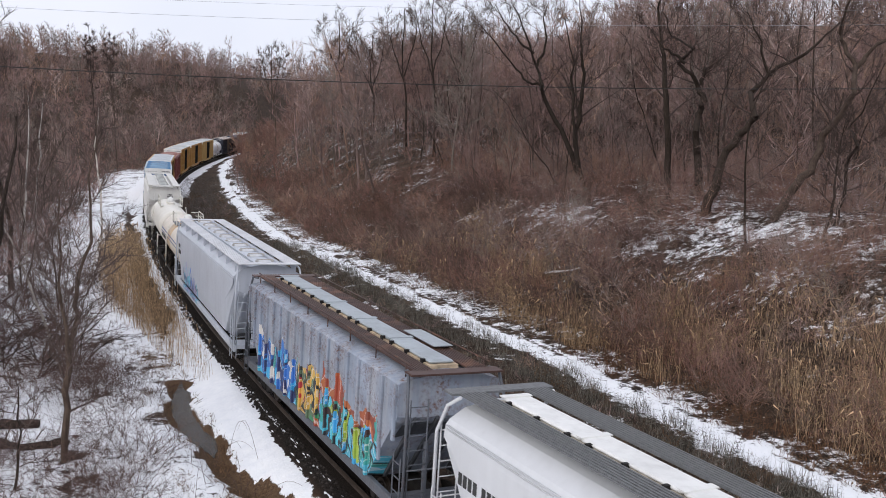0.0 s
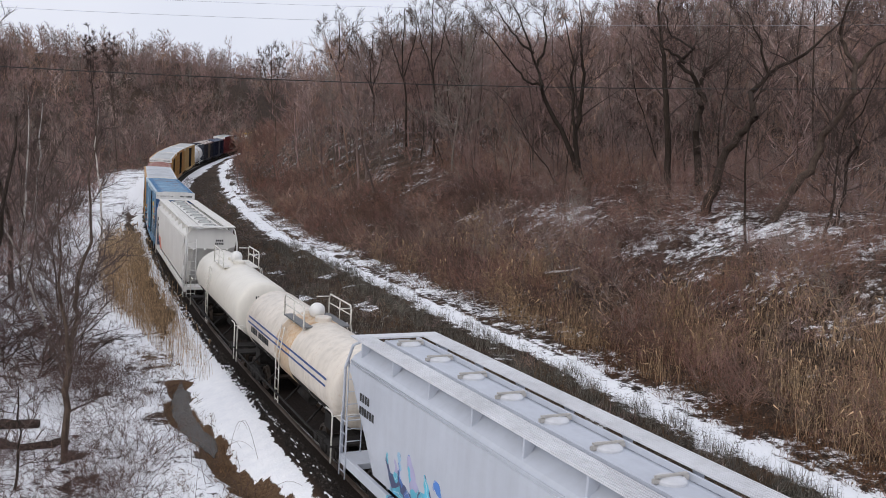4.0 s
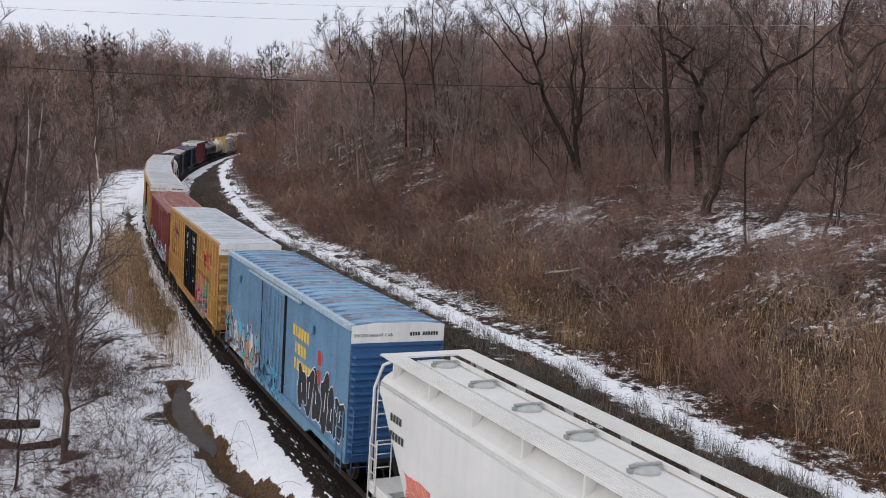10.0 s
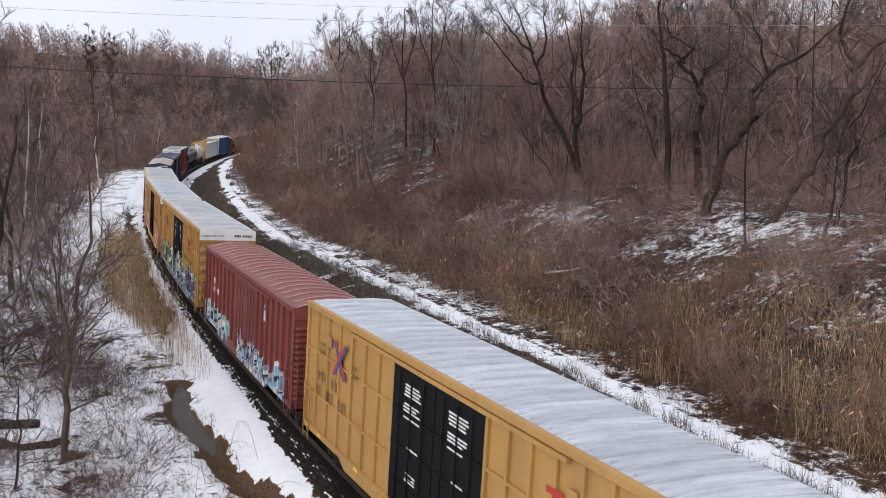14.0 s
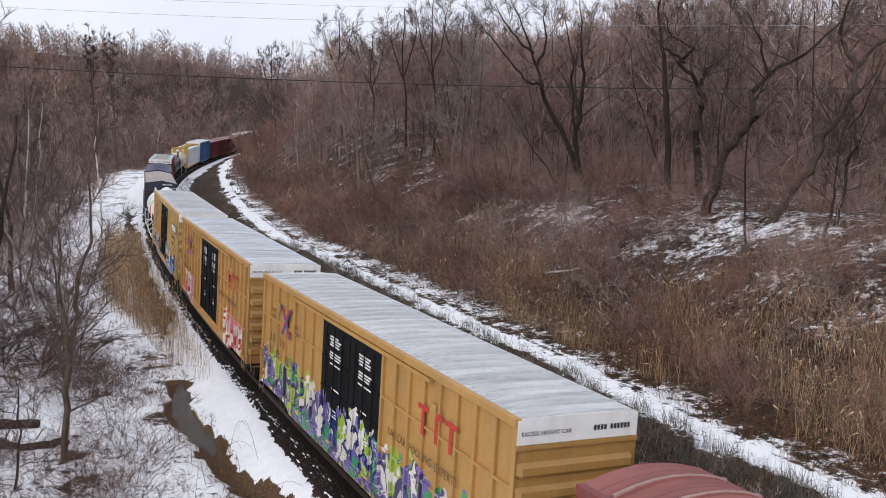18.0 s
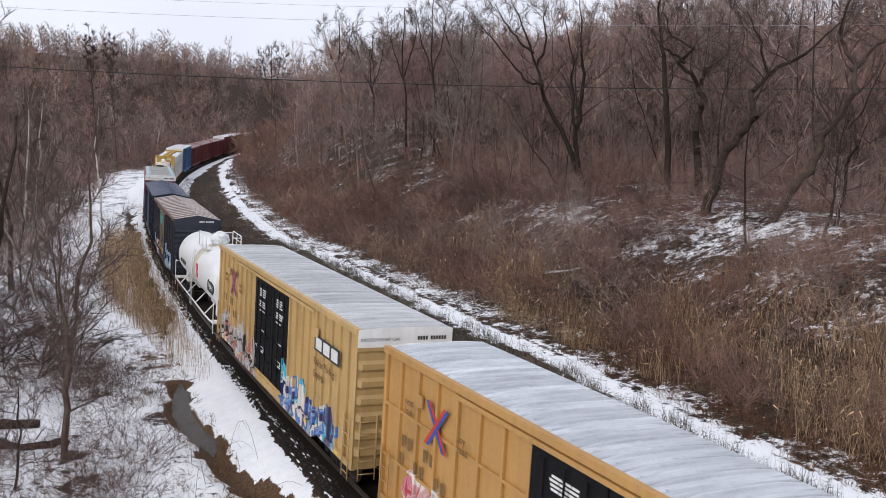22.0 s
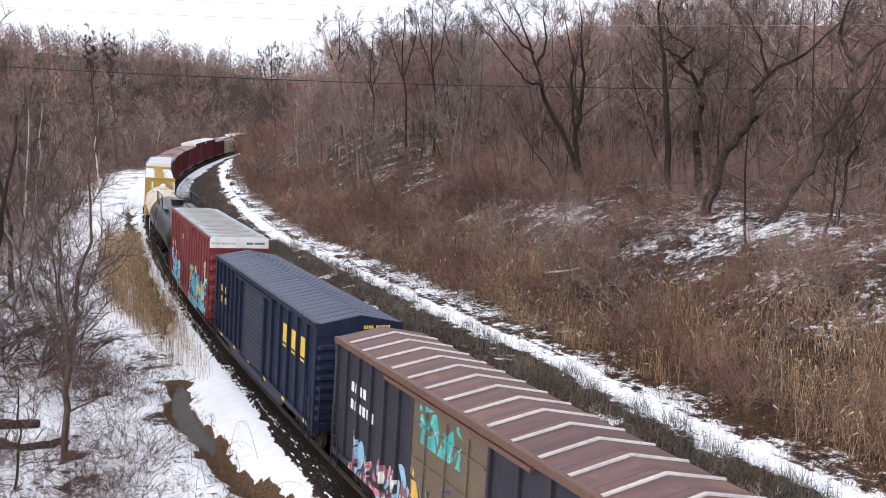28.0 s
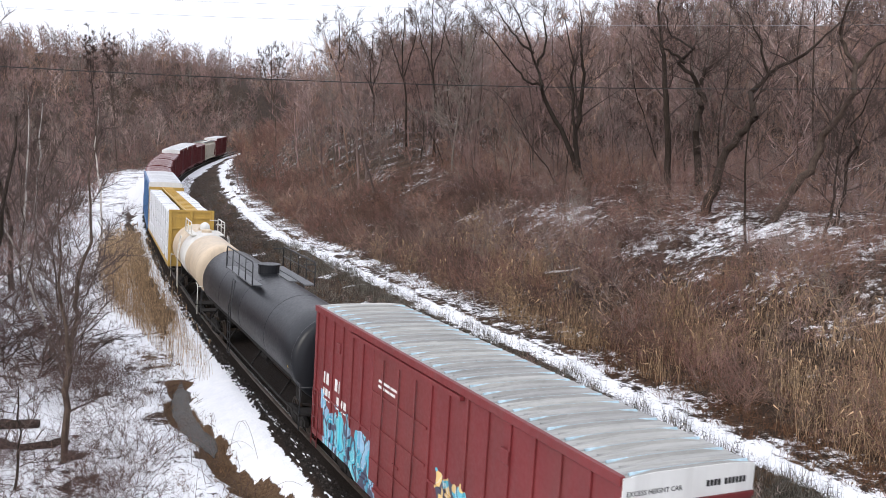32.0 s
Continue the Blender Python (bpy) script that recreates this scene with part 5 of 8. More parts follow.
# ---- car paints with spray paint on them ----
def sprayed(mat, specs):
    """Spray-paint pieces on a car's side: (x0, x1, z0, z1, palette, edge colour, seed, cell width)."""
    nt = mat.node_tree
    bsdf = nt.nodes["Principled BSDF"]
    link = bsdf.inputs["Base Color"].links[0]
    base = link.from_socket
    tc = nt.nodes.new("ShaderNodeTexCoord")
    sep = nt.nodes.new("ShaderNodeSeparateXYZ")
    nt.links.new(tc.outputs["Object"], sep.inputs[0])

    def m(op, a, b=None, c=None):
        n = nt.nodes.new("ShaderNodeMath")
        n.operation = op
        for i, v in enumerate((a, b, c)):
            if v is None:
                continue
            if isinstance(v, (int, float)):
                n.inputs[i].default_value = v
            else:
                nt.links.new(v, n.inputs[i])
        return n.outputs[0]

    X, Z = sep.outputs["X"], sep.outputs["Z"]
    Yg = m("GREATER_THAN", sep.outputs["Y"], 0.9)
    for x0, x1, z0, z1, palette, edge, seed, cell, *rest in specs:
        rag = rest[0] if rest else 1.0
        com = nt.nodes.new("ShaderNodeCombineXYZ")
        nt.links.new(X, com.inputs[0])
        nt.links.new(Z, com.inputs[1])
        com.inputs[2].default_value = seed * 3.7
        dn = nt.nodes.new("ShaderNodeTexNoise")
        dn.inputs["Scale"].default_value = 1.35
        dn.inputs["Detail"].default_value = 1.6
        nt.links.new(com.outputs[0], dn.inputs["Vector"])
        dn.inputs["Roughness"].default_value = 0.6
        dx = m("MULTIPLY_ADD", m("SUBTRACT", dn.outputs["Fac"], 0.5), 0.95, X)
        sepc = nt.nodes.new("ShaderNodeSeparateColor")
        nt.links.new(dn.outputs["Color"], sepc.inputs[0])
        dz = m("MULTIPLY_ADD", m("SUBTRACT", sepc.outputs["Green"], 0.5), 1.5, Z)
        com2 = nt.nodes.new("ShaderNodeCombineXYZ")
        nt.links.new(m("DIVIDE", dx, cell), com2.inputs[0])
        nt.links.new(m("DIVIDE", dz, cell * 2.7), com2.inputs[1])
        com2.inputs[2].default_value = seed * 1.3
        vor = nt.nodes.new("ShaderNodeTexVoronoi")
        vor.inputs["Scale"].default_value = 1.0
        nt.links.new(com2.outputs[0], vor.inputs["Vector"])
        ved = nt.nodes.new("ShaderNodeTexVoronoi")
        ved.feature = "DISTANCE_TO_EDGE"
        ved.inputs["Scale"].default_value = 1.0
        nt.links.new(com2.outputs[0], ved.inputs["Vector"])
        sc = nt.nodes.new("ShaderNodeSeparateColor")
        nt.links.new(vor.outputs["Color"], sc.inputs[0])
        pal = nt.nodes.new("ShaderNodeValToRGB")
        pal.color_ramp.interpolation = "CONSTANT"
        el = pal.color_ramp.elements
        while len(el) < len(palette):
            el.new(0.5)
        for i, (e, c) in enumerate(zip(el, palette)):
            e.position, e.color = i / len(palette), (*c, 1)
        # a fill runs from one colour to the next up a letter, in bent bands
        rise = m("DIVIDE", m("SUBTRACT", dz, z0), (z1 - z0) * 2.6)
        bands = m("MULTIPLY_ADD", m("SUBTRACT", sepc.outputs["Blue"], 0.5), 0.9, rise)
        nt.links.new(m("FRACT", m("MULTIPLY_ADD", sc.outputs["Red"], 0.7, bands)), pal.inputs["Fac"])
        # shade within a cell, as a can would fade it
        fade = ramp_node(nt, vor.outputs["Distance"], [(0.1, (1.25, 1.25, 1.25)), (0.8, (0.7, 0.7, 0.75))])
        col = mix_node(nt, 1.0, pal.outputs["Color"], fade, "MULTIPLY")
        line_m = m("LESS_THAN", ved.outputs["Distance"], 0.055)
        col = mix_node(nt, line_m, col, edge)
        hi = m("MULTIPLY", m("GREATER_THAN", ved.outputs["Distance"], 0.12), m("LESS_THAN", ved.outputs["Distance"], 0.145))
        col = mix_node(nt, m("MULTIPLY", hi, 0.5), col, (0.8, 0.8, 0.8))
        # outline of the whole piece
        top = m("MULTIPLY_ADD", m("SUBTRACT", vor.outputs["Distance"], 0.45), 0.85 * rag, m("MULTIPLY_ADD", m("SUBTRACT", dn.outputs["Fac"], 0.5), 1.6 * rag, Z))
        inside = m("MULTIPLY", m("LESS_THAN", top, z1), m("GREATER_THAN", Z, z0))
        inside = m("MULTIPLY", inside, m("MULTIPLY", m("GREATER_THAN", dx, x0), m("LESS_THAN", dx, x1)))
        inside = m("MULTIPLY", m("MULTIPLY", inside, Yg), 0.92)
        base = mix_node(nt, inside, base, col)
    nt.links.new(base, bsdf.inputs["Base Color"])
    return mat


# ---- trucks (bogies) ----
WHEEL_R = 0.46
M_WHEEL = plain("worn_wheel_steel", (0.06, 0.045, 0.036), 0.5, 0.5)
SPIN = []          # all wheelsets, by their place on the truck


def wheelset_mesh():
    g = Geo()
    n = 14
    for sy in (-1, 1):
        ring = lambda r, y: [(r * math.cos(2 * math.pi * k / n), sy * y, r * math.sin(2 * math.pi * k / n)) for k in range(n)]
        rings = [ring(0.10, 0.70), ring(0.30, 0.72), ring(0.37, 0.69), ring(WHEEL_R + 0.03, 0.69), ring(WHEEL_R + 0.03, 0.72), ring(WHEEL_R, 0.73),
                 ring(WHEEL_R - 0.008, 0.83), ring(0.37, 0.83), ring(0.32, 0.78), ring(0.12, 0.80), ring(0.10, 0.93)]
        g.loft(rings if sy > 0 else rings[::-1], True, True)
        g.box(-0.05, 0.05, sy * 0.80 - 0.01, sy * 0.80 + 0.035, 0.18, 0.30)
    g.tube([(0, -0.95, 0), (0, 0.95, 0)], 0.085, 8)
    return g.mesh("wheelset", M_WHEEL)


def side_frame_mesh():
    g = Geo()
    prof = [(-1.18, 0.40), (-1.18, 0.62), (-0.80, 0.70), (-0.45, 0.78), (0.45, 0.78), (0.80, 0.70), (1.18, 0.62), (1.18, 0.40), (0.75, 0.44), (0.42, 0.22), (-0.42, 0.22), (-0.75, 0.44)]
    g.loft([[(x, -0.07, z) for x, z in prof], [(x, 0.07, z) for x, z in prof]], True, True)
    for x in (-0.87, 0.87):
        g.box(x - 0.14, x + 0.14, -0.02, 0.13, 0.36, 0.60, 0.03)
    for x in (-0.16, 0.0, 0.16):
        g.tube([(x, 0.08, 0.28), (x, 0.08, 0.56)], 0.06, 8)
    return g.mesh("side_frame", M_UNDER)


WHEELSET = wheelset_mesh()
SIDE_FRAME = side_frame_mesh()


def bolster_mesh():
    g = Geo()
    g.box(-0.2, 0.2, -0.95, 0.95, 0.45, 0.72, 0.03)
    g.box(-0.06, 0.06, -0.8, 0.8, 0.30, 0.42)
    for x in (-0.45, 0.45):
        g.box(x - 0.05, x + 0.05, -0.82, 0.82, 0.32, 0.44)
    return g.mesh("truck", M_UNDER)


BOLSTER = bolster_mesh()


def truck(car, x):
    t = part("truck", BOLSTER, None, car, "black cast-steel four-wheel truck", Matrix.Translation((x, 0, 0)))
    for sy in (-1, 1):
        part("side_frame", SIDE_FRAME, None, t, "", pose(0, sy * 0.98, 0, 0, 0, 0 if sy > 0 else 180))
    for i, wx in enumerate((-0.87, 0.87)):
        w = part("wheelset", WHEELSET, None, t, "", Matrix.Translation((wx, 0, WHEEL_R)))
        SPIN.append((i, w))


def coupler_mesh():
    g = Geo()
    g.box(-0.55, 0.1, -0.10, 0.10, 0.72, 0.98, 0.03)
    g.box(-0.85, -0.55, -0.15, 0.13, 0.66, 1.04, 0.05)
    g.box(-0.97, -0.80, 0.02, 0.15, 0.68, 1.02, 0.04)
    g.tube([(-0.3, 0.4, 0.85), (-0.6, 0.38, 0.45), (-0.95, 0.2, 0.38)], 0.03, 6)
    return g.mesh("coupler", M_UNDER)


COUPLER = coupler_mesh()


def running_gear(car, L, tx):
    for x in (-tx, tx):
        truck(car, x)
    part("coupler", COUPLER, None, car, "rusty knuckle coupler with air hose", pose(-L / 2, 0, 0))
    part("coupler", COUPLER, None, car, "rusty knuckle coupler with air hose", pose(L / 2, 0, 0, 0, 0, 180))


def ladder(car, x, y, z0, z1, w, mat, along="x", n=None, r=0.016, name="ladder"):
    """A ladder flat against a side (along x) or an end (along y); rungs are its parts."""
    n = n or max(2, int((z1 - z0) / 0.42))
    g = Geo()
    q = lambda o, z: (x + o, y, z) if along == "x" else (x, y + o, z)
    for o in (-w / 2, w / 2):
        g.tube([q(o, z0), q(o, z1)], r * 1.3, 5)
    lad = g.part(name, mat, car)
    gr = Geo()
    gr.tube([(-w / 2, 0, 0), (w / 2, 0, 0)] if along == "x" else [(0, -w / 2, 0), (0, w / 2, 0)], r, 5)
    rung = gr.mesh("rung", mat)
    for i in range(n):
        part("rung", rung, None, lad, "", Matrix.Translation((x, y, z0 + (z1 - z0) * (i + 0.5) / n)))
    return lad


M_WHITE = painted("white_panel_paint", (0.78, 0.78, 0.76), 0.05, 0.2, 0.5)
M_LETTER_W = plain("white_lettering", (0.72, 0.72, 0.7), 0.6, 0, 8, 0.1)
M_LETTER_K = plain("black_lettering", (0.03, 0.03, 0.03), 0.6, 0, 8, 0.1)
M_LETTER_Y = plain("yellow_lettering", (0.75, 0.50, 0.06), 0.6, 0, 8, 0.15)
M_LETTER_R = plain("red_lettering", (0.45, 0.035, 0.02), 0.6, 0, 8, 0.15)
M_LETTER_B = plain("blue_lettering", (0.03, 0.06, 0.30), 0.6, 0, 8, 0.15)
M_BROWN = plain("brown_lettering", (0.16, 0.09, 0.03), 0.7, 0, 8, 0.2)


def roof_metal(name, a, b, streak=(0.5, 0.5, 0.5), rust=0.0):
    mat, nt, bsdf = shader(name, 0.55, 0.15)
    oi = nt.nodes.new("ShaderNodeObjectInfo")
    tc = nt.nodes.new("ShaderNodeTexCoord")
    sc = nt.nodes.new("ShaderNodeVectorMath")
    sc.operation = "SCALE"
    sc.inputs[0].default_value = (37.0, 0.0, 11.0)
    nt.links.new(oi.outputs["Random"], sc.inputs["Scale"])
    ad = nt.nodes.new("ShaderNodeVectorMath")
    ad.operation = "ADD"
    nt.links.new(tc.outputs["Object"], ad.inputs[0])
    nt.links.new(sc.outputs[0], ad.inputs[1])

    def nz(scale, detail, rough, stretch=(1, 1, 1)):
        mp = nt.nodes.new("ShaderNodeMapping")
        mp.inputs["Scale"].default_value = stretch
        n = nt.nodes.new("ShaderNodeTexNoise")
        n.inputs["Scale"].default_value, n.inputs["Detail"].default_value, n.inputs["Roughness"].default_value = scale, detail, rough
        nt.links.new(ad.outputs[0], mp.inputs["Vector"])
        nt.links.new(mp.outputs[0], n.inputs["Vector"])
        return n.outputs["Fac"]

    f = nz(1.2, 5, 0.6, (3.0, 0.5, 1))
    c = ramp_node(nt, f, [(0.3, a), (0.7, b)])
    k = ramp_node(nt, oi.outputs["Random"], [(0, (0.86, 0.86, 0.87)), (1, (1.08, 1.08, 1.07))])
    c = mix_node(nt, 1.0, c, k, "MULTIPLY")
    d = nz(6.0, 6, 0.75)
    c = mix_node(nt, ramp_node(nt, d, [(0.55, (0, 0, 0)), (0.75, (0.45, 0.45, 0.45))]), c, times(a, 0.6))
    if rust:
        r = nz(0.8, 5, 0.7, (1.2, 0.8, 1))
        c = mix_node(nt, ramp_node(nt, r, [(0.60 - rust * 0.3, (0, 0, 0)), (0.68 - rust * 0.2, (0.85, 0.85, 0.85))]), c, (0.22, 0.11, 0.07))
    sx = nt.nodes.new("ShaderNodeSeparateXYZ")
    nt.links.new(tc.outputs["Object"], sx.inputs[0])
    # bands beside each seam: the rib's shaded side painted in, with some dirt
    seam_shade_dirt = ramp_node(nt, sx.outputs["X"], [(0.0, (0.1, 0.1, 0.1)), (0.075, (0.0, 0.0, 0.0)), (0.08, (0.95, 0.95, 0.95)), (0.17, (0.3, 0.3, 0.3)), (0.27, (0.0, 0.0, 0.0)), (0.385, (0.0, 0.0, 0.0)), (0.39, (0.6, 0.6, 0.6)), (0.46, (0.0, 0.0, 0.0))])
    c = mix_node(nt, mix_node(nt, 1.0, seam_shade_dirt, ramp_node(nt, f, [(0.3, (0.55, 0.55, 0.55)), (0.6, (1, 1, 1))]), "MULTIPLY"), c, times(a, 0.32))
    nt.links.new(c, bsdf.inputs["Base Color"])
    bump_node(nt, bsdf, d, 0.1, 0.02)
    return mat


def roof_panels(car, L, hw, ze, zp, n, mat, style, rib_mat=None):
    """Roof sheets laid side by side; each has a raised seam."""
    w = L / n
    g = Geo()
    flat = 0.02 if style == "diag" else 0.6 * hw
    if style == "diag":
        prof = lambda dz: [(-hw, ze + dz * 0.3 - 0.02), (-flat, zp + dz), (flat, zp + dz), (hw, ze + dz * 0.3 - 0.02)]
    else:
        # a gentle arch from eave to eave
        prof = lambda dz: [(f * hw, ze + (zp - ze) * (1 - f * f) + dz * (1.0 if abs(f) < 0.9 else 0.12) - 0.02) for f in (-1, -0.93, -0.6, -0.3, 0, 0.3, 0.6, 0.93, 1)]
    # pan, then seam
    if style == "xpanel":
        # pressed panel: a shallow hump between seams
        xs = [(0.0, 0.0), (0.03, 0.055), (0.11, 0.055), (0.14, 0.0), (0.46, 0.0), (0.50, 0.03), (0.56, 0.03), (0.60, 0.0), (1.0, 0.0)]
    elif style == "diag":
        xs = [(0.0, 0.0), (0.06, 0.03), (0.14, 0.032), (0.24, 0.0), (0.6, 0.010), (1.0, 0.0)]
    else:
        xs = [(0.0, 0.0), (0.05, 0.05), (0.13, 0.05), (0.18, 0.0), (1.0, 0.0)]
    g.loft([[(u * w, y, z) for y, z in prof(dz)] for u, dz in xs], closed=False)
    if style == "xpanel":
        # slanting creases pressed into each sheet
        for ya, yb, ua, ub in ((-0.85, 0.0, 0.22, 0.42), (0.0, 0.85, 0.95, 0.68)):
            z = lambda f: ze + (zp - ze) * (1 - f * f) - 0.02
            g.loft([[((ua + dx) * w, ya * hw, z(ya) + dz), ((ub + dx) * w, yb * hw, z(yb) + dz)] for dx, dz in ((0.0, 0.0), (0.02, 0.022), (0.045, 0.022), (0.065, 0.0))], closed=False)
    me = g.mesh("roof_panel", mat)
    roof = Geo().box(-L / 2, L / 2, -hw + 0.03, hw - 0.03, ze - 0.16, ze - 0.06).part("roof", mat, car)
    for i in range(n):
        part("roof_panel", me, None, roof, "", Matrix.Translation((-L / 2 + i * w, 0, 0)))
        if rib_mat:
            gr = Geo()
            x = i * w + 0.02
            hr = 0.055
            wr = w * 0.075
            gr.loft([[(x - L / 2 + dx, y, z + dz) for y, z in (prof(0.0) if style == "diag" else prof(0.0)[1:-1])] for dx, dz in ((0, 0.01), (0.012, hr), (wr * 0.85, hr), (wr, 0.01))], closed=False)
            gr.part("roof_rib", rib_mat, roof)
    return roof


def boxcar(label, L, side, roof, end, door, door_x, double=False, hw=1.5, ze=5.0, zp=5.12, zs=0.95, panel=True, posts=(7, 7), rails=(), ribs_end=8,
           roof_n=28, roof_style="flat", rib_mat=None, tx=None, smooth_side=False, chord=None, door_ribs=False, post_d=0.10, post_w=0.10, dark_under=True):
    """door_x: start and end of the door, measured from the leading end."""
    car = thing("boxcar", label, "boxcar", "cars of the freight train")
    h = L / 2
    inner = hw - post_d
    g = Geo()
    g.box(-h + 0.04, h - 0.04, -inner, inner, zs + 0.05, ze - 0.06)
    g.part("body", side, car)
    # side sills, deeper between the trucks
    for sy in (-1, 1):
        g = Geo()
        prof = [(-h, zs - 0.02), (-h, zs + 0.16), (h, zs + 0.16), (h, zs - 0.02), (h - 3.4, zs - 0.02), (h - 3.9, zs - 0.26), (-h + 3.9, zs - 0.26), (-h + 3.4, zs - 0.02)]
        a, b = (inner - 0.03, hw + 0.005) if sy > 0 else (-hw - 0.005, -inner + 0.03)
        g.loft([[(x, a, z) for x, z in prof], [(x, b, z) for x, z in prof]], True, True)
        g.part("side_sill", side, car)
        y0, y1 = sorted((sy * (inner - 0.02), sy * (hw + (0.045 if sy > 0 else 0.01))))
        Geo().box(-h, h, y0, y1, ze - 0.17, ze + (0.008 if sy > 0 else -0.05), 0.01).part("top_chord", chord or side, car)
        # corner posts and side posts
        xs = []
        a0, a1 = -h + door_x[0], -h + door_x[1]
        n0, n1 = posts
        xs += [-h + (a0 + h) * (i) / n0 for i in range(n0 + 1)]
        xs += [a1 + (h - a1) * (i) / n1 for i in range(n1 + 1)]
        for i, x in enumerate(xs):
            wide = 0.16 if x in (xs[0], xs[-1]) else post_w
            x = min(max(x, -h + wide / 2), h - wide / 2)
            q0, q1 = sorted((sy * (inner - 0.01), sy * (hw + (0.0 if not smooth_side or i in (0, len(xs) - 1) else -post_d + 0.012))))
            Geo().box(x - wide / 2, x + wide / 2, q0, q1, zs + 0.16, ze - 0.17, 0.012).part("side_post", side, car)
        for z in rails:
            for r0, r1 in ((-h, a0), (a1, h)):
                q0, q1 = sorted((sy * (inner - 0.01), sy * (hw - 0.012)))
                Geo().box(r0, r1, q0, q1, z - 0.035, z + 0.035).part("side_rail", side, car)
        # doors
        leaves = [(a0, (a0 + a1) / 2), ((a0 + a1) / 2, a1)] if double else [(a0, a1)]
        for d0, d1 in leaves:
            q = sorted((sy * (inner - 0.02), sy * (hw - 0.02)))
            dr = Geo().box(d0 + 0.03, d1 - 0.03, q[0], q[1], zs + 0.12, ze - 0.32, 0.015).part("door", door, car)
            q2 = sorted((sy * (hw - 0.03), sy * (hw + 0.015)))
            if door_ribs:
                k = 17
                for j in range(k):
                    z = zs + 0.25 + (ze - zs - 0.75) * j / (k - 1)
                    Geo().box(d0 + 0.12, d1 - 0.12, q2[0], q2[1], z - 0.045, z + 0.045, 0.02).part("door_rib", door, dr)
            else:
                for z in (zs + 0.75, zs + 1.7, zs + 2.6):
                    Geo().box(d0 + 0.10, d1 - 0.10, q2[0], q2[1], z - 0.03, z + 0.03).part("door_rib", door, dr)
                for f in (0.22, 0.5, 0.78):
                    x = d0 + (d1 - d0) * f
                    Geo().tube([(x, sy * (hw + 0.025), zs + 0.2), (x, sy * (hw + 0.025), ze - 0.45)], 0.022, 6).part("lock_rod", door, dr)
            Geo().box(d0 + (d1 - d0) * 0.5 - 0.2, d0 + (d1 - d0) * 0.5 + 0.2, q2[0], q2[1], zs + 1.05, zs + 1.12).part("door_handle", door, dr)
        for x in (a0, a1):
            q = sorted((sy * (inner - 0.01), sy * (hw - 0.004)))
            Geo().box(x - 0.03, x + 0.03, q[0], q[1], zs + 0.10, ze - 0.30).part("door_gasket", M_UNDER, car)
        # door track and hood
        q = sorted((sy * (hw - 0.03), sy * (hw + 0.07)))
        Geo().box(max(-h + 0.5, a0 - (a1 - a0) * (0.62 if double else 0.45)), min(h - 0.5, a1 + (a1 - a0) * (0.62 if double else 0.45)), q[0], q[1], ze - 0.30, ze - 0.20).part("door_track", chord or side, car)
        q = sorted((sy * (hw - 0.02), sy * (hw + 0.06)))
        Geo().box(a0 - 0.5, a1 + 0.5, q[0], q[1], zs - 0.02, zs + 0.07).part("door_track", side, car)
        # ladders at both ends
        for x in (-h + 0.42, h - 0.42):
            ladder(car, x, sy * (hw + 0.05), zs - 0.35, zs + 1.5, 0.5, side, "x", 5)
        # tack boards
        q = sorted((sy * (hw - 0.05), sy * (hw + 0.03)))
        if not panel:
            continue
        Geo().box(-h + 3.6, -h + 3.95, q[0], q[1], ze - 1.05, ze - 0.75, 0.02).part("placard_board", side, car)
        Geo().box(h - 2.3, h - 1.95, q[0], q[1], ze - 1.05, ze - 0.75, 0.02).part("placard_board", side, car)
    # ends
    for sx in (-1, 1):
        x = sx * h
        e0, e1 = sorted((x, x - sx * 0.05))
        ep = Geo().box(e0, e1, -hw + 0.02, hw - 0.02, zs, ze - 0.03).part("end_wall", end, car)
        top = ze - 0.62 if panel else ze - 0.42
        for i in range(ribs_end):
            z = zs + 0.25 + (top - zs - 0.45) * (i + 0.5) / ribs_end
            hh = (top - zs - 0.45) / ribs_end * 0.34
            g = Geo()
            prof = [(0, -hh), (sx * 0.085, -hh * 0.45), (sx * 0.085, hh * 0.45), (0, hh)]
            rings = [[(x + dx, y, z + dz) for dx, dz in prof] for y in (-hw + 0.16, hw - 0.16)]
            ends0 = [[(x, y, z + dz) for dx, dz in prof] for y in (-hw + 0.06, hw - 0.06)]
            g.loft([ends0[0], rings[0], rings[1], ends0[1]], closed=False)
            g.part("end_rib", end, ep)
        if panel:
            p0, p1 = sorted((x, x + sx * 0.02))
            gp = Geo()
            gp.loft([[(xx, y, z) for y, z in ((-hw + 0.02, ze - 0.53), (hw - 0.02, ze - 0.53), (hw - 0.02, ze - 0.03), (0.56 * hw, ze + (zp - ze) * 0.66), (-0.56 * hw, ze + (zp - ze) * 0.66), (-hw + 0.02, ze - 0.03))] for xx in (p0, p1)], True, True)
            gp.part("excess_height_panel", M_WHITE, ep, "white painted band across the top of the end")
            q0, q1 = sorted((x, x + sx * 0.05))
            Geo().box(q0, q1, -hw + 0.02, hw - 0.02, ze - 0.63, ze - 0.54).part("end_rib", end, ep)
        else:
            g = Geo()
            g.loft([[(x + dx, y, z) for y, z in ((-hw, ze - 0.03), (0, zp), (hw, ze - 0.03), (hw, ze - 0.42), (-hw, ze - 0.42))] for dx in (0, sx * 0.03)], True, True)
            g.part("end_gable", end, ep)
        ladder(car, x + sx * 0.11, hw - 0.42, zs - 0.3, zs + 1.6, 0.5, end, "y", 5)
        # crossover platform and brake wheel
        q0, q1 = sorted((x + sx * 0.02, x + sx * 0.32))
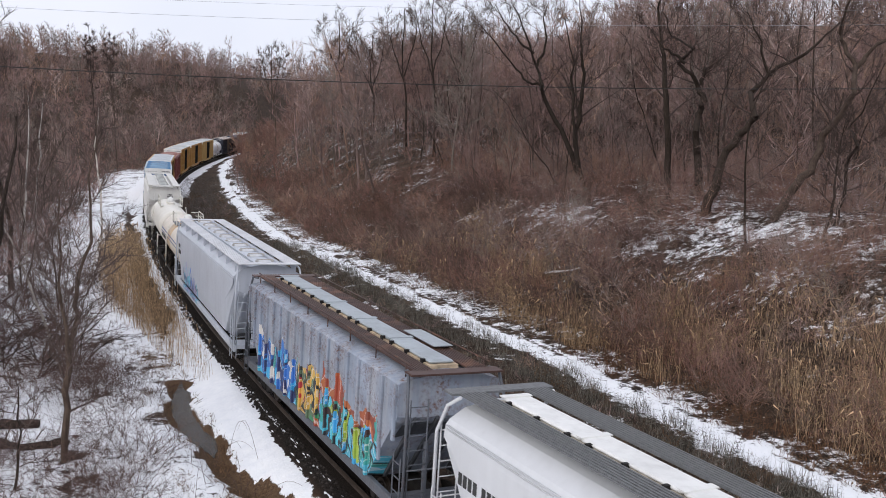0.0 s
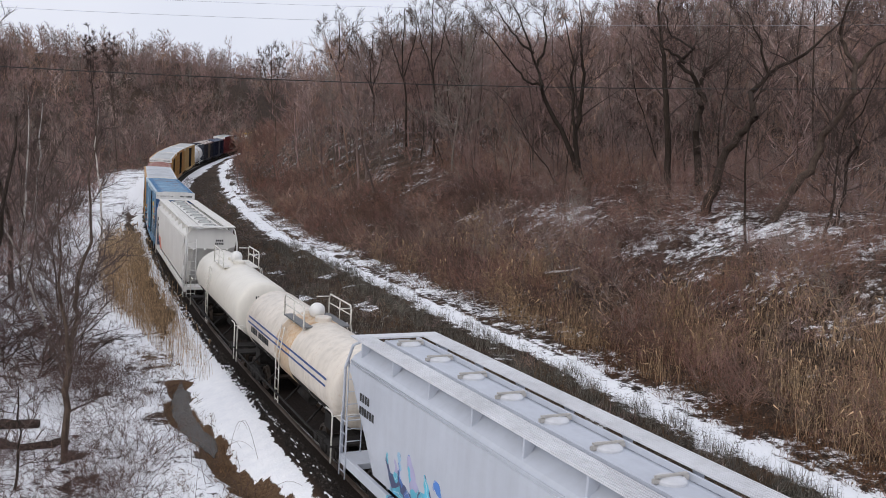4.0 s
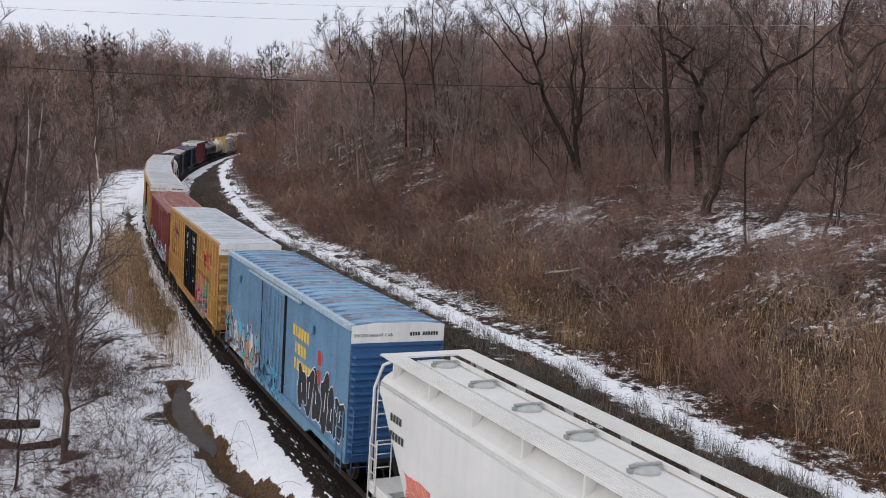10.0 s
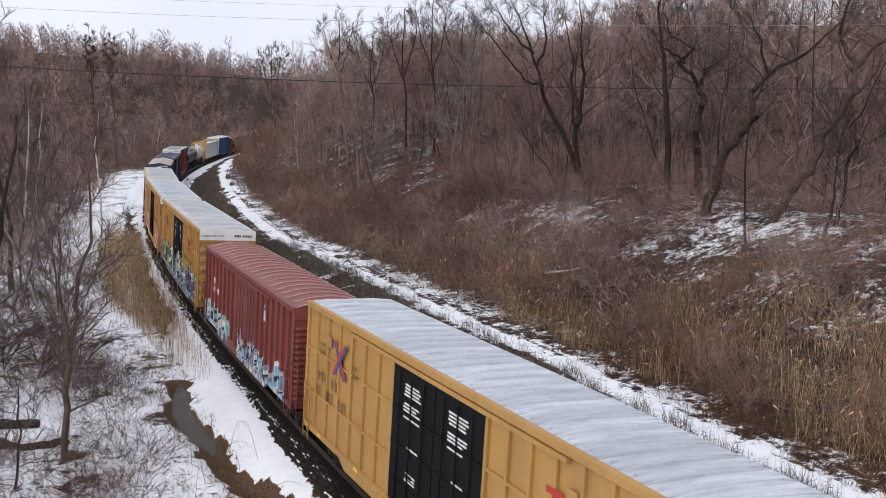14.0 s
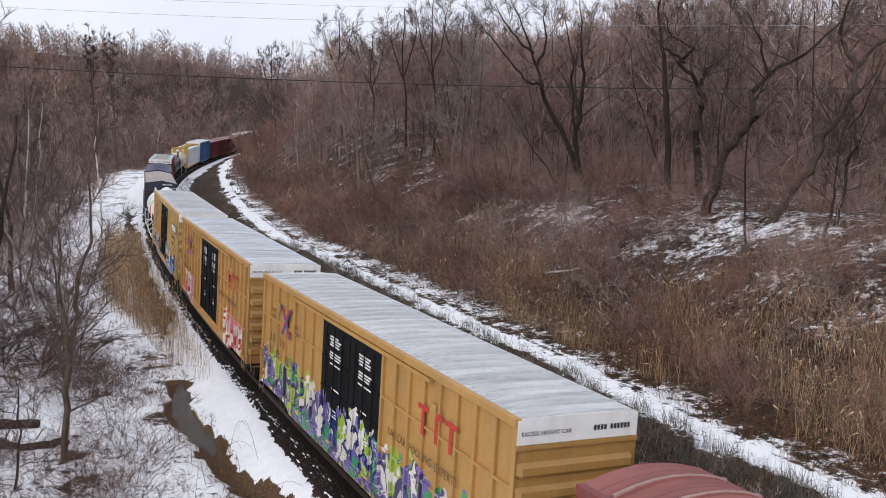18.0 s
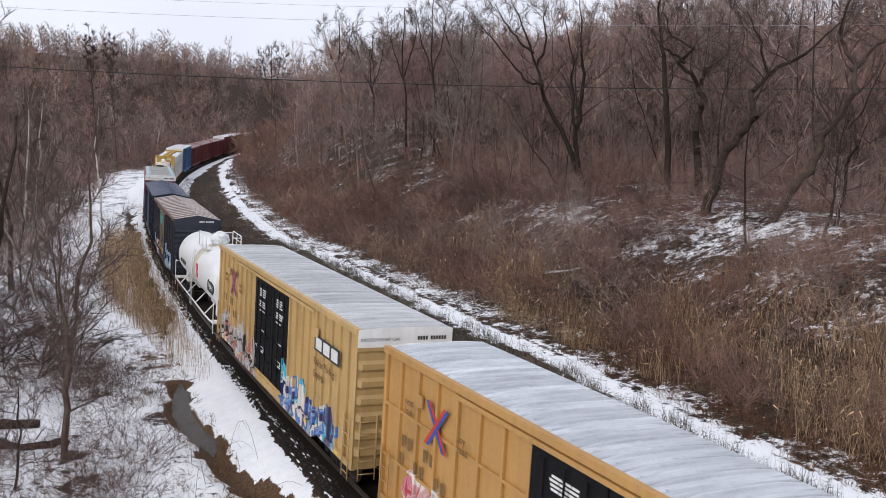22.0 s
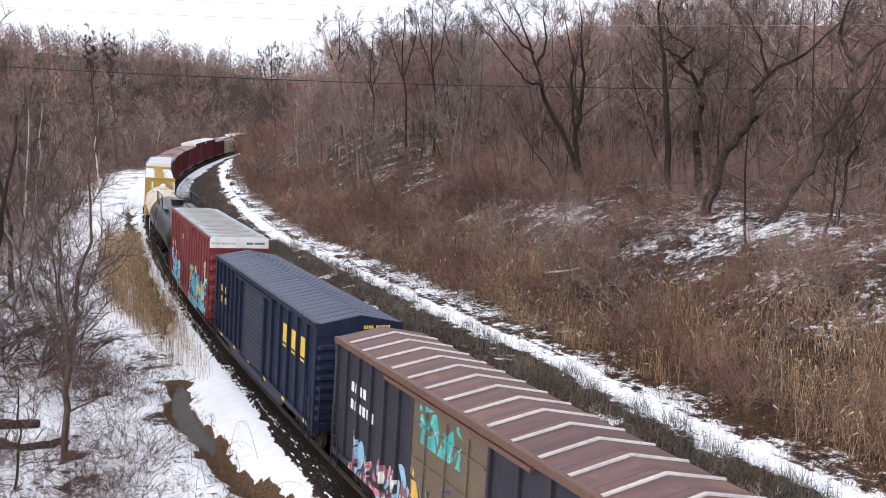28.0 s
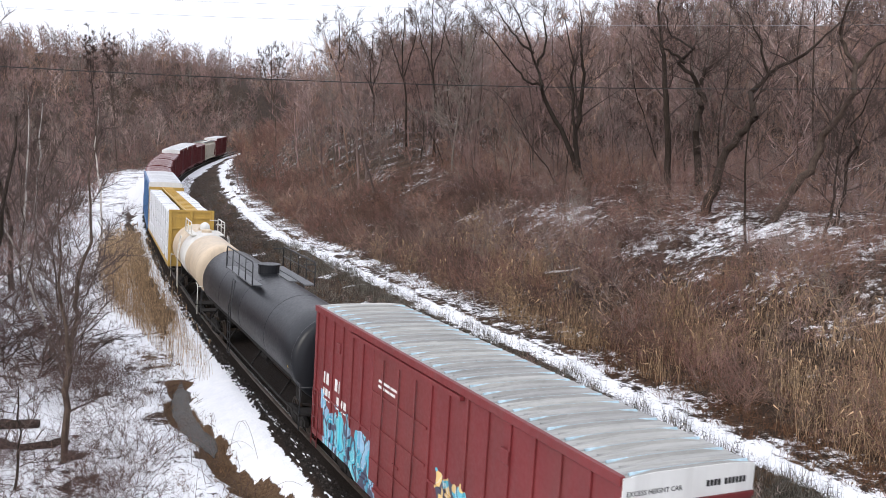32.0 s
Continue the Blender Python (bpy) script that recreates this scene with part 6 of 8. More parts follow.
        Geo().box(q0, q1, -0.7, 0.7, zs + 0.02, zs + 0.06).part("crossover_platform", M_UNDER, car)
    g = Geo()
    n = 14
    pts = [(h + 0.22, -0.75 + 0.26 * math.cos(2 * math.pi * k / n), 2.4 + 0.26 * math.sin(2 * math.pi * k / n)) for k in range(n + 1)]
    g.tube(pts, 0.018, 5, False)
    for k in range(0, n, 3):
        g.tube([(h + 0.18, -0.75, 2.4), pts[k]], 0.012, 4)
    g.tube([(h, -0.75, 2.4), (h + 0.2, -0.75, 2.4)], 0.03, 6)
    g.part("brake_wheel", M_UNDER, car)
    # floor and centre sill
    g = Geo()
    g.box(-h + 0.1, h - 0.1, -hw + 0.15, hw - 0.15, zs - 0.05, zs + 0.05)
    g.box(-h + 0.1, h - 0.1, -0.25, 0.25, zs - 0.35, zs)
    for k in range(7):
        x = -h + 3.2 + (L - 6.4) * k / 6
        g.box(x - 0.06, x + 0.06, -hw + 0.1, hw - 0.1, zs - 0.22, zs)
    g.part("underframe", M_UNDER, car)
    roof_panels(car, L, hw - 0.06, ze, zp, roof_n, roof, roof_style, rib_mat)
    running_gear(car, L, tx or L * 0.37)
    return car


# ---- covered hoppers ----
def hopper_ring(x, zb, hw, ze, zt, sy_curve=True):
    """Cross-section, open at the bottom; zb is the height of its lower edge."""
    if sy_curve:
        prof = [(1.0, zb), (hw - 0.10, zb + 0.15), (hw - 0.03, zb + 0.7), (hw, zb + (ze - zb) * 0.5), (hw, ze - 0.35), (hw - 0.03, ze - 0.12), (hw - 0.12, ze), (hw - 0.5, ze + (zt - ze) * 0.62), (0.30, zt), (0, zt + 0.01)]
    else:
        prof = [(1.0, zb), (hw, zb + 0.05), (hw, zb + 0.6), (hw, zb + (ze - zb) * 0.5), (hw, ze - 0.3), (hw, ze - 0.05), (hw - 0.05, ze), (hw - 0.45, ze + (zt - ze) * 0.5), (0.30, zt), (0, zt + 0.01)]
    return [(x, y, z) for y, z in prof] + [(x, -y, z) for y, z in prof[::-1][1:]]


def hopper(label, L, side, roof, board, hw=1.5, ze=4.15, zt=4.45, curved=True, hatch="round", ribs=0, board_z=4.62, hatch_n=10, frame_mat=None, hatch_mat=None, trough_mat=None, n_bins=3, slope_mat=None, board_y=None, handrail=None):
    car = thing("covered_hopper_car", label, "hopper car", "cars of the freight train")
    h = L / 2
    frame_mat = frame_mat or side
    slope_mat = slope_mat or side
    # body: a loft whose lower edge rises towards both ends
    stations = [(-h + 0.55, 3.3), (-h + 1.2, 2.55), (-h + 2.4, 1.14), (0.0, 1.14), (h - 2.4, 1.14), (h - 1.2, 2.55), (h - 0.55, 3.3)]
    g = Geo()
    rings = [hopper_ring(x, zb, hw, ze, zt, curved) for x, zb in stations]
    g.loft(rings, closed=False, smooth=False)
    n = len(rings[0])
    for i, flip in ((0, False), (len(rings) - 1, True)):
        idx = list(range(i * n, i * n + n))
        g.F.append(tuple(idx if not flip else idx[::-1]))
        g.smooth.append(False)
    # closed bottom
    for i in range(len(rings) - 1):
        g.F.append((i * n, i * n + n - 1, (i + 1) * n + n - 1, (i + 1) * n))
        g.smooth.append(False)
    g.part("body", side, car)
    for sx in (-1, 1):
        # sloping end sheet below the body
        g = Geo()
        x0, x1 = sx * (h - 0.62), sx * (h - 2.9)
        g.loft([[(x0, -1.25, 3.1), (x0, 1.25, 3.1)], [(x1, -1.2, 1.05), (x1, 1.2, 1.05)]], closed=False)
        g.loft([[(x0 - sx * 0.05, -1.25, 3.08), (x0 - sx * 0.05, 1.25, 3.08)], [(x1 - sx * 0.05, -1.2, 1.05), (x1 - sx * 0.05, 1.2, 1.05)]], closed=False)
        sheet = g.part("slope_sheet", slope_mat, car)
        for y in (-0.95, -0.32, 0.32, 0.95):
            rb = Geo()
            rb.loft([[(sx * (x - 0.03), y - 0.04, z + 0.05), (sx * (x - 0.03), y + 0.04, z + 0.05), (sx * (x + 0.07), y + 0.04, z - 0.07), (sx * (x + 0.07), y - 0.04, z - 0.07)]
                     for x, z in ((h - 0.55, 3.3), (h - 1.2, 2.55), (h - 2.35, 1.2))], True, True)
            rb.part("end_rib", slope_mat, sheet)
        # end frame: posts, shelf, ladders, grab rails
        for y in (-hw + 0.06, hw - 0.06):
            Geo().tube([(sx * (h - 0.08), y, 1.0), (sx * (h - 0.08), y, 3.7), (sx * (h - 0.35), y * 0.93, ze + 0.25), (sx * (h - 0.75), y * 0.86, board_z - 0.02)], 0.045, 6).part("end_post", frame_mat, car)
        for y in (-0.55, 0.55):
            Geo().box(*sorted((sx * (h - 0.7), sx * (h - 0.6))), y - 0.05, y + 0.05, 1.05, 2.6).part("end_stiffener", frame_mat, car)
        e0, e1 = sorted((sx * (h - 1.1), sx * (h - 0.02)))
        Geo().box(e0, e1, -hw + 0.03, hw - 0.03, 0.98, 1.14).part("end_platform", frame_mat, car)
        ladder(car, sx * (h - 0.1), hw - 0.40, 0.55, 3.9, 0.48, frame_mat, "y", 9)
        ladder(car, sx * (h - 0.38), hw + 0.015, 0.55, 2.4, 0.46, frame_mat, "x", 5)
        ladder(car, sx * (h - 0.38), -hw - 0.015, 0.55, 2.4, 0.46, frame_mat, "x", 5)
        Geo().tube([(sx * (h - 0.06), -hw + 0.1, 2.1), (sx * (h - 0.06), hw - 0.1, 2.1)], 0.02, 5).part("grab_rail", frame_mat, car)
    for sy in (-1, 1):
        y0, y1 = sorted((sy * (hw - 0.16), sy * (hw - 0.02)))
        Geo().box(-h, h, y0, y1, 0.86, 1.16, 0.02).part("side_sill", frame_mat, car)
        # running board on brackets
        b0, b1 = board_y or (hw - 0.74, hw - 0.14)
        y0, y1 = sorted((sy * b0, sy * b1))
        bd = Geo().box(-h + 0.5, h - 0.5, y0, y1, board_z - 0.02, board_z + 0.015).part("running_board", board, car, "steel grating walkway along the roof")
        gr = Geo()
        for k in range(7):
            yy = y0 + (y1 - y0) * (k + 0.5) / 7
            gr.box(-h + 0.5, h - 0.5, yy - 0.02, yy + 0.02, board_z + 0.015, board_z + 0.035)
        gr.part("grating_bar", board, bd)
        for k in range(9 if board_y is None else 0):
            x = -h + 1.0 + (L - 2.0) * k / 8
            g = Geo()
            ya, yb = sy * (hw - 0.14), sy * (hw - 0.2)
            g.loft([[(x + dx, sy * (hw - 0.16), board_z - 0.02), (x + dx, sy * (hw - 0.5), board_z - 0.02), (x + dx, sy * (hw - 0.30), ze + 0.05), (x + dx, sy * (hw - 0.16), ze - 0.0)] for dx in (-0.03, 0.03)], True, True)
            g.part("bracket", side, bd)
        if handrail:
            for k in range(8):
                x = -h + 0.9 + (L - 1.8) * k / 7
                Geo().tube([(x, sy * (b1 + 0.06), ze + 0.05), (x, sy * (b1 + 0.06), board_z + 0.16)], 0.02, 5).part("rail_post", handrail, car)
            Geo().tube([(-h + 0.6, sy * (b1 + 0.06), board_z + 0.16), (h - 0.6, sy * (b1 + 0.06), board_z + 0.16)], 0.02, 5).part("handrail", handrail, car)
        if curved:
            for z in (ze - 0.20, ze - 0.12):
                Geo().tube([(-h + 0.6, sy * (hw - 0.02), z), (h - 0.6, sy * (hw - 0.02), z)], 0.025, 5).part("side_rail", side, car)
        for k in range(ribs):
            x = -h + 0.7 + (L - 1.4) * k / (ribs - 1)
            zb = 1.16 if abs(x) < h - 2.4 else 1.16 + (abs(x) - h + 2.4) * 0.9
            y0, y1 = sorted((sy * (hw - 0.01), sy * (hw + 0.075)))
            Geo().box(x - 0.06, x + 0.06, y0, y1, zb, ze - 0.05, 0.015).part("side_post", side, car)
    for x in (-h + 0.35, h - 0.35):
        Geo().box(x - 0.22, x + 0.22, -hw + 0.15, hw - 0.15, board_z - 0.02, board_z + 0.03).part("running_board", board, car)
    # roof openings
    if hatch == "round":
        for k in range(hatch_n):
            x = -h + 1.3 + (L - 2.6) * k / (hatch_n - 1)
            hg = Geo()
            hg.disc((0, 0, 0), 0.30, 0.06, 18, 0.06)
            ht = hg.part("hatch", hatch_mat or roof, car, "round loading hatch with lid", Matrix.Translation((x, 0.0, zt - 0.01)))
            part("hatch_hinge", Geo().box(-0.03, 0.03, -0.40, -0.27, 0.02, 0.11).mesh("hatch_hinge", roof), None, ht)
            part("hatch_latch", Geo().box(-0.035, 0.035, 0.27, 0.40, 0.02, 0.10).mesh("hatch_latch", roof), None, ht)
            part("hatch_bar", Geo().box(-0.03, 0.03, -0.36, 0.36, 0.12, 0.16).mesh("hatch_bar", roof), None, ht)
        Geo().box(-h + 0.7, h - 0.7, -0.52, -0.46, zt - 0.02, zt + 0.10).part("hatch_curb", side, car)
        Geo().box(-h + 0.7, h - 0.7, 0.46, 0.52, zt - 0.03, zt + 0.04).part("hatch_curb", side, car)
    else:
        Geo().box(-h + 1.0, h - 1.0, -0.42, 0.42, zt - 0.05, zt + 0.10).part("hatch_curb", trough_mat or side, car, "stained curb of the roof trough")
        m = 5
        Lh = (L - 2.2) / m
        for k in range(m):
            x0 = -h + 1.1 + k * Lh
            ht = Geo().box(x0 + 0.02, x0 + Lh - 0.02, -0.34, 0.36, zt + 0.11, zt + 0.19, 0.03).part("trough_hatch", hatch_mat or roof, car, "long hinged roof hatch cover")
            for f in (0.12, 0.5, 0.88):
                xx = x0 + Lh * f
                Geo().box(xx - 0.05, xx + 0.05, 0.34, 0.47, zt + 0.06, zt + 0.18).part("hatch_latch", M_UNDER, ht)
            Geo().box(x0 + Lh - 0.10, x0 + Lh + 0.10, -0.37, 0.39, zt + 0.19, zt + 0.215).part("hatch_joint", hatch_mat or roof, ht)
    # discharge bins
    for k in range(n_bins):
        x = (k - (n_bins - 1) / 2) * (L - 6.0) / n_bins
        w = (L - 6.0) / n_bins * 0.46
        g = Geo()
        g.loft([[(x - w, -1.2, 1.12), (x + w, -1.2, 1.12), (x + w, 1.2, 1.12), (x - w, 1.2, 1.12)], [(x - 0.35, -0.45, 0.42), (x + 0.35, -0.45, 0.42), (x + 0.35, 0.45, 0.42), (x - 0.35, 0.45, 0.42)]], True, True)
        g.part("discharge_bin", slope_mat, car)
        Geo().box(x - 0.4, x + 0.4, -0.6, 0.6, 0.34, 0.42).part("outlet_gate", M_UNDER, car)
    Geo().box(-h + 0.1, h - 0.1, -0.2, 0.2, 0.7, 1.0).part("centre_sill", M_UNDER, car)
    running_gear(car, L, h - 1.9)
    return car


# ---- tank cars ----
def tank_car(label, L, shell, R, zc, rail, platform_x=0.0, stripes=None, band=None, band_x=(), black_frame=True, dome="ball", grate=None, end_frames=True, wrap=None, lower=None, long_platform=False):
    car = thing("tank_car", label, "tank car", "cars of the freight train")
    h = L / 2
    tl = h - 0.55
    n = 36
    prof = [(-tl, 0.0), (-tl + 0.05, R * 0.45), (-tl + 0.12, R * 0.74), (-tl + 0.19, R * 0.90), (-tl + 0.26, R * 0.965), (-tl + 0.36, R)]
    prof = prof + [(-tl + 2.2, R), (0.0, R), (tl - 2.2, R)] + [(-x, r) for x, r in prof[::-1]]
    g = Geo()
    g.loft([[(x, max(r, 0.001) * math.cos(2 * math.pi * k / n), zc + max(r, 0.001) * math.sin(2 * math.pi * k / n)) for k in range(n)] for x, r in prof], True, False, True)
    g.part("shell", shell, car)
    ringat = lambda x, r: [(x, r * math.cos(2 * math.pi * k / n), zc + r * math.sin(2 * math.pi * k / n)) for k in range(n)]
    # weld seams
    for f in (-tl + 0.40, -tl * 0.5, 0.0, tl * 0.5, tl - 0.40):
        Geo().loft([ringat(f - 0.03, R), ringat(f - 0.02, R + 0.008), ringat(f + 0.02, R + 0.008), ringat(f + 0.03, R)], True, False, True).part("weld_seam", shell, car)
    for x0, x1, m in band_x:
        Geo().loft([ringat(x0, R + 0.001), ringat(x0 + 0.01, R + 0.012), ringat(x1 - 0.01, R + 0.012), ringat(x1, R + 0.001)], True, False, True).part("band", m, car)
    if stripes:
        for a in (0.06, 0.22):
            for side in (0, 1):
                g = Geo()
                an = [a + 0.05 * j / 3 for j in range(4)]
                an = [q if side == 0 else math.pi - q for q in an]
                g.loft([[(x, (R + 0.012) * math.cos(q), zc + (R + 0.012) * math.sin(q)) for q in an] for x in (-tl + 0.8, tl - 0.8)], closed=False)
                g.part("stripe", stripes, car)
    # top platform with railing
    px, pw, pl = platform_x, R * (0.68 if not long_platform else 0.86), (1.25 if not long_platform else 2.6)
    rh = 0.62 if not long_platform else 0.82
    grate = grate or rail
    zt = zc + R
    for sy in (-1, 1):
        y0, y1 = sorted((sy * (pw - 0.42), sy * (pw + 0.02)))
        Geo().box(px - pl, px + pl, y0, y1, zt - 0.16, zt - 0.11).part("platform", grate, car, "grating beside the dome")
        yr = sy * pw
        rl = Geo()
        rl.tube([(px - pl, yr, zt - 0.2), (px - pl, yr, zt + rh - 0.12), (px - pl + 0.12, yr, zt + rh), (px + pl - 0.12, yr, zt + rh), (px + pl, yr, zt + rh - 0.12), (px + pl, yr, zt - 0.2)], 0.032, 6)
        rl.tube([(px - pl, yr, zt + rh * 0.45), (px + pl, yr, zt + rh * 0.45)], 0.022, 6)
        for f in ((0.0,) if not long_platform else (-0.5, 0.0, 0.5)):
            rl.tube([(px + f * pl, yr, zt - 0.2), (px + f * pl, yr, zt + rh)], 0.025, 6)
        rl.part("railing", rail, car)
        # side ladder
        lad = Geo()
        for o in (-0.22, 0.22):
            lad.tube([(px + o, sy * (R + 0.12), 0.6), (px + o, sy * (R + 0.14), zc), (px + o, sy * (R * 0.98), zt - 0.3)], 0.024, 5)
        ld = lad.part("ladder", rail, car)
        for k in range(8):
            f = k / 7
            z = 0.7 + f * (zt - 1.1)
            y = (R + 0.13) if z < zc else (R + 0.13) - 0.25 * (z - zc) / R
            Geo().tube([(px - 0.22, sy * y, z), (px + 0.22, sy * y, z)], 0.016, 5).part("rung", rail, ld)
    for sx in (-1, 1):
        Geo().tube([(px + sx * pl, -pw, zt + rh - 0.1), (px + sx * pl, -pw + 0.5, zt + rh - 0.1)], 0.028, 6).part("railing", rail, car)
    # manway
    if dome == "ball":
        g = Geo()
        m = 14
        g.loft([[(px + 0.30 * math.sin(a) * math.cos(2 * math.pi * k / m), 0.30 * math.sin(a) * math.sin(2 * math.pi * k / m), zt + 0.22 - 0.30 * math.cos(a)) for k in range(m)] for a in [0.15 + 2.9 * i / 9 for i in range(10)]], True, True, True)
        g.part("vent_cover", M_WHITE, car, "white round valve cover")
        Geo().disc((px - 0.75, 0, zt - 0.03), 0.30, 0.16, 16, 0.05).part("manway", shell, car)
        Geo().disc((px + 0.7, 0.1, zt - 0.03), 0.18, 0.14, 12, 0.03).part("manway", shell, car)
    elif dome == "wrap":
        g = Geo()
        m = 18
        r = random.Random(3)
        rings = []
        for i in range(9):
            a = 0.2 + 2.2 * i / 8
            rings.append([(px + (0.40 + 0.20 * r.random()) * math.sin(a) * math.cos(2 * math.pi * k / m), (0.40 + 0.20 * r.random()) * math.sin(a) * math.sin(2 * math.pi * k / m), zt + 0.25 - 0.42 * math.cos(a) * -1 + 0.10 * r.random()) for k in range(m)])
        g.loft(rings, True, True)
        g.part("dome_wrap", wrap, car, "crumpled white plastic tied over the dome")
    else:
        Geo().disc((px, 0, zt - 0.05), 0.46, 0.40, 20, 0.04).part("dome", shell, car, "black cylindrical valve dome")
        Geo().disc((px, 0, zt + 0.33), 0.50, 0.05, 20, 0.02).part("dome_lid", shell, car)
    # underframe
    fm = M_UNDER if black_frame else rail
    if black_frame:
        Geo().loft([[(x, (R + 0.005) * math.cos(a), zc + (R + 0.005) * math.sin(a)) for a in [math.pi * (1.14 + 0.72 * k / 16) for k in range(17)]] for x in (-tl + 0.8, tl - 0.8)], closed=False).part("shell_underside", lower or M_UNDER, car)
    for sx in (-1, 1):
        e0, e1 = sorted((sx * (h - 2.7), sx * h))
        Geo().box(e0, e1, -0.35, 0.35, 0.72, 1.05).part("stub_sill", fm, car)
        e0, e1 = sorted((sx * (h - 0.75), sx * (h - 0.02)))
        Geo().box(e0, e1, -1.45, 1.45, 0.98, 1.05).part("end_platform", fm, car)
        for y in (-0.7, 0.7):
            e0, e1 = sorted((sx * (h - 2.2), sx * (h - 1.5)))
            Geo().box(e0, e1, y - 0.25, y + 0.25, 1.0, zc - R * 0.72).part("saddle", fm, car)
        for sy in (-1, 1):
            hm = rail
            Geo().tube([(sx * (h - 0.06), sy * 1.42, 0.5), (sx * (h - 0.06), sy * 1.42, 1.95), (sx * (h - 0.16), sy * 1.42, 2.05), (sx * (h - 0.70), sy * 1.42, 2.05)], 0.028, 6).part("handrail", hm, car)
            Geo().tube([(sx * (h - 0.06), sy * 1.42, 1.95), (sx * (h - 0.06), sy * 0.5, 1.95)], 0.022, 6).part("handrail", hm, car)
    for sy in (-1, 1):
        g = Geo()
        g.tube([(-h + 0.7, sy * 1.46, 1.02), (-h + 2.4, sy * 1.46, 0.98), (h - 2.4, sy * 1.46, 0.98), (h - 0.7, sy * 1.46, 1.02)], 0.045, 6)
        g.part("side_rail", fm, car)
        for k in range(4):
            x = -h + 2.6 + (L - 5.2) * k / 3
            Geo().tube([(x, sy * 1.44, 0.98), (x + 0.3, sy * (R * 0.62), zc - R * 0.76)], 0.04, 5).part("brace", fm, car)
    Geo().tube([(-1.0, 0.3, 0.85), (0.4, 0.3, 0.85)], 0.2, 10).part("air_reservoir", M_UNDER, car)
    Geo().disc((0.2, 0, zc - R - 0.28), 0.22, 0.28, 12, 0.0).part("outlet_valve", M_UNDER, car)
    running_gear(car, L, h - 1.75)
    return car


def bulkhead_car(label, L, paint, wrap_mat):
    """A centre-beam flat car loaded with wrapped lumber."""
    car = thing("lumber_flat_car", label, "flat car", "cars of the freight train")
    h, hw, zt = L / 2, 1.45, 4.72
    Geo().box(-h, h, -hw, hw, 0.95, 1.12, 0.02).part("deck", paint, car)
    Geo().box(-h + 0.3, h - 0.3, -0.35, 0.35, 0.55, 0.95).part("centre_sill", paint, car)
    for sx in (-1, 1):
        e0, e1 = sorted((sx * h, sx * (h - 0.12)))
        b = Geo().box(e0, e1, -hw, hw, 1.12, zt).part("bulkhead", paint, car, "yellow ribbed end bulkhead")
        x0, x1 = sorted((sx * (h + 0.10), sx * (h - 0.05)))
        for y in (-hw + 0.1, 0.0, hw - 0.1):
            Geo().box(x0, x1, y - 0.1, y + 0.1, 1.12, zt, 0.015).part("bulkhead_post", paint, b)
        for z in (1.9, 2.7, 3.5, 4.2, zt - 0.08):
            Geo().box(x0 + 0.02, x1, -hw, hw, z - 0.06, z + 0.06).part("bulkhead_rib", paint, b)
    # centre beam: chords, posts and diagonals
    beam = Geo().box(-h + 0.12, h - 0.12, -0.40, 0.40, zt - 0.12, zt).part("top_chord", paint, car)
    for k in range(19):
        x = -h + 0.8 + (L - 1.6) * k / 18
        Geo().box(x - 0.07, x + 0.07, -0.36, 0.36, zt, zt + 0.05).part("chord_batten", paint, beam)
    for k in range(9):
        x = -h + 0.6 + (L - 1.2) * k / 8
        Geo().box(x - 0.08, x + 0.08, -0.12, 0.12, 1.12, zt - 0.12).part("centre_post", paint, car)
    # load
    r = random.Random(8)
    rows = 5
    for sy in (-1, 1):
        for k in range(rows):
            x0 = -h + 0.22 + (L - 0.44) * k / rows
            x1 = -h + 0.22 + (L - 0.44) * (k + 1) / rows - 0.06
            z = 1.14
            for j in range(4):
                hh = 0.82 + r.uniform(-0.02, 0.02)
                o = r.uniform(-0.03, 0.03)
                y0, y1 = sorted((sy * (0.42 + o), sy * (1.42 + o)))
                b = Geo().box(x0 + r.uniform(0, 0.1), x1 - r.uniform(0, 0.1), y0, y1, z, z + hh, 0.05).part("lumber_pack", wrap_mat, car, "lumber bundle in white plastic wrap")
                for f in (0.25, 0.75):
                    xx = x0 + (x1 - x0) * f
                    Geo().box(xx - 0.02, xx + 0.02, y0 - 0.006, y1 + 0.006, z + 0.02, z + hh + 0.006).part("strap", M_UNDER, b)
                z += hh + 0.02
    running_gear(car, L, h - 2.4)
    return car

# ================= train: the cars in their order, leading car first =================
V20, ACC = 8.39446, 0.00379       # speed at 20 s, and its slow change
MOVERS = []


def station(s20, t):
    dt = t - 20.0
    return s20 - V20 * dt - ACC * dt * dt / 2


def set_out(car, a, b, half):
    MOVERS.append((car, (a + b) / 2, half))
    return car


TEAL, CYAN, BLUE, NAVY = (0.02, 0.30, 0.26), (0.06, 0.42, 0.55), (0.03, 0.16, 0.50), (0.02, 0.03, 0.12)
ORANGE, RED, PINK, GOLD = (0.45, 0.10, 0.02), (0.42, 0.02, 0.03), (0.60, 0.16, 0.22), (0.62, 0.38, 0.07)
GREEN, LIME, VIOLET, CREAM = (0.03, 0.25, 0.10), (0.30, 0.42, 0.05), (0.16, 0.10, 0.36), (0.66, 0.63, 0.58)
BLACK, SILVER, SKY = (0.015, 0.015, 0.018), (0.5, 0.5, 0.52), (0.25, 0.45, 0.6)

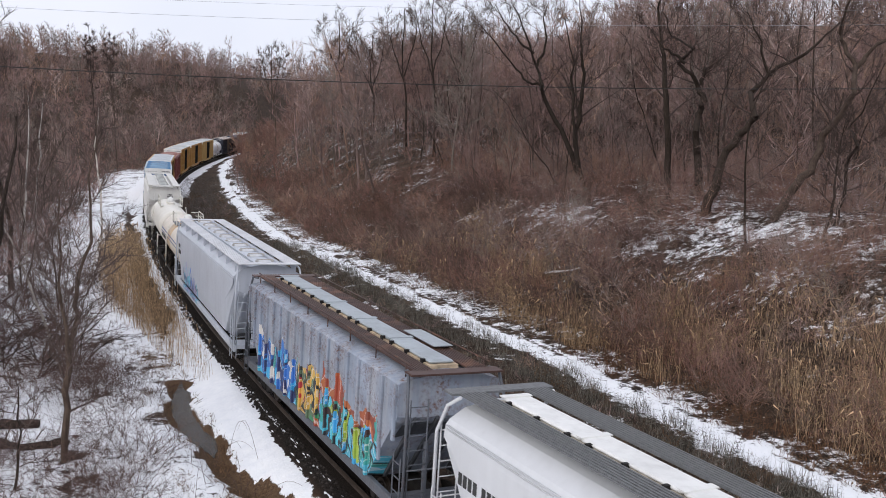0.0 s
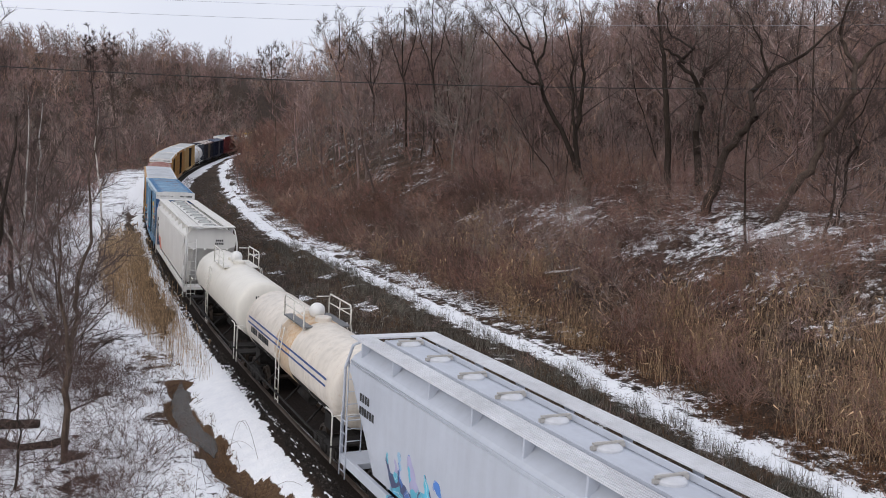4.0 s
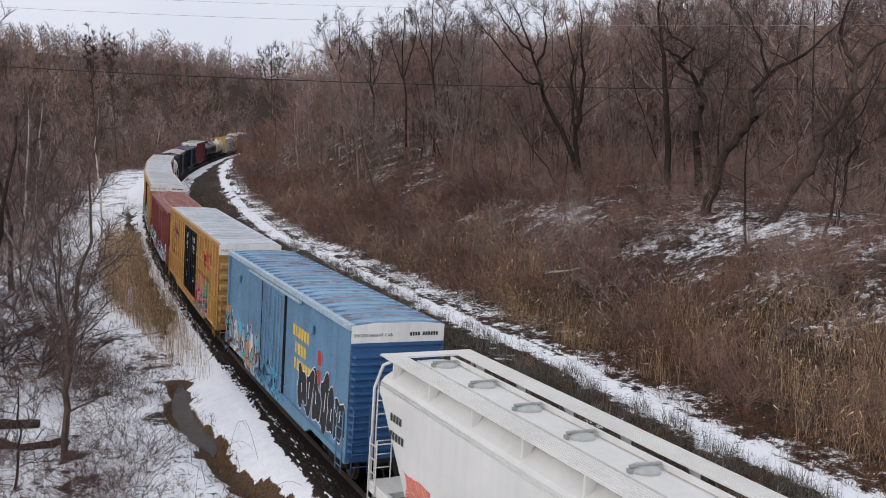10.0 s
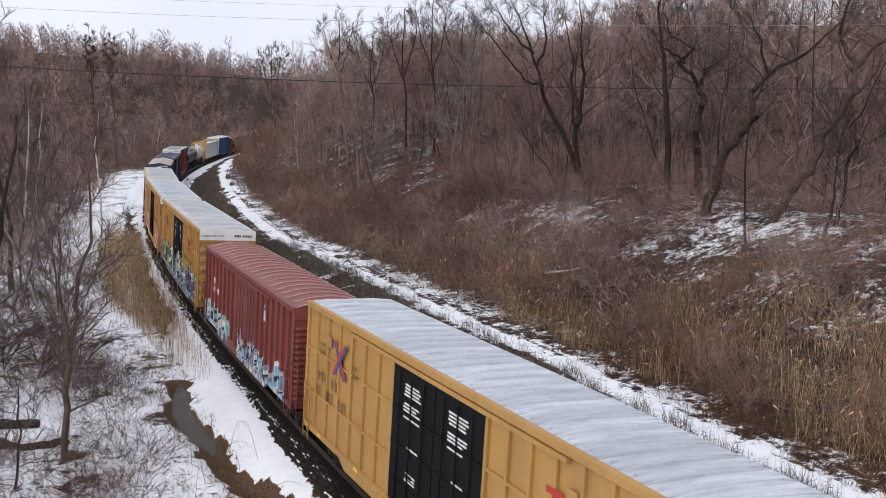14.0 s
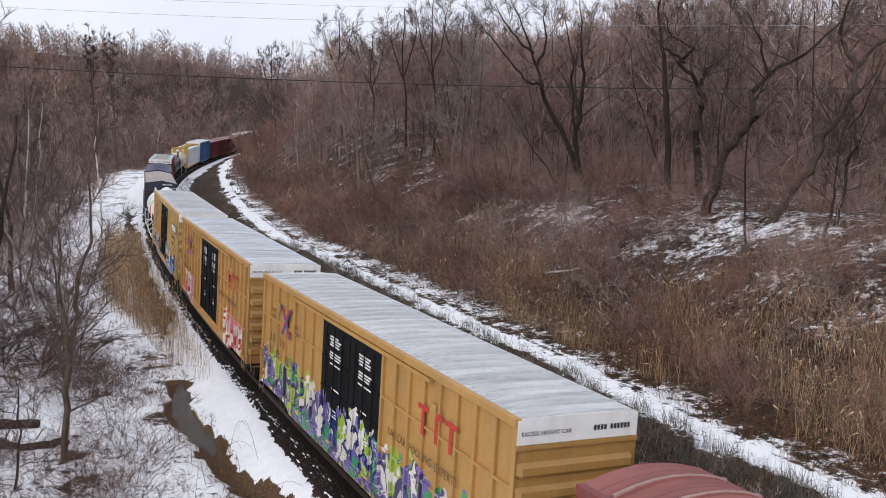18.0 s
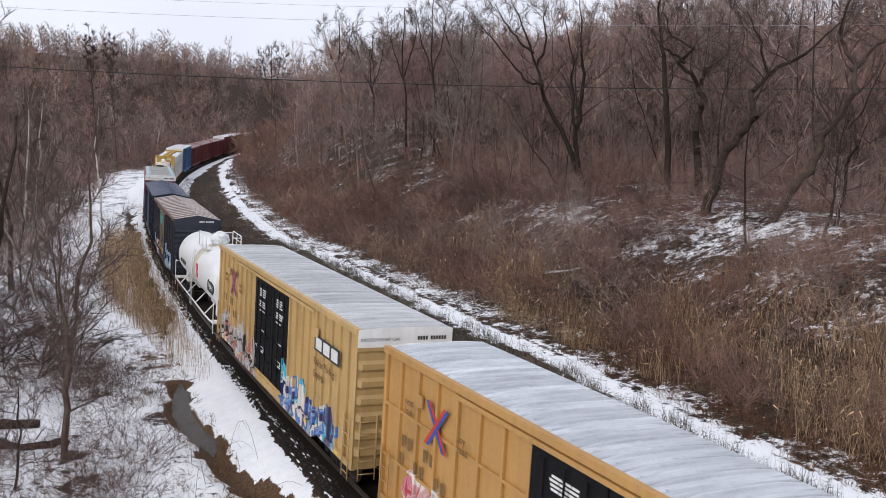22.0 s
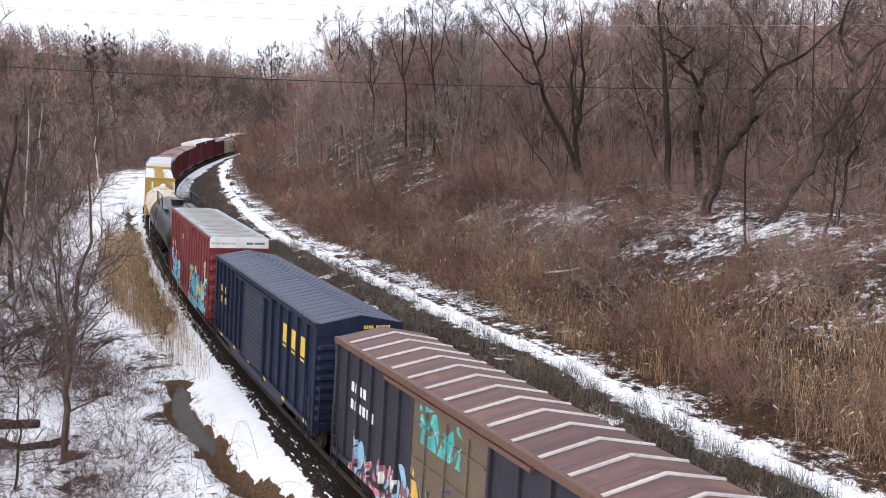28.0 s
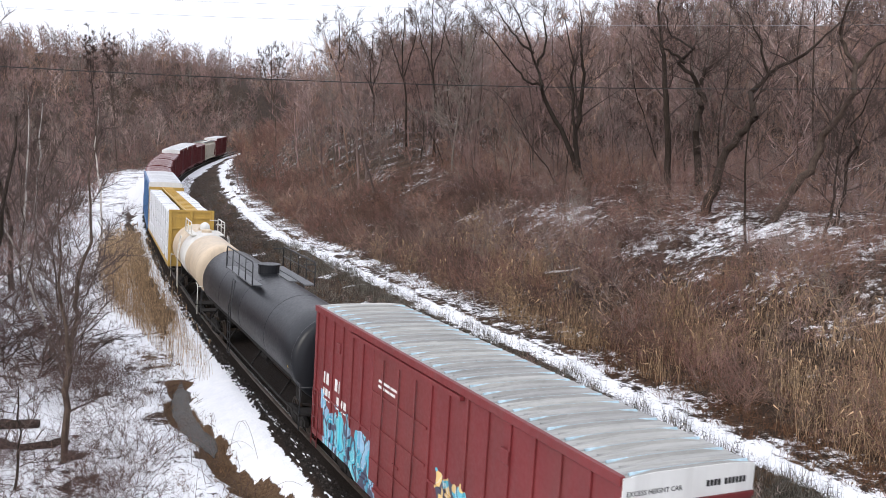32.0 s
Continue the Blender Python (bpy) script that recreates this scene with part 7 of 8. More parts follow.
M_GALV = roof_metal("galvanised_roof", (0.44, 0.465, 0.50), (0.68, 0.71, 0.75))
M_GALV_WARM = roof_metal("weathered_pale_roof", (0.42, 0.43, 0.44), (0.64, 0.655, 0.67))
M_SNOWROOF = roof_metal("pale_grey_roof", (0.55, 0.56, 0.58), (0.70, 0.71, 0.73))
M_GRATE = plain("galvanised_grating", (0.17, 0.175, 0.18), 0.6, 0.4, 10, 0.2)
M_SEAL = plain("roof_seam_sealant", (0.62, 0.60, 0.57), 0.7, 0, 6, 0.2)


def number_bars(car, x, y, z, mat, n=(4, 6), h=0.11):
    bars_end(car, x, y, z, [0.062] * n[0] + [-0.05] + [0.062] * n[1], h, 0.022, mat, "reporting_mark")


def end_writing(car, L, hw, ze, mat):
    lettering("EXCESS HEIGHT CAR", 0.125, mat, car, END_TEXT, -L / 2 - 0.024, hw - 0.10, ze - 0.35)
    number_bars(car, -L / 2 - 0.022, -0.35, ze - 0.35, mat)


def door_writing(car, d0, d1, y, z, mat, seed):
    """Blocks of small white instructions on a door leaf."""
    r = random.Random(seed)
    w = (d1 - d0) * 0.42
    xc = (d0 + d1) / 2 + w * 0.5
    g = Geo()
    for zz, n in ((z, 4), (z - 0.48, 5), (z - 1.55, 2), (z - 2.2, 3)):
        for k in range(n):
            x = xc - r.uniform(0, 0.08) - (0.25 if zz < z - 1 else 0)
            for _ in range(3):
                ww = w * r.uniform(0.18, 0.34) * (0.6 if zz < z - 1 else 1)
                g.box(x - ww, x, y, y + 0.006, zz - k * 0.085, zz - k * 0.085 + 0.05)
                x -= ww + 0.03
    g.part("door_markings", mat, car)["kind"] = "stuff"


def cross_mark(car, x, y, z, k=1.0):
    """Red and blue crossed bands."""
    for m, dx, a0 in ((M_LETTER_B, 0.07, 1), (M_LETTER_R, -0.07, 1), (M_LETTER_B, -0.07, -1), (M_LETTER_R, 0.07, -1)):
        g = Geo()
        a, b = (0.46, 0.52)
        w = 0.065
        pts = [(x + dx - w - a0 * a, z - b), (x + dx + w - a0 * a, z - b), (x + dx + w + a0 * a, z + b), (x + dx - w + a0 * a, z + b)]
        yy = y + (0.001 if a0 > 0 else 0.004)
        g.loft([[(px, yy, pz) for px, pz in pts], [(px, yy + 0.002, pz) for px, pz in pts]], True, True)
        g.part("painted_cross_band", m, car)


def block_word(car, x, y, z, n, w, h, gap, mat, under=False, name="painted_letter_block"):
    """A company name as plain blocks, one for each letter."""
    for k in range(n):
        g = Geo()
        x1 = x - k * (w + gap)
        g.box(x1 - w, x1, y, y + 0.006, z, z + h)
        g.part(name, mat, car)
        if under:
            Geo().box(x1 - w, x1, y, y + 0.006, z - 0.16, z - 0.08).part(name, mat, car)


# --- leading covered hopper, with a long roof trough ---
m_c0 = painted("pale_grey_hopper_paint", (0.62, 0.63, 0.65), 0.02, 0.08, 0.4, 0.12)
c = hopper("pale grey covered hopper car with grating walkways and trough hatches", 17.1, m_c0, m_c0, M_GRATE, hw=1.5, ze=4.12, zt=4.5, hatch="trough", hatch_mat=M_WHITE,
           trough_mat=plain("beige_curb", (0.5, 0.46, 0.4), 0.8), board_z=4.66, board_y=(0.52, 1.16))
bars_side(c, 7.2, 1.505, 2.9, [0.16] * 4 + [-0.1] + [0.16] * 6, 0.28, 0.06, M_LETTER_K, "reporting_mark")
set_out(c, -171.5, -154.4, 6.6)

# --- grimy ribbed hopper ---
m_c1 = painted("faded_blue_grey_paint", (0.27, 0.31, 0.38), 0.6, 0.75, 0.6, 0.6, rust_col=(0.14, 0.06, 0.035), dirt_col=(0.42, 0.42, 0.43))
sprayed(m_c1, [(-6.4, -1.8, 1.7, 3.0, [ORANGE, (0.5, 0.14, 0.03), (0.40, 0.07, 0.02)], (0.25, 0.05, 0.02), 3, 0.8), (-6.5, -1.4, 1.1, 2.45, [(0.05, 0.50, 0.62), CYAN, TEAL, (0.04, 0.36, 0.66), LIME], BLACK, 13, 0.5),
               (-1.6, 1.2, 1.1, 2.75, [ORANGE, GREEN, (0.10, 0.16, 0.08), GOLD, RED], BLACK, 6, 0.5), (1.0, 6.2, 1.1, 2.75, [CYAN, (0.04, 0.40, 0.70), BLUE, CREAM, TEAL], NAVY, 9, 0.55)])
m_c1r = roof_metal("rusty_brown_roof", (0.050, 0.024, 0.019), (0.115, 0.062, 0.050), rust=0.2)
m_c1h = painted("grey_blue_hatch_paint", (0.36, 0.40, 0.43), 0.15, 0.2, 0.5)
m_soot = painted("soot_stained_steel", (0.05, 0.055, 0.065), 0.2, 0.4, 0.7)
c = hopper("grimy blue-grey ribbed hopper car covered in bright spray paint", 16.6, m_c1, m_c1r, m_c1r, hw=1.44, ze=4.22, zt=4.42, curved=False, hatch="trough", ribs=18, hatch_mat=m_c1h,
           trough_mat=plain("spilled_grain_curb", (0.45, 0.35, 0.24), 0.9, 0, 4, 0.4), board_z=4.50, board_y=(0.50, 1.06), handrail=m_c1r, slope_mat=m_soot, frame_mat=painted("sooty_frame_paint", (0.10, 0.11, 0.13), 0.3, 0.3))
Geo().box(-5.6, -3.4, -1.06, -0.48, 4.60, 4.625).part("roof_patch", m_c1h, c, "new grey walkway section")
set_out(c, -152.8, -136.2, 6.4)

# --- light grey hopper with round hatches ---
m_c2 = painted("light_grey_hopper_paint", (0.49, 0.52, 0.58), 0.02, 0.12, 0.4, 0.12)
sprayed(m_c2, [(0.8, 6.2, 1.0, 2.15, [SKY, (0.06, 0.45, 0.62), CYAN, (0.35, 0.33, 0.5), BLUE], NAVY, 12, 0.55)])
m_c2r = painted("snow_dusted_hopper_roof", (0.62, 0.63, 0.66), 0.03, 0.2, 0.5)
c = hopper("light grey covered hopper car with round hatches and blue spray paint", 19.3, m_c2, painted("dusty_tan_hatch", (0.45, 0.43, 0.40), 0.2, 0.3), m_c2r, hw=1.5, ze=4.15, zt=4.55, board_z=4.62, hatch_n=10, hatch_mat=m_c2r)
bars_side(c, 8.2, 1.505, 3.1, [0.13] * 4, 0.22, 0.05, M_LETTER_K, "reporting_mark")
bars_side(c, 8.2, 1.505, 2.75, [0.13] * 6, 0.22, 0.05, M_LETTER_K, "reporting_mark")
set_out(c, -134.3, -115.0, 7.7)

# --- two short cream tank cars ---
m_tank_a = painted("stained_cream_tank_paint", (0.70, 0.64, 0.56), 0.2, 0.3, 0.4, 0.2, rust_col=(0.42, 0.22, 0.08))
m_tank_b = painted("cream_white_tank_paint", (0.72, 0.69, 0.62), 0.03, 0.10, 0.35, 0.1)
m_rail_cream = plain("cream_railing_paint", (0.66, 0.64, 0.58), 0.5)
m_stripe = plain("dark_blue_stripe", (0.03, 0.07, 0.22), 0.5)
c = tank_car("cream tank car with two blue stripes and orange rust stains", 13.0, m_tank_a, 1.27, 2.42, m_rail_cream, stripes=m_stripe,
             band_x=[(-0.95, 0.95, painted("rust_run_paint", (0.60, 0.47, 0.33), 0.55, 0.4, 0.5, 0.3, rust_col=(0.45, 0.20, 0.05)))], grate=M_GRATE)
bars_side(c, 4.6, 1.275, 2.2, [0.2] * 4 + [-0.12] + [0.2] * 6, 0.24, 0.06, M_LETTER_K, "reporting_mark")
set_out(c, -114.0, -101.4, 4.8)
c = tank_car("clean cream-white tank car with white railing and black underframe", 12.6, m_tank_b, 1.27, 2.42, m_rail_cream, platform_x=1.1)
number_bars(c, -5.72, 0.45, 3.0, M_LETTER_K, (4, 5), 0.12)
set_out(c, -100.8, -88.2, 4.6)

# --- white hopper ---
m_c5 = painted("warm_white_hopper_paint", (0.70, 0.69, 0.66), 0.02, 0.10, 0.4, 0.12)
sprayed(m_c5, [(5.7, 7.2, 1.25, 2.15, [(0.62, 0.06, 0.03), (0.68, 0.12, 0.05), (0.6, 0.05, 0.04)], (0.55, 0.16, 0.1), 4, 0.5, 0.15)])
c = hopper("warm white covered hopper car with a red sprayed square", 18.9, m_c5, painted("grey_hatch_paint", (0.36, 0.37, 0.36), 0.15, 0.3), m_c5, hw=1.5, ze=4.12, zt=4.5, board_z=4.60, hatch_n=9, hatch_mat=painted("pale_hatch_paint", (0.46, 0.48, 0.47), 0.1, 0.3))
bars_side(c, 8.1, 1.505, 3.2, [0.13] * 4, 0.2, 0.05, M_LETTER_K, "reporting_mark")
bars_side(c, 8.1, 1.505, 2.75, [0.13] * 5, 0.2, 0.05, M_LETTER_K, "reporting_mark")
bars_end(c, -9.45 + 0.54, -0.30, 3.72, [0.08] * 4, 0.11, 0.03, M_LETTER_K, "reporting_mark")
bars_end(c, -9.45 + 0.54, -0.26, 3.54, [0.07] * 5, 0.11, 0.03, M_LETTER_K, "reporting_mark")
set_out(c, -86.1, -67.2, 7.5)

# --- blue boxcar ---
m_c6 = painted("faded_light_blue_paint", (0.120, 0.250, 0.385), 0.2, 0.35, 0.5, 0.35)
sprayed(m_c6, [(2.4, 8.1, 0.7, 2.35, [ORANGE, CREAM, SKY, (0.5, 0.25, 0.10), CYAN], BLACK, 8, 0.42),
               (-1.2, 2.3, 0.7, 1.7, [TEAL, CYAN, (0.1, 0.25, 0.4)], NAVY, 11, 0.4)])
m_c6r = roof_metal("blue_roof_with_rust", (0.20, 0.34, 0.48), (0.32, 0.47, 0.60), rust=0.3)
m_c6e = painted("deep_blue_end_paint", (0.03, 0.10, 0.24), 0.05, 0.2, 0.4)
c = boxcar("faded blue boxcar with rusty roof, spray paint and white end band", 16.3, m_c6, m_c6r, m_c6e, m_c6, (7.0, 10.2), True, hw=1.46, ze=5.0, zp=5.06, posts=(5, 5), smooth_side=True, roof_n=25, rib_mat=plain("deep_blue_seam", (0.10, 0.22, 0.38), 0.5),
           ribs_end=14, chord=plain("pale_eave", (0.36, 0.46, 0.54), 0.5))
end_writing(c, 16.3, 1.46, 5.0, M_LETTER_K)
for i, n in enumerate((6, 4, 7)):
    block_word(c, -8.15 + 6.1 - i * 0.35 * (1 if i < 2 else 0.4), 1.364, 3.45 - i * 0.55, n, 0.24, 0.38, 0.09, M_LETTER_Y)
for k in range(3):
    Geo().box(-8.15 + 2.75, -8.15 + 3.2, 1.364, 1.371, 1.85 + k * 0.62, 2.3 + k * 0.62).part("painted_square", M_LETTER_R, c)
block_word(c, -8.15 + 2.5, 1.364, 2.4, 1, 0.30, 0.42, 0.1, M_LETTER_Y)
block_word(c, -8.15 + 2.5, 1.364, 1.8, 2, 0.30, 0.42, 0.1, M_LETTER_Y)
outlined_letters(c, -7.7, -3.0, 1.368, 1.2, 2.75, 6, plain("black_spray", (0.012, 0.013, 0.016), 0.6), plain("white_spray", (0.75, 0.76, 0.78), 0.6), 4, "black rounded spray-painted shapes with white outlines")
set_out(c, -65.4, -49.1, 6.1)


# --- yellow high-cube boxcars ---
def yellow_car(label, paint, specs, a, b, seed, rails=(2.2, 3.55), posts=(8, 7), roof=M_GALV, logo=M_LETTER_R, vertical_only=False):
    L = b - a
    h = L / 2
    m = painted("yellow_car_paint", paint, 0.12, 0.28, 0.5, 0.2)
    sprayed(m, specs)
    mdoor = painted("black_car_door_paint", (0.008, 0.008, 0.009), 0.05, 0.10, 0.6, dirt_col=(0.04, 0.037, 0.033))
    mdoor.node_tree.nodes["Principled BSDF"].inputs["Specular IOR Level"].default_value = 0.1
    sprayed(mdoor, specs)
    mend = painted("yellow_end_paint", times(paint, 0.85), 0.1, 0.3, 0.5)
    c = boxcar(label, L, m, roof, mend, mdoor, (7.0, 11.94), True, hw=1.46, ze=5.0, zp=5.03, posts=posts, rails=() if vertical_only else rails, roof_n=29, roof_style="xpanel", ribs_end=6, post_d=0.085)
    end_writing(c, L, 1.46, 5.0, M_LETTER_K)
    yl = 1.463
    door_writing(c, -h + 7.0, -h + 9.47, 1.46 - 0.018, 4.25, M_LETTER_W, seed)
    door_writing(c, -h + 9.47, -h + 11.94, 1.46 - 0.018, 4.25, M_LETTER_W, seed + 1)
    cross_mark(c, h - 3.1, yl, 3.75)
    lettering("next", 0.26, M_BROWN, c, SIDE_TEXT, h - 1.35, yl, 3.85)
    lettering("load", 0.26, M_BROWN, c, SIDE_TEXT, h - 1.35, yl, 3.62)
    lettering("any", 0.26, M_BROWN, c, SIDE_TEXT, h - 4.15, yl, 3.75)
    lettering("road", 0.26, M_BROWN, c, SIDE_TEXT, h - 4.15, yl, 3.52)
    bars_side(c, h - 1.3, yl, 2.75, [0.13, 0.13, -0.3, 0.13, 0.13], 0.30, 0.22, M_BROWN, "reporting_mark")
    bars_side(c, h - 1.2, yl, 2.28, [0.12, -0.3, 0.12, 0.12, -0.3, 0.12, 0.12], 0.30, 0.2, M_BROWN, "reporting_mark")
    if not vertical_only:
        lettering("RAILCAR  POOLING  EXPERTS", 0.30, M_BROWN, c, SIDE_TEXT, -h + 6.4, yl, 2.72)
        for k in range(3):
            x = -h + 4.6 - k * 0.75
            g = Geo()
            g.box(x - 0.6, x, yl, yl + 0.006, 3.95, 4.08)
            g.box(x - 0.38, x - 0.22, yl, yl + 0.006, 3.35, 3.95)
            g.part("painted_letter_block", logo, c)
    else:
        Geo().box(-h + 1.4, -h + 3.9, yl, yl + 0.006, 3.55, 4.05).part("logo_panel", M_LETTER_K, c)
        for k in range(3):
            x = -h + 3.75 - k * 0.78
            Geo().box(x - 0.6, x, yl + 0.007, yl + 0.012, 3.62, 3.98).part("painted_letter_block", M_LETTER_W, c)
        for i, wd in enumerate(("Railcar Pooling", "Experts")):
            lettering(wd, 0.34, M_BROWN, c, SIDE_TEXT, -h + 3.9, yl, 3.1 - i * 0.4)
    for k in range(6):
        Geo().box(-h + 1.2 + k * 3.2, -h + 1.5 + k * 3.2, 1.466, 1.472, 0.97, 1.07).part("reflector", M_LETTER_Y, c)
    return set_out(c, a, b, 7.05)


YEL = (0.45, 0.248, 0.070)
yellow_car("yellow high-cube boxcar with black doors and teal and red spray paint", YEL, [(-6.6, -2.3, 0.8, 2.35, [TEAL, RED, PINK, GREEN, TEAL], (0.03, 0.1, 0.12), 2, 0.42)], -46.84, -27.9, 1)

# --- oxide red boxcar ---
m_c8 = painted("oxide_red_paint", (0.20, 0.042, 0.036), 0.15, 0.4, 0.55)
sprayed(m_c8, [(-7.4, 0.5, 0.7, 1.75, [SILVER, SKY, CREAM, (0.2, 0.25, 0.35)], BLACK, 4, 0.45), (2.6, 8.0, 0.7, 2.0, [TEAL, CREAM, (0.25, 0.45, 0.42), SILVER], NAVY, 7, 0.4)])
m_c8r = roof_metal("red_roof_with_pale_seams", (0.19, 0.052, 0.044), (0.31, 0.10, 0.085))
c = boxcar("oxide red boxcar with pale graffiti along its lower side", 16.7, m_c8, m_c8r, m_c8, m_c8, (5.6, 9.4), True, hw=1.44, ze=4.45, zp=4.68, panel=False, posts=(7, 8), roof_n=20, rib_mat=M_SEAL and painted("worn_pale_seam", (0.42, 0.27, 0.24), 0.2, 0.4), ribs_end=13)
Geo().box(-4.2, -3.7, 1.344, 1.352, 3.1, 3.7).part("shield_sign", M_LETTER_W, c)
Geo().box(-4.15, -3.75, 1.353, 1.359, 3.5, 3.66).part("shield_sign", M_LETTER_B, c)
bars_side(c, 6.8, 1.344, 2.9, [0.2] * 4, 0.26, 0.1, M_LETTER_W, "reporting_mark")
bars_side(c, 6.8, 1.344, 2.5, [0.18] * 6, 0.26, 0.1, M_LETTER_W, "reporting_mark")
set_out(c, -26.4, -9.7, 6.2)

yellow_car("yellow high-cube boxcar with green and violet spray paint along it", YEL, [(-8.6, 9.2, 0.7, 2.35, [LIME, VIOLET, GREEN, (0.12, 0.10, 0.30), CREAM, LIME], NAVY, 6, 0.5)], -7.65, 11.3, 3, roof=M_GALV_WARM)
yellow_car("yellow high-cube boxcar with white and red spray-painted letters", (0.46, 0.25, 0.075), [(-8.3, -4.2, 0.7, 2.1, [CREAM, CREAM, (0.55, 0.45, 0.42), PINK], RED, 5, 0.55), (4.6, 8.2, 0.7, 2.1, [CREAM, PINK, CREAM, (0.55, 0.3, 0.3)], RED, 8, 0.5)], 13.6, 32.6, 5)
yellow_car("pale yellow ribbed boxcar with a black logo panel and spray paint", (0.52, 0.345, 0.14), [(-7.8, -1.8, 0.7, 2.0, [SKY, BLUE, CREAM, CYAN], NAVY, 9, 0.5), (2.0, 9.0, 0.7, 2.05, [CREAM, (0.5, 0.2, 0.16), SILVER, (0.4, 0.38, 0.36)], BLACK, 12, 0.45)],
           34.58, 53.4, 7, posts=(9, 8), roof=M_GALV_WARM, vertical_only=True)

# --- white tank car with a wrapped dome ---
m_c12 = painted("bright_white_tank_paint", (0.80, 0.80, 0.80), 0.02, 0.07, 0.35, 0.08)
m_c12w = plain("white_plastic_wrap", (0.75, 0.77, 0.78), 0.35, 0, 3, 0.1)
m_c12b = painted("beige_band_paint", (0.62, 0.56, 0.47), 0.15, 0.3)
c = tank_car("white tank car with white frame, beige centre band and wrapped dome", 14.6, m_c12, 1.36, 2.55, M_WHITE, band_x=[(-0.62, 0.62, m_c12b)], black_frame=False, dome="wrap", wrap=m_c12w)
tag = Geo()
for k, (dx, dz) in enumerate(((0, 0), (0.34, 0.02), (0.68, 0), (1.02, 0.03))):
    pts = [(-6.3 + dx * 1.15 + 0.2 * math.cos(q), 1.345, 2.5 + dz + 0.25 * math.sin(q)) for q in [i * math.pi / 5 for i in range(11)]]
    tag.tube(pts, 0.045, 5)
tag.part("sprayed_tag", M_LETTER_K, c, "black sprayed scrawl")
m_tag = plain("red_spray", (0.55, 0.06, 0.08), 0.6)
g = Geo()
for k in range(9):
    g.tube([(-1.5 + 0.16 * (k % 3), 1.35, 2.3 + 0.2 * (k // 3)), (-1.2 + 0.10 * (k % 4), 1.35, 2.75 + 0.12 * (k // 3))], 0.035, 4)
g.part("sprayed_tag", m_tag, c, "red sprayed scribble")
bars_side(c, 5.4, 1.365, 2.25, [0.16] * 4 + [-0.1] + [0.16] * 6, 0.22, 0.05, M_LETTER_K, "reporting_mark")
set_out(c, 55.0, 69.3, 5.4)

# --- two dark blue boxcars ---
m_c13 = painted("faded_dark_blue_paint", (0.030, 0.030, 0.042), 0.18, 0.3, 0.55)
m_c13.node_tree.nodes["Principled BSDF"].inputs["Specular IOR Level"].default_value = 0.25
spec13 = [(-6.9, -2.4, 0.7, 2.1, [CREAM, SKY, (0.5, 0.5, 0.52), BLUE], BLACK, 3, 0.5), (2.2, 6.6, 0.7, 1.8, [PINK, CREAM, (0.3, 0.1, 0.14), SKY], (0.05, 0.05, 0.06), 6, 0.4)]
sprayed(m_c13, spec13)
m_c13d = painted("patched_brown_door_paint", (0.13, 0.095, 0.06), 0.4, 0.4, 0.6)
sprayed(m_c13d, [(0.0, 2.1, 3.1, 3.85, [(0.03, 0.42, 0.36), (0.04, 0.35, 0.32)], (0.12, 0.09, 0.06), 8, 0.35), (-0.9, 2.4, 0.9, 2.2, [NAVY, BLUE, GOLD, (0.1, 0.08, 0.06)], BLACK, 10, 0.5)])
m_c13r = roof_metal("rusted_red_brown_roof", (0.105, 0.052, 0.047), (0.17, 0.090, 0.082), rust=0.1)
m_c13e = painted("dark_blue_end_paint", (0.022, 0.026, 0.042), 0.08, 0.15, 0.5)
m_pale_rib = painted("pale_galvanised_rib", (0.62, 0.58, 0.56), 0.3, 0.3, 0.6)
c = boxcar("dark blue boxcar with rust-brown roof, pale roof ribs and graffiti", 16.25, m_c13, m_c13r, m_c13e, m_c13d, (6.9, 10.7), hw=1.46, ze=4.42, zp=4.66, panel=False, posts=(6, 6), roof_n=16, roof_style="diag", rib_mat=m_pale_rib, ribs_end=8, chord=painted("rust_brown_eave", (0.13, 0.065, 0.045), 0.3, 0.3))
block_word(c, -8.12 + 1.15 * 3.5 + 0.27, 1.364, 2.75, 3, 0.54, 0.66, 0.61, plain("faded_cream_letters", (0.5, 0.42, 0.28), 0.7), True)
bars_side(c, 6.9, 1.364, 3.1, [0.2] * 4, 0.28, 0.1, M_LETTER_W, "reporting_mark")
bars_side(c, 6.9, 1.364, 2.6, [0.2] * 6, 0.28, 0.1, M_LETTER_W, "reporting_mark")
number_bars(c, -8.16, -0.1, 4.22, M_LETTER_W)
set_out(c, 70.65, 86.9, 6.0)
m_c14 = painted("dark_blue_car_paint", (0.013, 0.019, 0.042), 0.1, 0.12, 0.45, dirt_col=(0.09, 0.085, 0.08))
m_c14.node_tree.nodes["Principled BSDF"].inputs["Specular IOR Level"].default_value = 0.22
m_c14r = roof_metal("dark_blue_roof", (0.052, 0.063, 0.104), (0.092, 0.108, 0.160))
c = boxcar("dark blue boxcar with ribbed sliding door and yellow letter blocks", 16.1, m_c14, m_c14r, m_c14, painted("slate_blue_door_paint", (0.035, 0.042, 0.07), 0.1, 0.25), (6.8, 10.1), hw=1.46, ze=4.42, zp=4.66, panel=False, posts=(6, 7), roof_n=30, roof_style="diag", ribs_end=8, door_ribs=True)
block_word(c, -8.05 + 1.133 * 3.5 + 0.27, 1.364, 2.95, 3, 0.54, 0.66, 0.593, M_LETTER_Y, True)
bars_side(c, 7.2, 1.364, 2.9, [0.2] * 4, 0.28, 0.1, M_LETTER_Y, "reporting_mark")
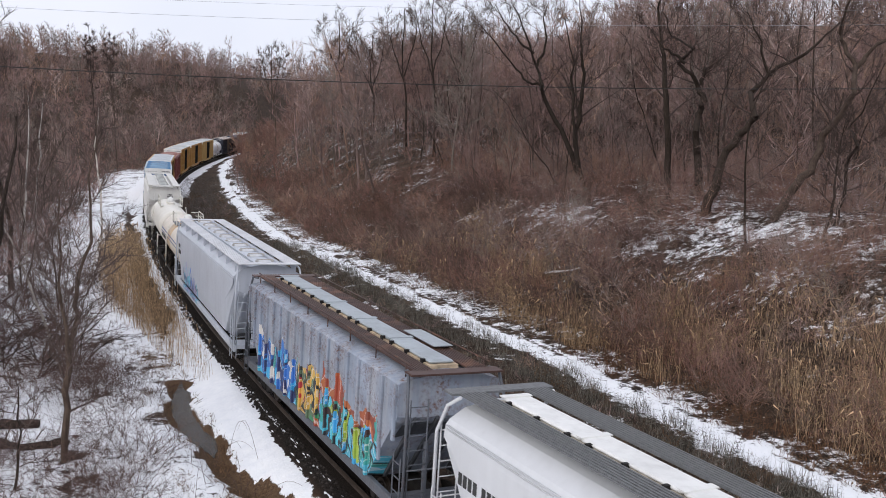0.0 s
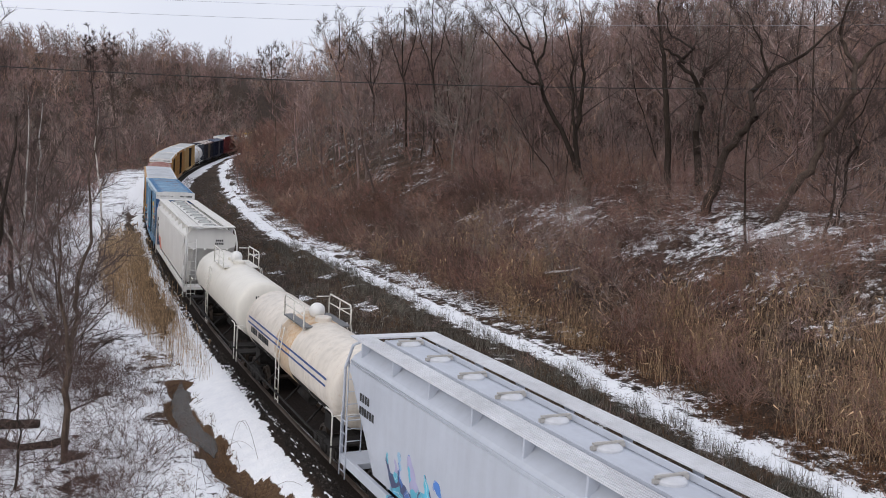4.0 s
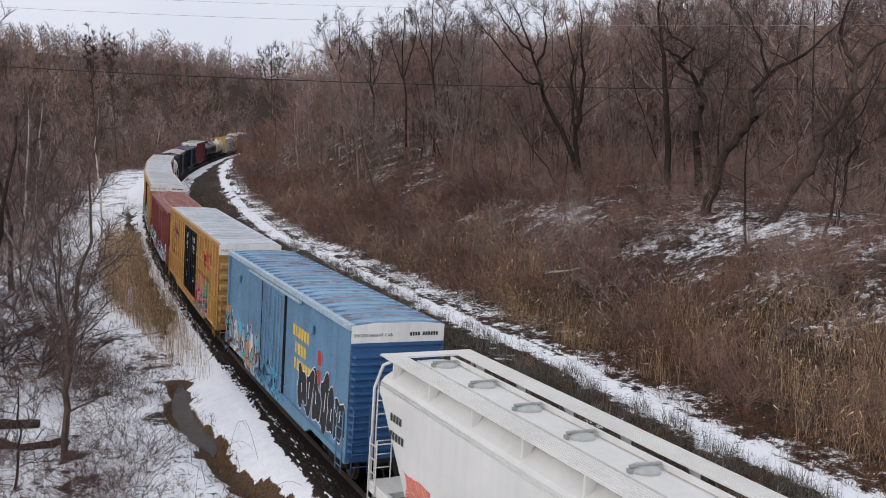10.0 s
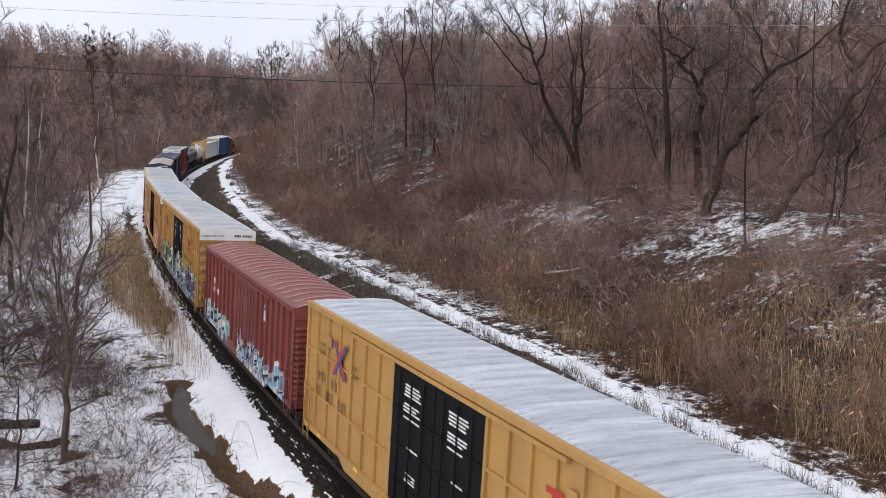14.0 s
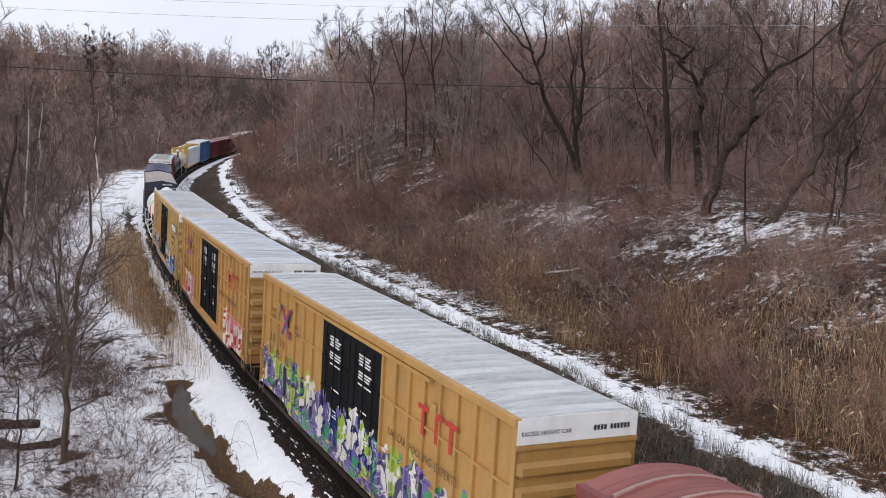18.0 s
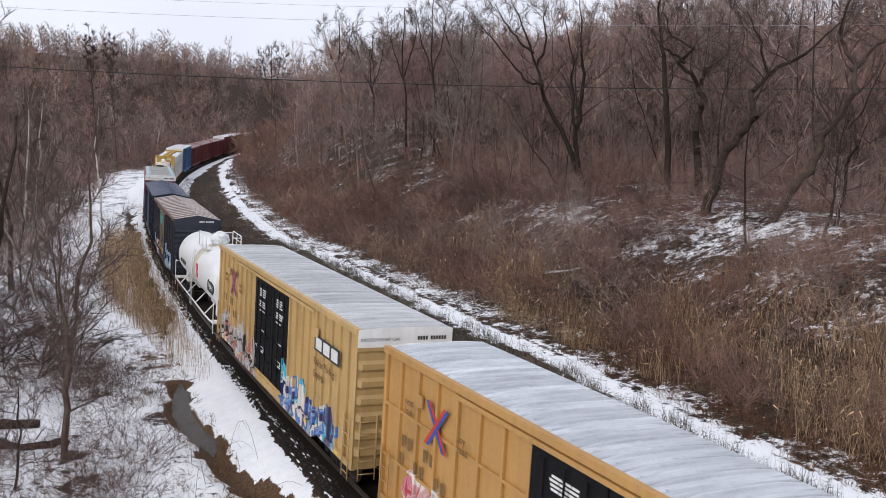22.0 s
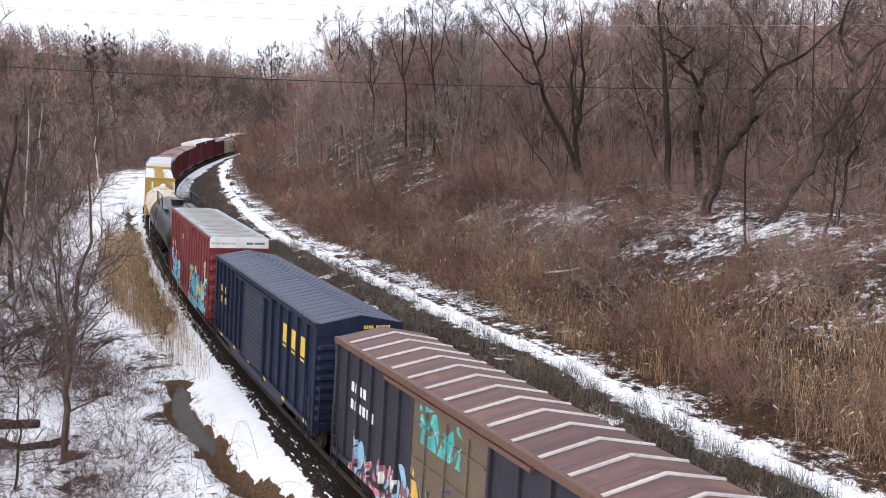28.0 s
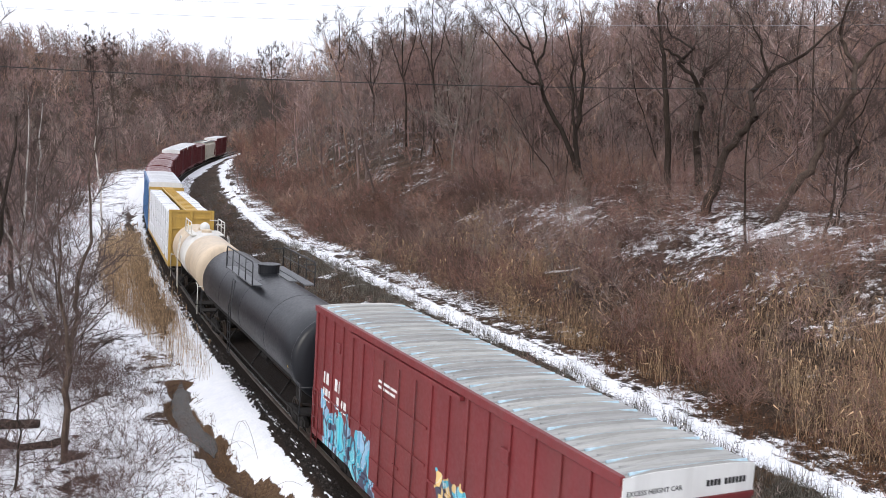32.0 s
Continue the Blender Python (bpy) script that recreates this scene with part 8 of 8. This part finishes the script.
bars_side(c, 7.2, 1.364, 2.4, [0.2] * 6, 0.28, 0.1, M_LETTER_Y, "reporting_mark")
number_bars(c, -8.09, -0.1, 4.22, M_LETTER_Y)
for k in range(6):
    Geo().box(-7.4 + k * 2.7, -7.05 + k * 2.7, 1.466, 1.472, 0.97, 1.09).part("reflector", M_LETTER_Y, c)
set_out(c, 88.7, 104.8, 6.0)

# --- dark red high-cube boxcar ---
m_c15 = painted("dark_red_car_paint", (0.170, 0.022, 0.024), 0.06, 0.25, 0.5)
spec15 = [(-7.2, -1.0, 0.7, 2.6, [GOLD, CYAN, (0.10, 0.45, 0.55), (0.7, 0.5, 0.2), CYAN], (0.05, 0.06, 0.10), 3, 0.5), (2.6, 7.0, 0.7, 2.15, [CYAN, (0.10, 0.50, 0.58), CYAN, SKY, (0.14, 0.52, 0.62)], (0.05, 0.06, 0.10), 7, 0.45)]
sprayed(m_c15, spec15)
m_c15d = painted("dark_red_door_paint", (0.17, 0.024, 0.024), 0.08, 0.25, 0.5)
c = boxcar("dark red high-cube boxcar with cyan and gold spray paint", 15.7, m_c15, roof_metal("pale_roof_with_blue_tint", (0.31, 0.31, 0.295), (0.47, 0.465, 0.445)), m_c15, m_c15d, (7.3, 10.9), hw=1.46, ze=5.0, zp=5.03, posts=(8, 6), rails=(2.35,), roof_n=25, roof_style="xpanel", ribs_end=6, post_d=0.05, rib_mat=plain("blue_tinted_seam", (0.44, 0.60, 0.68), 0.5))
end_writing(c, 15.7, 1.46, 5.0, M_LETTER_K)
g = Geo()
g.loft([[(-6.48 + r * math.cos(q), 1.416 + dy, 3.2 + r * math.sin(q)) for q in [2 * math.pi * k / 24 for k in range(24)]] for r, dy in ((0.39, 0), (0.39, 0.006))], True, True)
emblem = g.part("round_emblem", plain("cream_emblem", (0.6, 0.52, 0.42), 0.7), c)
m_emb = plain("brown_emblem_lines", (0.10, 0.04, 0.03), 0.7)
for x0, x1, z0, z1 in ((-6.52, -6.44, 2.94, 3.46), (-6.74, -6.22, 3.16, 3.24)):
    Geo().box(x0, x1, 1.423, 1.428, z0, z1).part("emblem_band", m_emb, emblem)
bars_side(c, 7.1, 1.416, 2.75, [0.22, 0.22, -0.3, 0.22, 0.22], 0.36, 0.12, M_LETTER_W, "reporting_mark")
bars_side(c, 7.1, 1.416, 2.25, [0.2, 0.2, 0.2, -0.3, 0.2, 0.2, 0.2], 0.36, 0.1, M_LETTER_W, "reporting_mark")
bars_side(c, 2.6, 1.446, 3.9, [0.3, 0.4, 0.5], 0.07, 0.05, M_LETTER_W)
bars_side(c, 2.6, 1.446, 3.75, [0.4, 0.3, 0.3], 0.07, 0.05, M_LETTER_W)
set_out(c, 106.85, 122.55, 5.8)

# --- black tank car, then a beige one ---
m_blk = painted("satin_black_tank_paint", (0.010, 0.011, 0.014), 0.02, 0.08, 0.34, dirt_col=(0.05, 0.047, 0.045))
m_blk.node_tree.nodes["Principled BSDF"].inputs["Specular IOR Level"].default_value = 0.36
m_blk_rail = plain("black_railing", (0.025, 0.025, 0.027), 0.5)
c = tank_car("long black tank car with a black dome and walkway railing", 18.9, m_blk, 1.52, 2.66, m_blk_rail, platform_x=1.2, dome="cyl", grate=M_GRATE, long_platform=True)
Geo().box(-8.0, -7.95, 1.47, 1.49, 2.3, 2.9).part("caution_strip", M_LETTER_Y, c)
Geo().box(-1.2, 3.6, -0.62, -0.28, 4.14, 4.19).part("roof_walkway", M_GRATE, c)
set_out(c, 123.9, 142.8, 7.6)
m_beige = painted("beige_tank_paint", (0.62, 0.50, 0.36), 0.1, 0.3, 0.4)
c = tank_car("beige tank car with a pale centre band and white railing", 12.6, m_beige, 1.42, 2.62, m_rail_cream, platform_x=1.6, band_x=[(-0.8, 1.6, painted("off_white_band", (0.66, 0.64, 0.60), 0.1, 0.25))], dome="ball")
set_out(c, 144.0, 156.6, 4.6)

# --- lumber car ---
m_yel_fr = painted("ochre_yellow_frame_paint", (0.50, 0.32, 0.07), 0.2, 0.3, 0.5)
m_wrap = painted("white_lumber_wrap", (0.74, 0.76, 0.79), 0.0, 0.12, 0.45)
c = bulkhead_car("yellow centre-beam flat car stacked with white-wrapped lumber", 21.0, m_yel_fr, m_wrap)
set_out(c, 157.9, 178.9, 7.9)

# --- the rest of the train, far off round the bend ---
m_c19 = painted("mid_blue_car_paint", (0.055, 0.15, 0.32), 0.08, 0.25, 0.5)
c = boxcar("blue high-cube boxcar with a pale grey roof and white end", 17.0, m_c19, M_SNOWROOF, M_WHITE, m_c19, (7.0, 10.2), hw=1.46, ze=5.0, zp=5.06, posts=(6, 6), roof_n=20)
set_out(c, 180.5, 197.5, 6.3)
m_red2 = painted("brown_red_car_paint", (0.135, 0.020, 0.022), 0.10, 0.25, 0.6)
sprayed(m_red2, [(-7.0, 6.5, 0.7, 1.8, [CREAM, (0.3, 0.06, 0.05), SILVER, (0.16, 0.03, 0.03)], BLACK, 5, 0.5)])
m_red2r = roof_metal("red_roof_dusted_with_snow", (0.17, 0.060, 0.060), (0.42, 0.35, 0.35))
red_rows = [(199.2, 216.2, 4.42, 4.62, False, m_red2r), (218.0, 235.0, 4.42, 4.62, False, m_red2r), (236.8, 254.6, 4.42, 4.62, False, m_red2r), (256.6, 273.2, 5.0, 5.1, True, M_SNOWROOF), (275.0, 291.0, 5.0, 5.1, True, M_SNOWROOF),
            (292.6, 307.0, 4.3, 4.5, False, m_red2r)]
for a, b, ze, zp, pan, rf in red_rows:
    c = boxcar("brown-red boxcar with a snow-dusted roof" if not pan else "dark red high-cube boxcar with a pale roof and white end band", b - a, m_red2, rf, m_red2, m_red2, (6.5, 9.5), hw=1.45, ze=ze, zp=zp, panel=pan, posts=(6, 6), roof_n=16)
    set_out(c, a, b, (b - a) * 0.37)
c = hopper("cream covered hopper car with round hatches", 16.8, painted("cream_hopper_paint", (0.62, 0.56, 0.46), 0.1, 0.3), M_WHITE, M_GRATE, hw=1.48, ze=4.1, zt=4.45, board_z=4.58)
set_out(c, 308.6, 325.4, 6.5)
c = boxcar("dark red high-cube boxcar with a pale roof and white end band", 17.6, m_red2, M_SNOWROOF, m_red2, m_red2, (6.8, 10.0), hw=1.45, ze=5.0, zp=5.06, posts=(6, 6), roof_n=18)
set_out(c, 327.2, 344.8, 6.4)


# ================= what moves =================
def motions():
    for car, mid, half in MOVERS:
        walk(car, [(t, car_pose(station(mid, t), half)) for t in range(0, 33)])
    # wheels roll; all leading axles share one action, all trailing axles another
    first = {}
    turn = -math.degrees(V20 / WHEEL_R)
    for place_no, w in SPIN:
        if place_no not in first:
            x = w.matrix_basis.translation.x
            walk(w, [(k / 15.0, pose(x, 0, WHEEL_R, 0, turn * k / 15.0, 0)) for k in range(0, 481)])
            first[place_no] = w.animation_data
        else:
            w.rotation_mode = "QUATERNION"
            keys = w.animation_data_create()
            keys.action = first[place_no].action
            keys.action_slot = first[place_no].action_slot


motions()
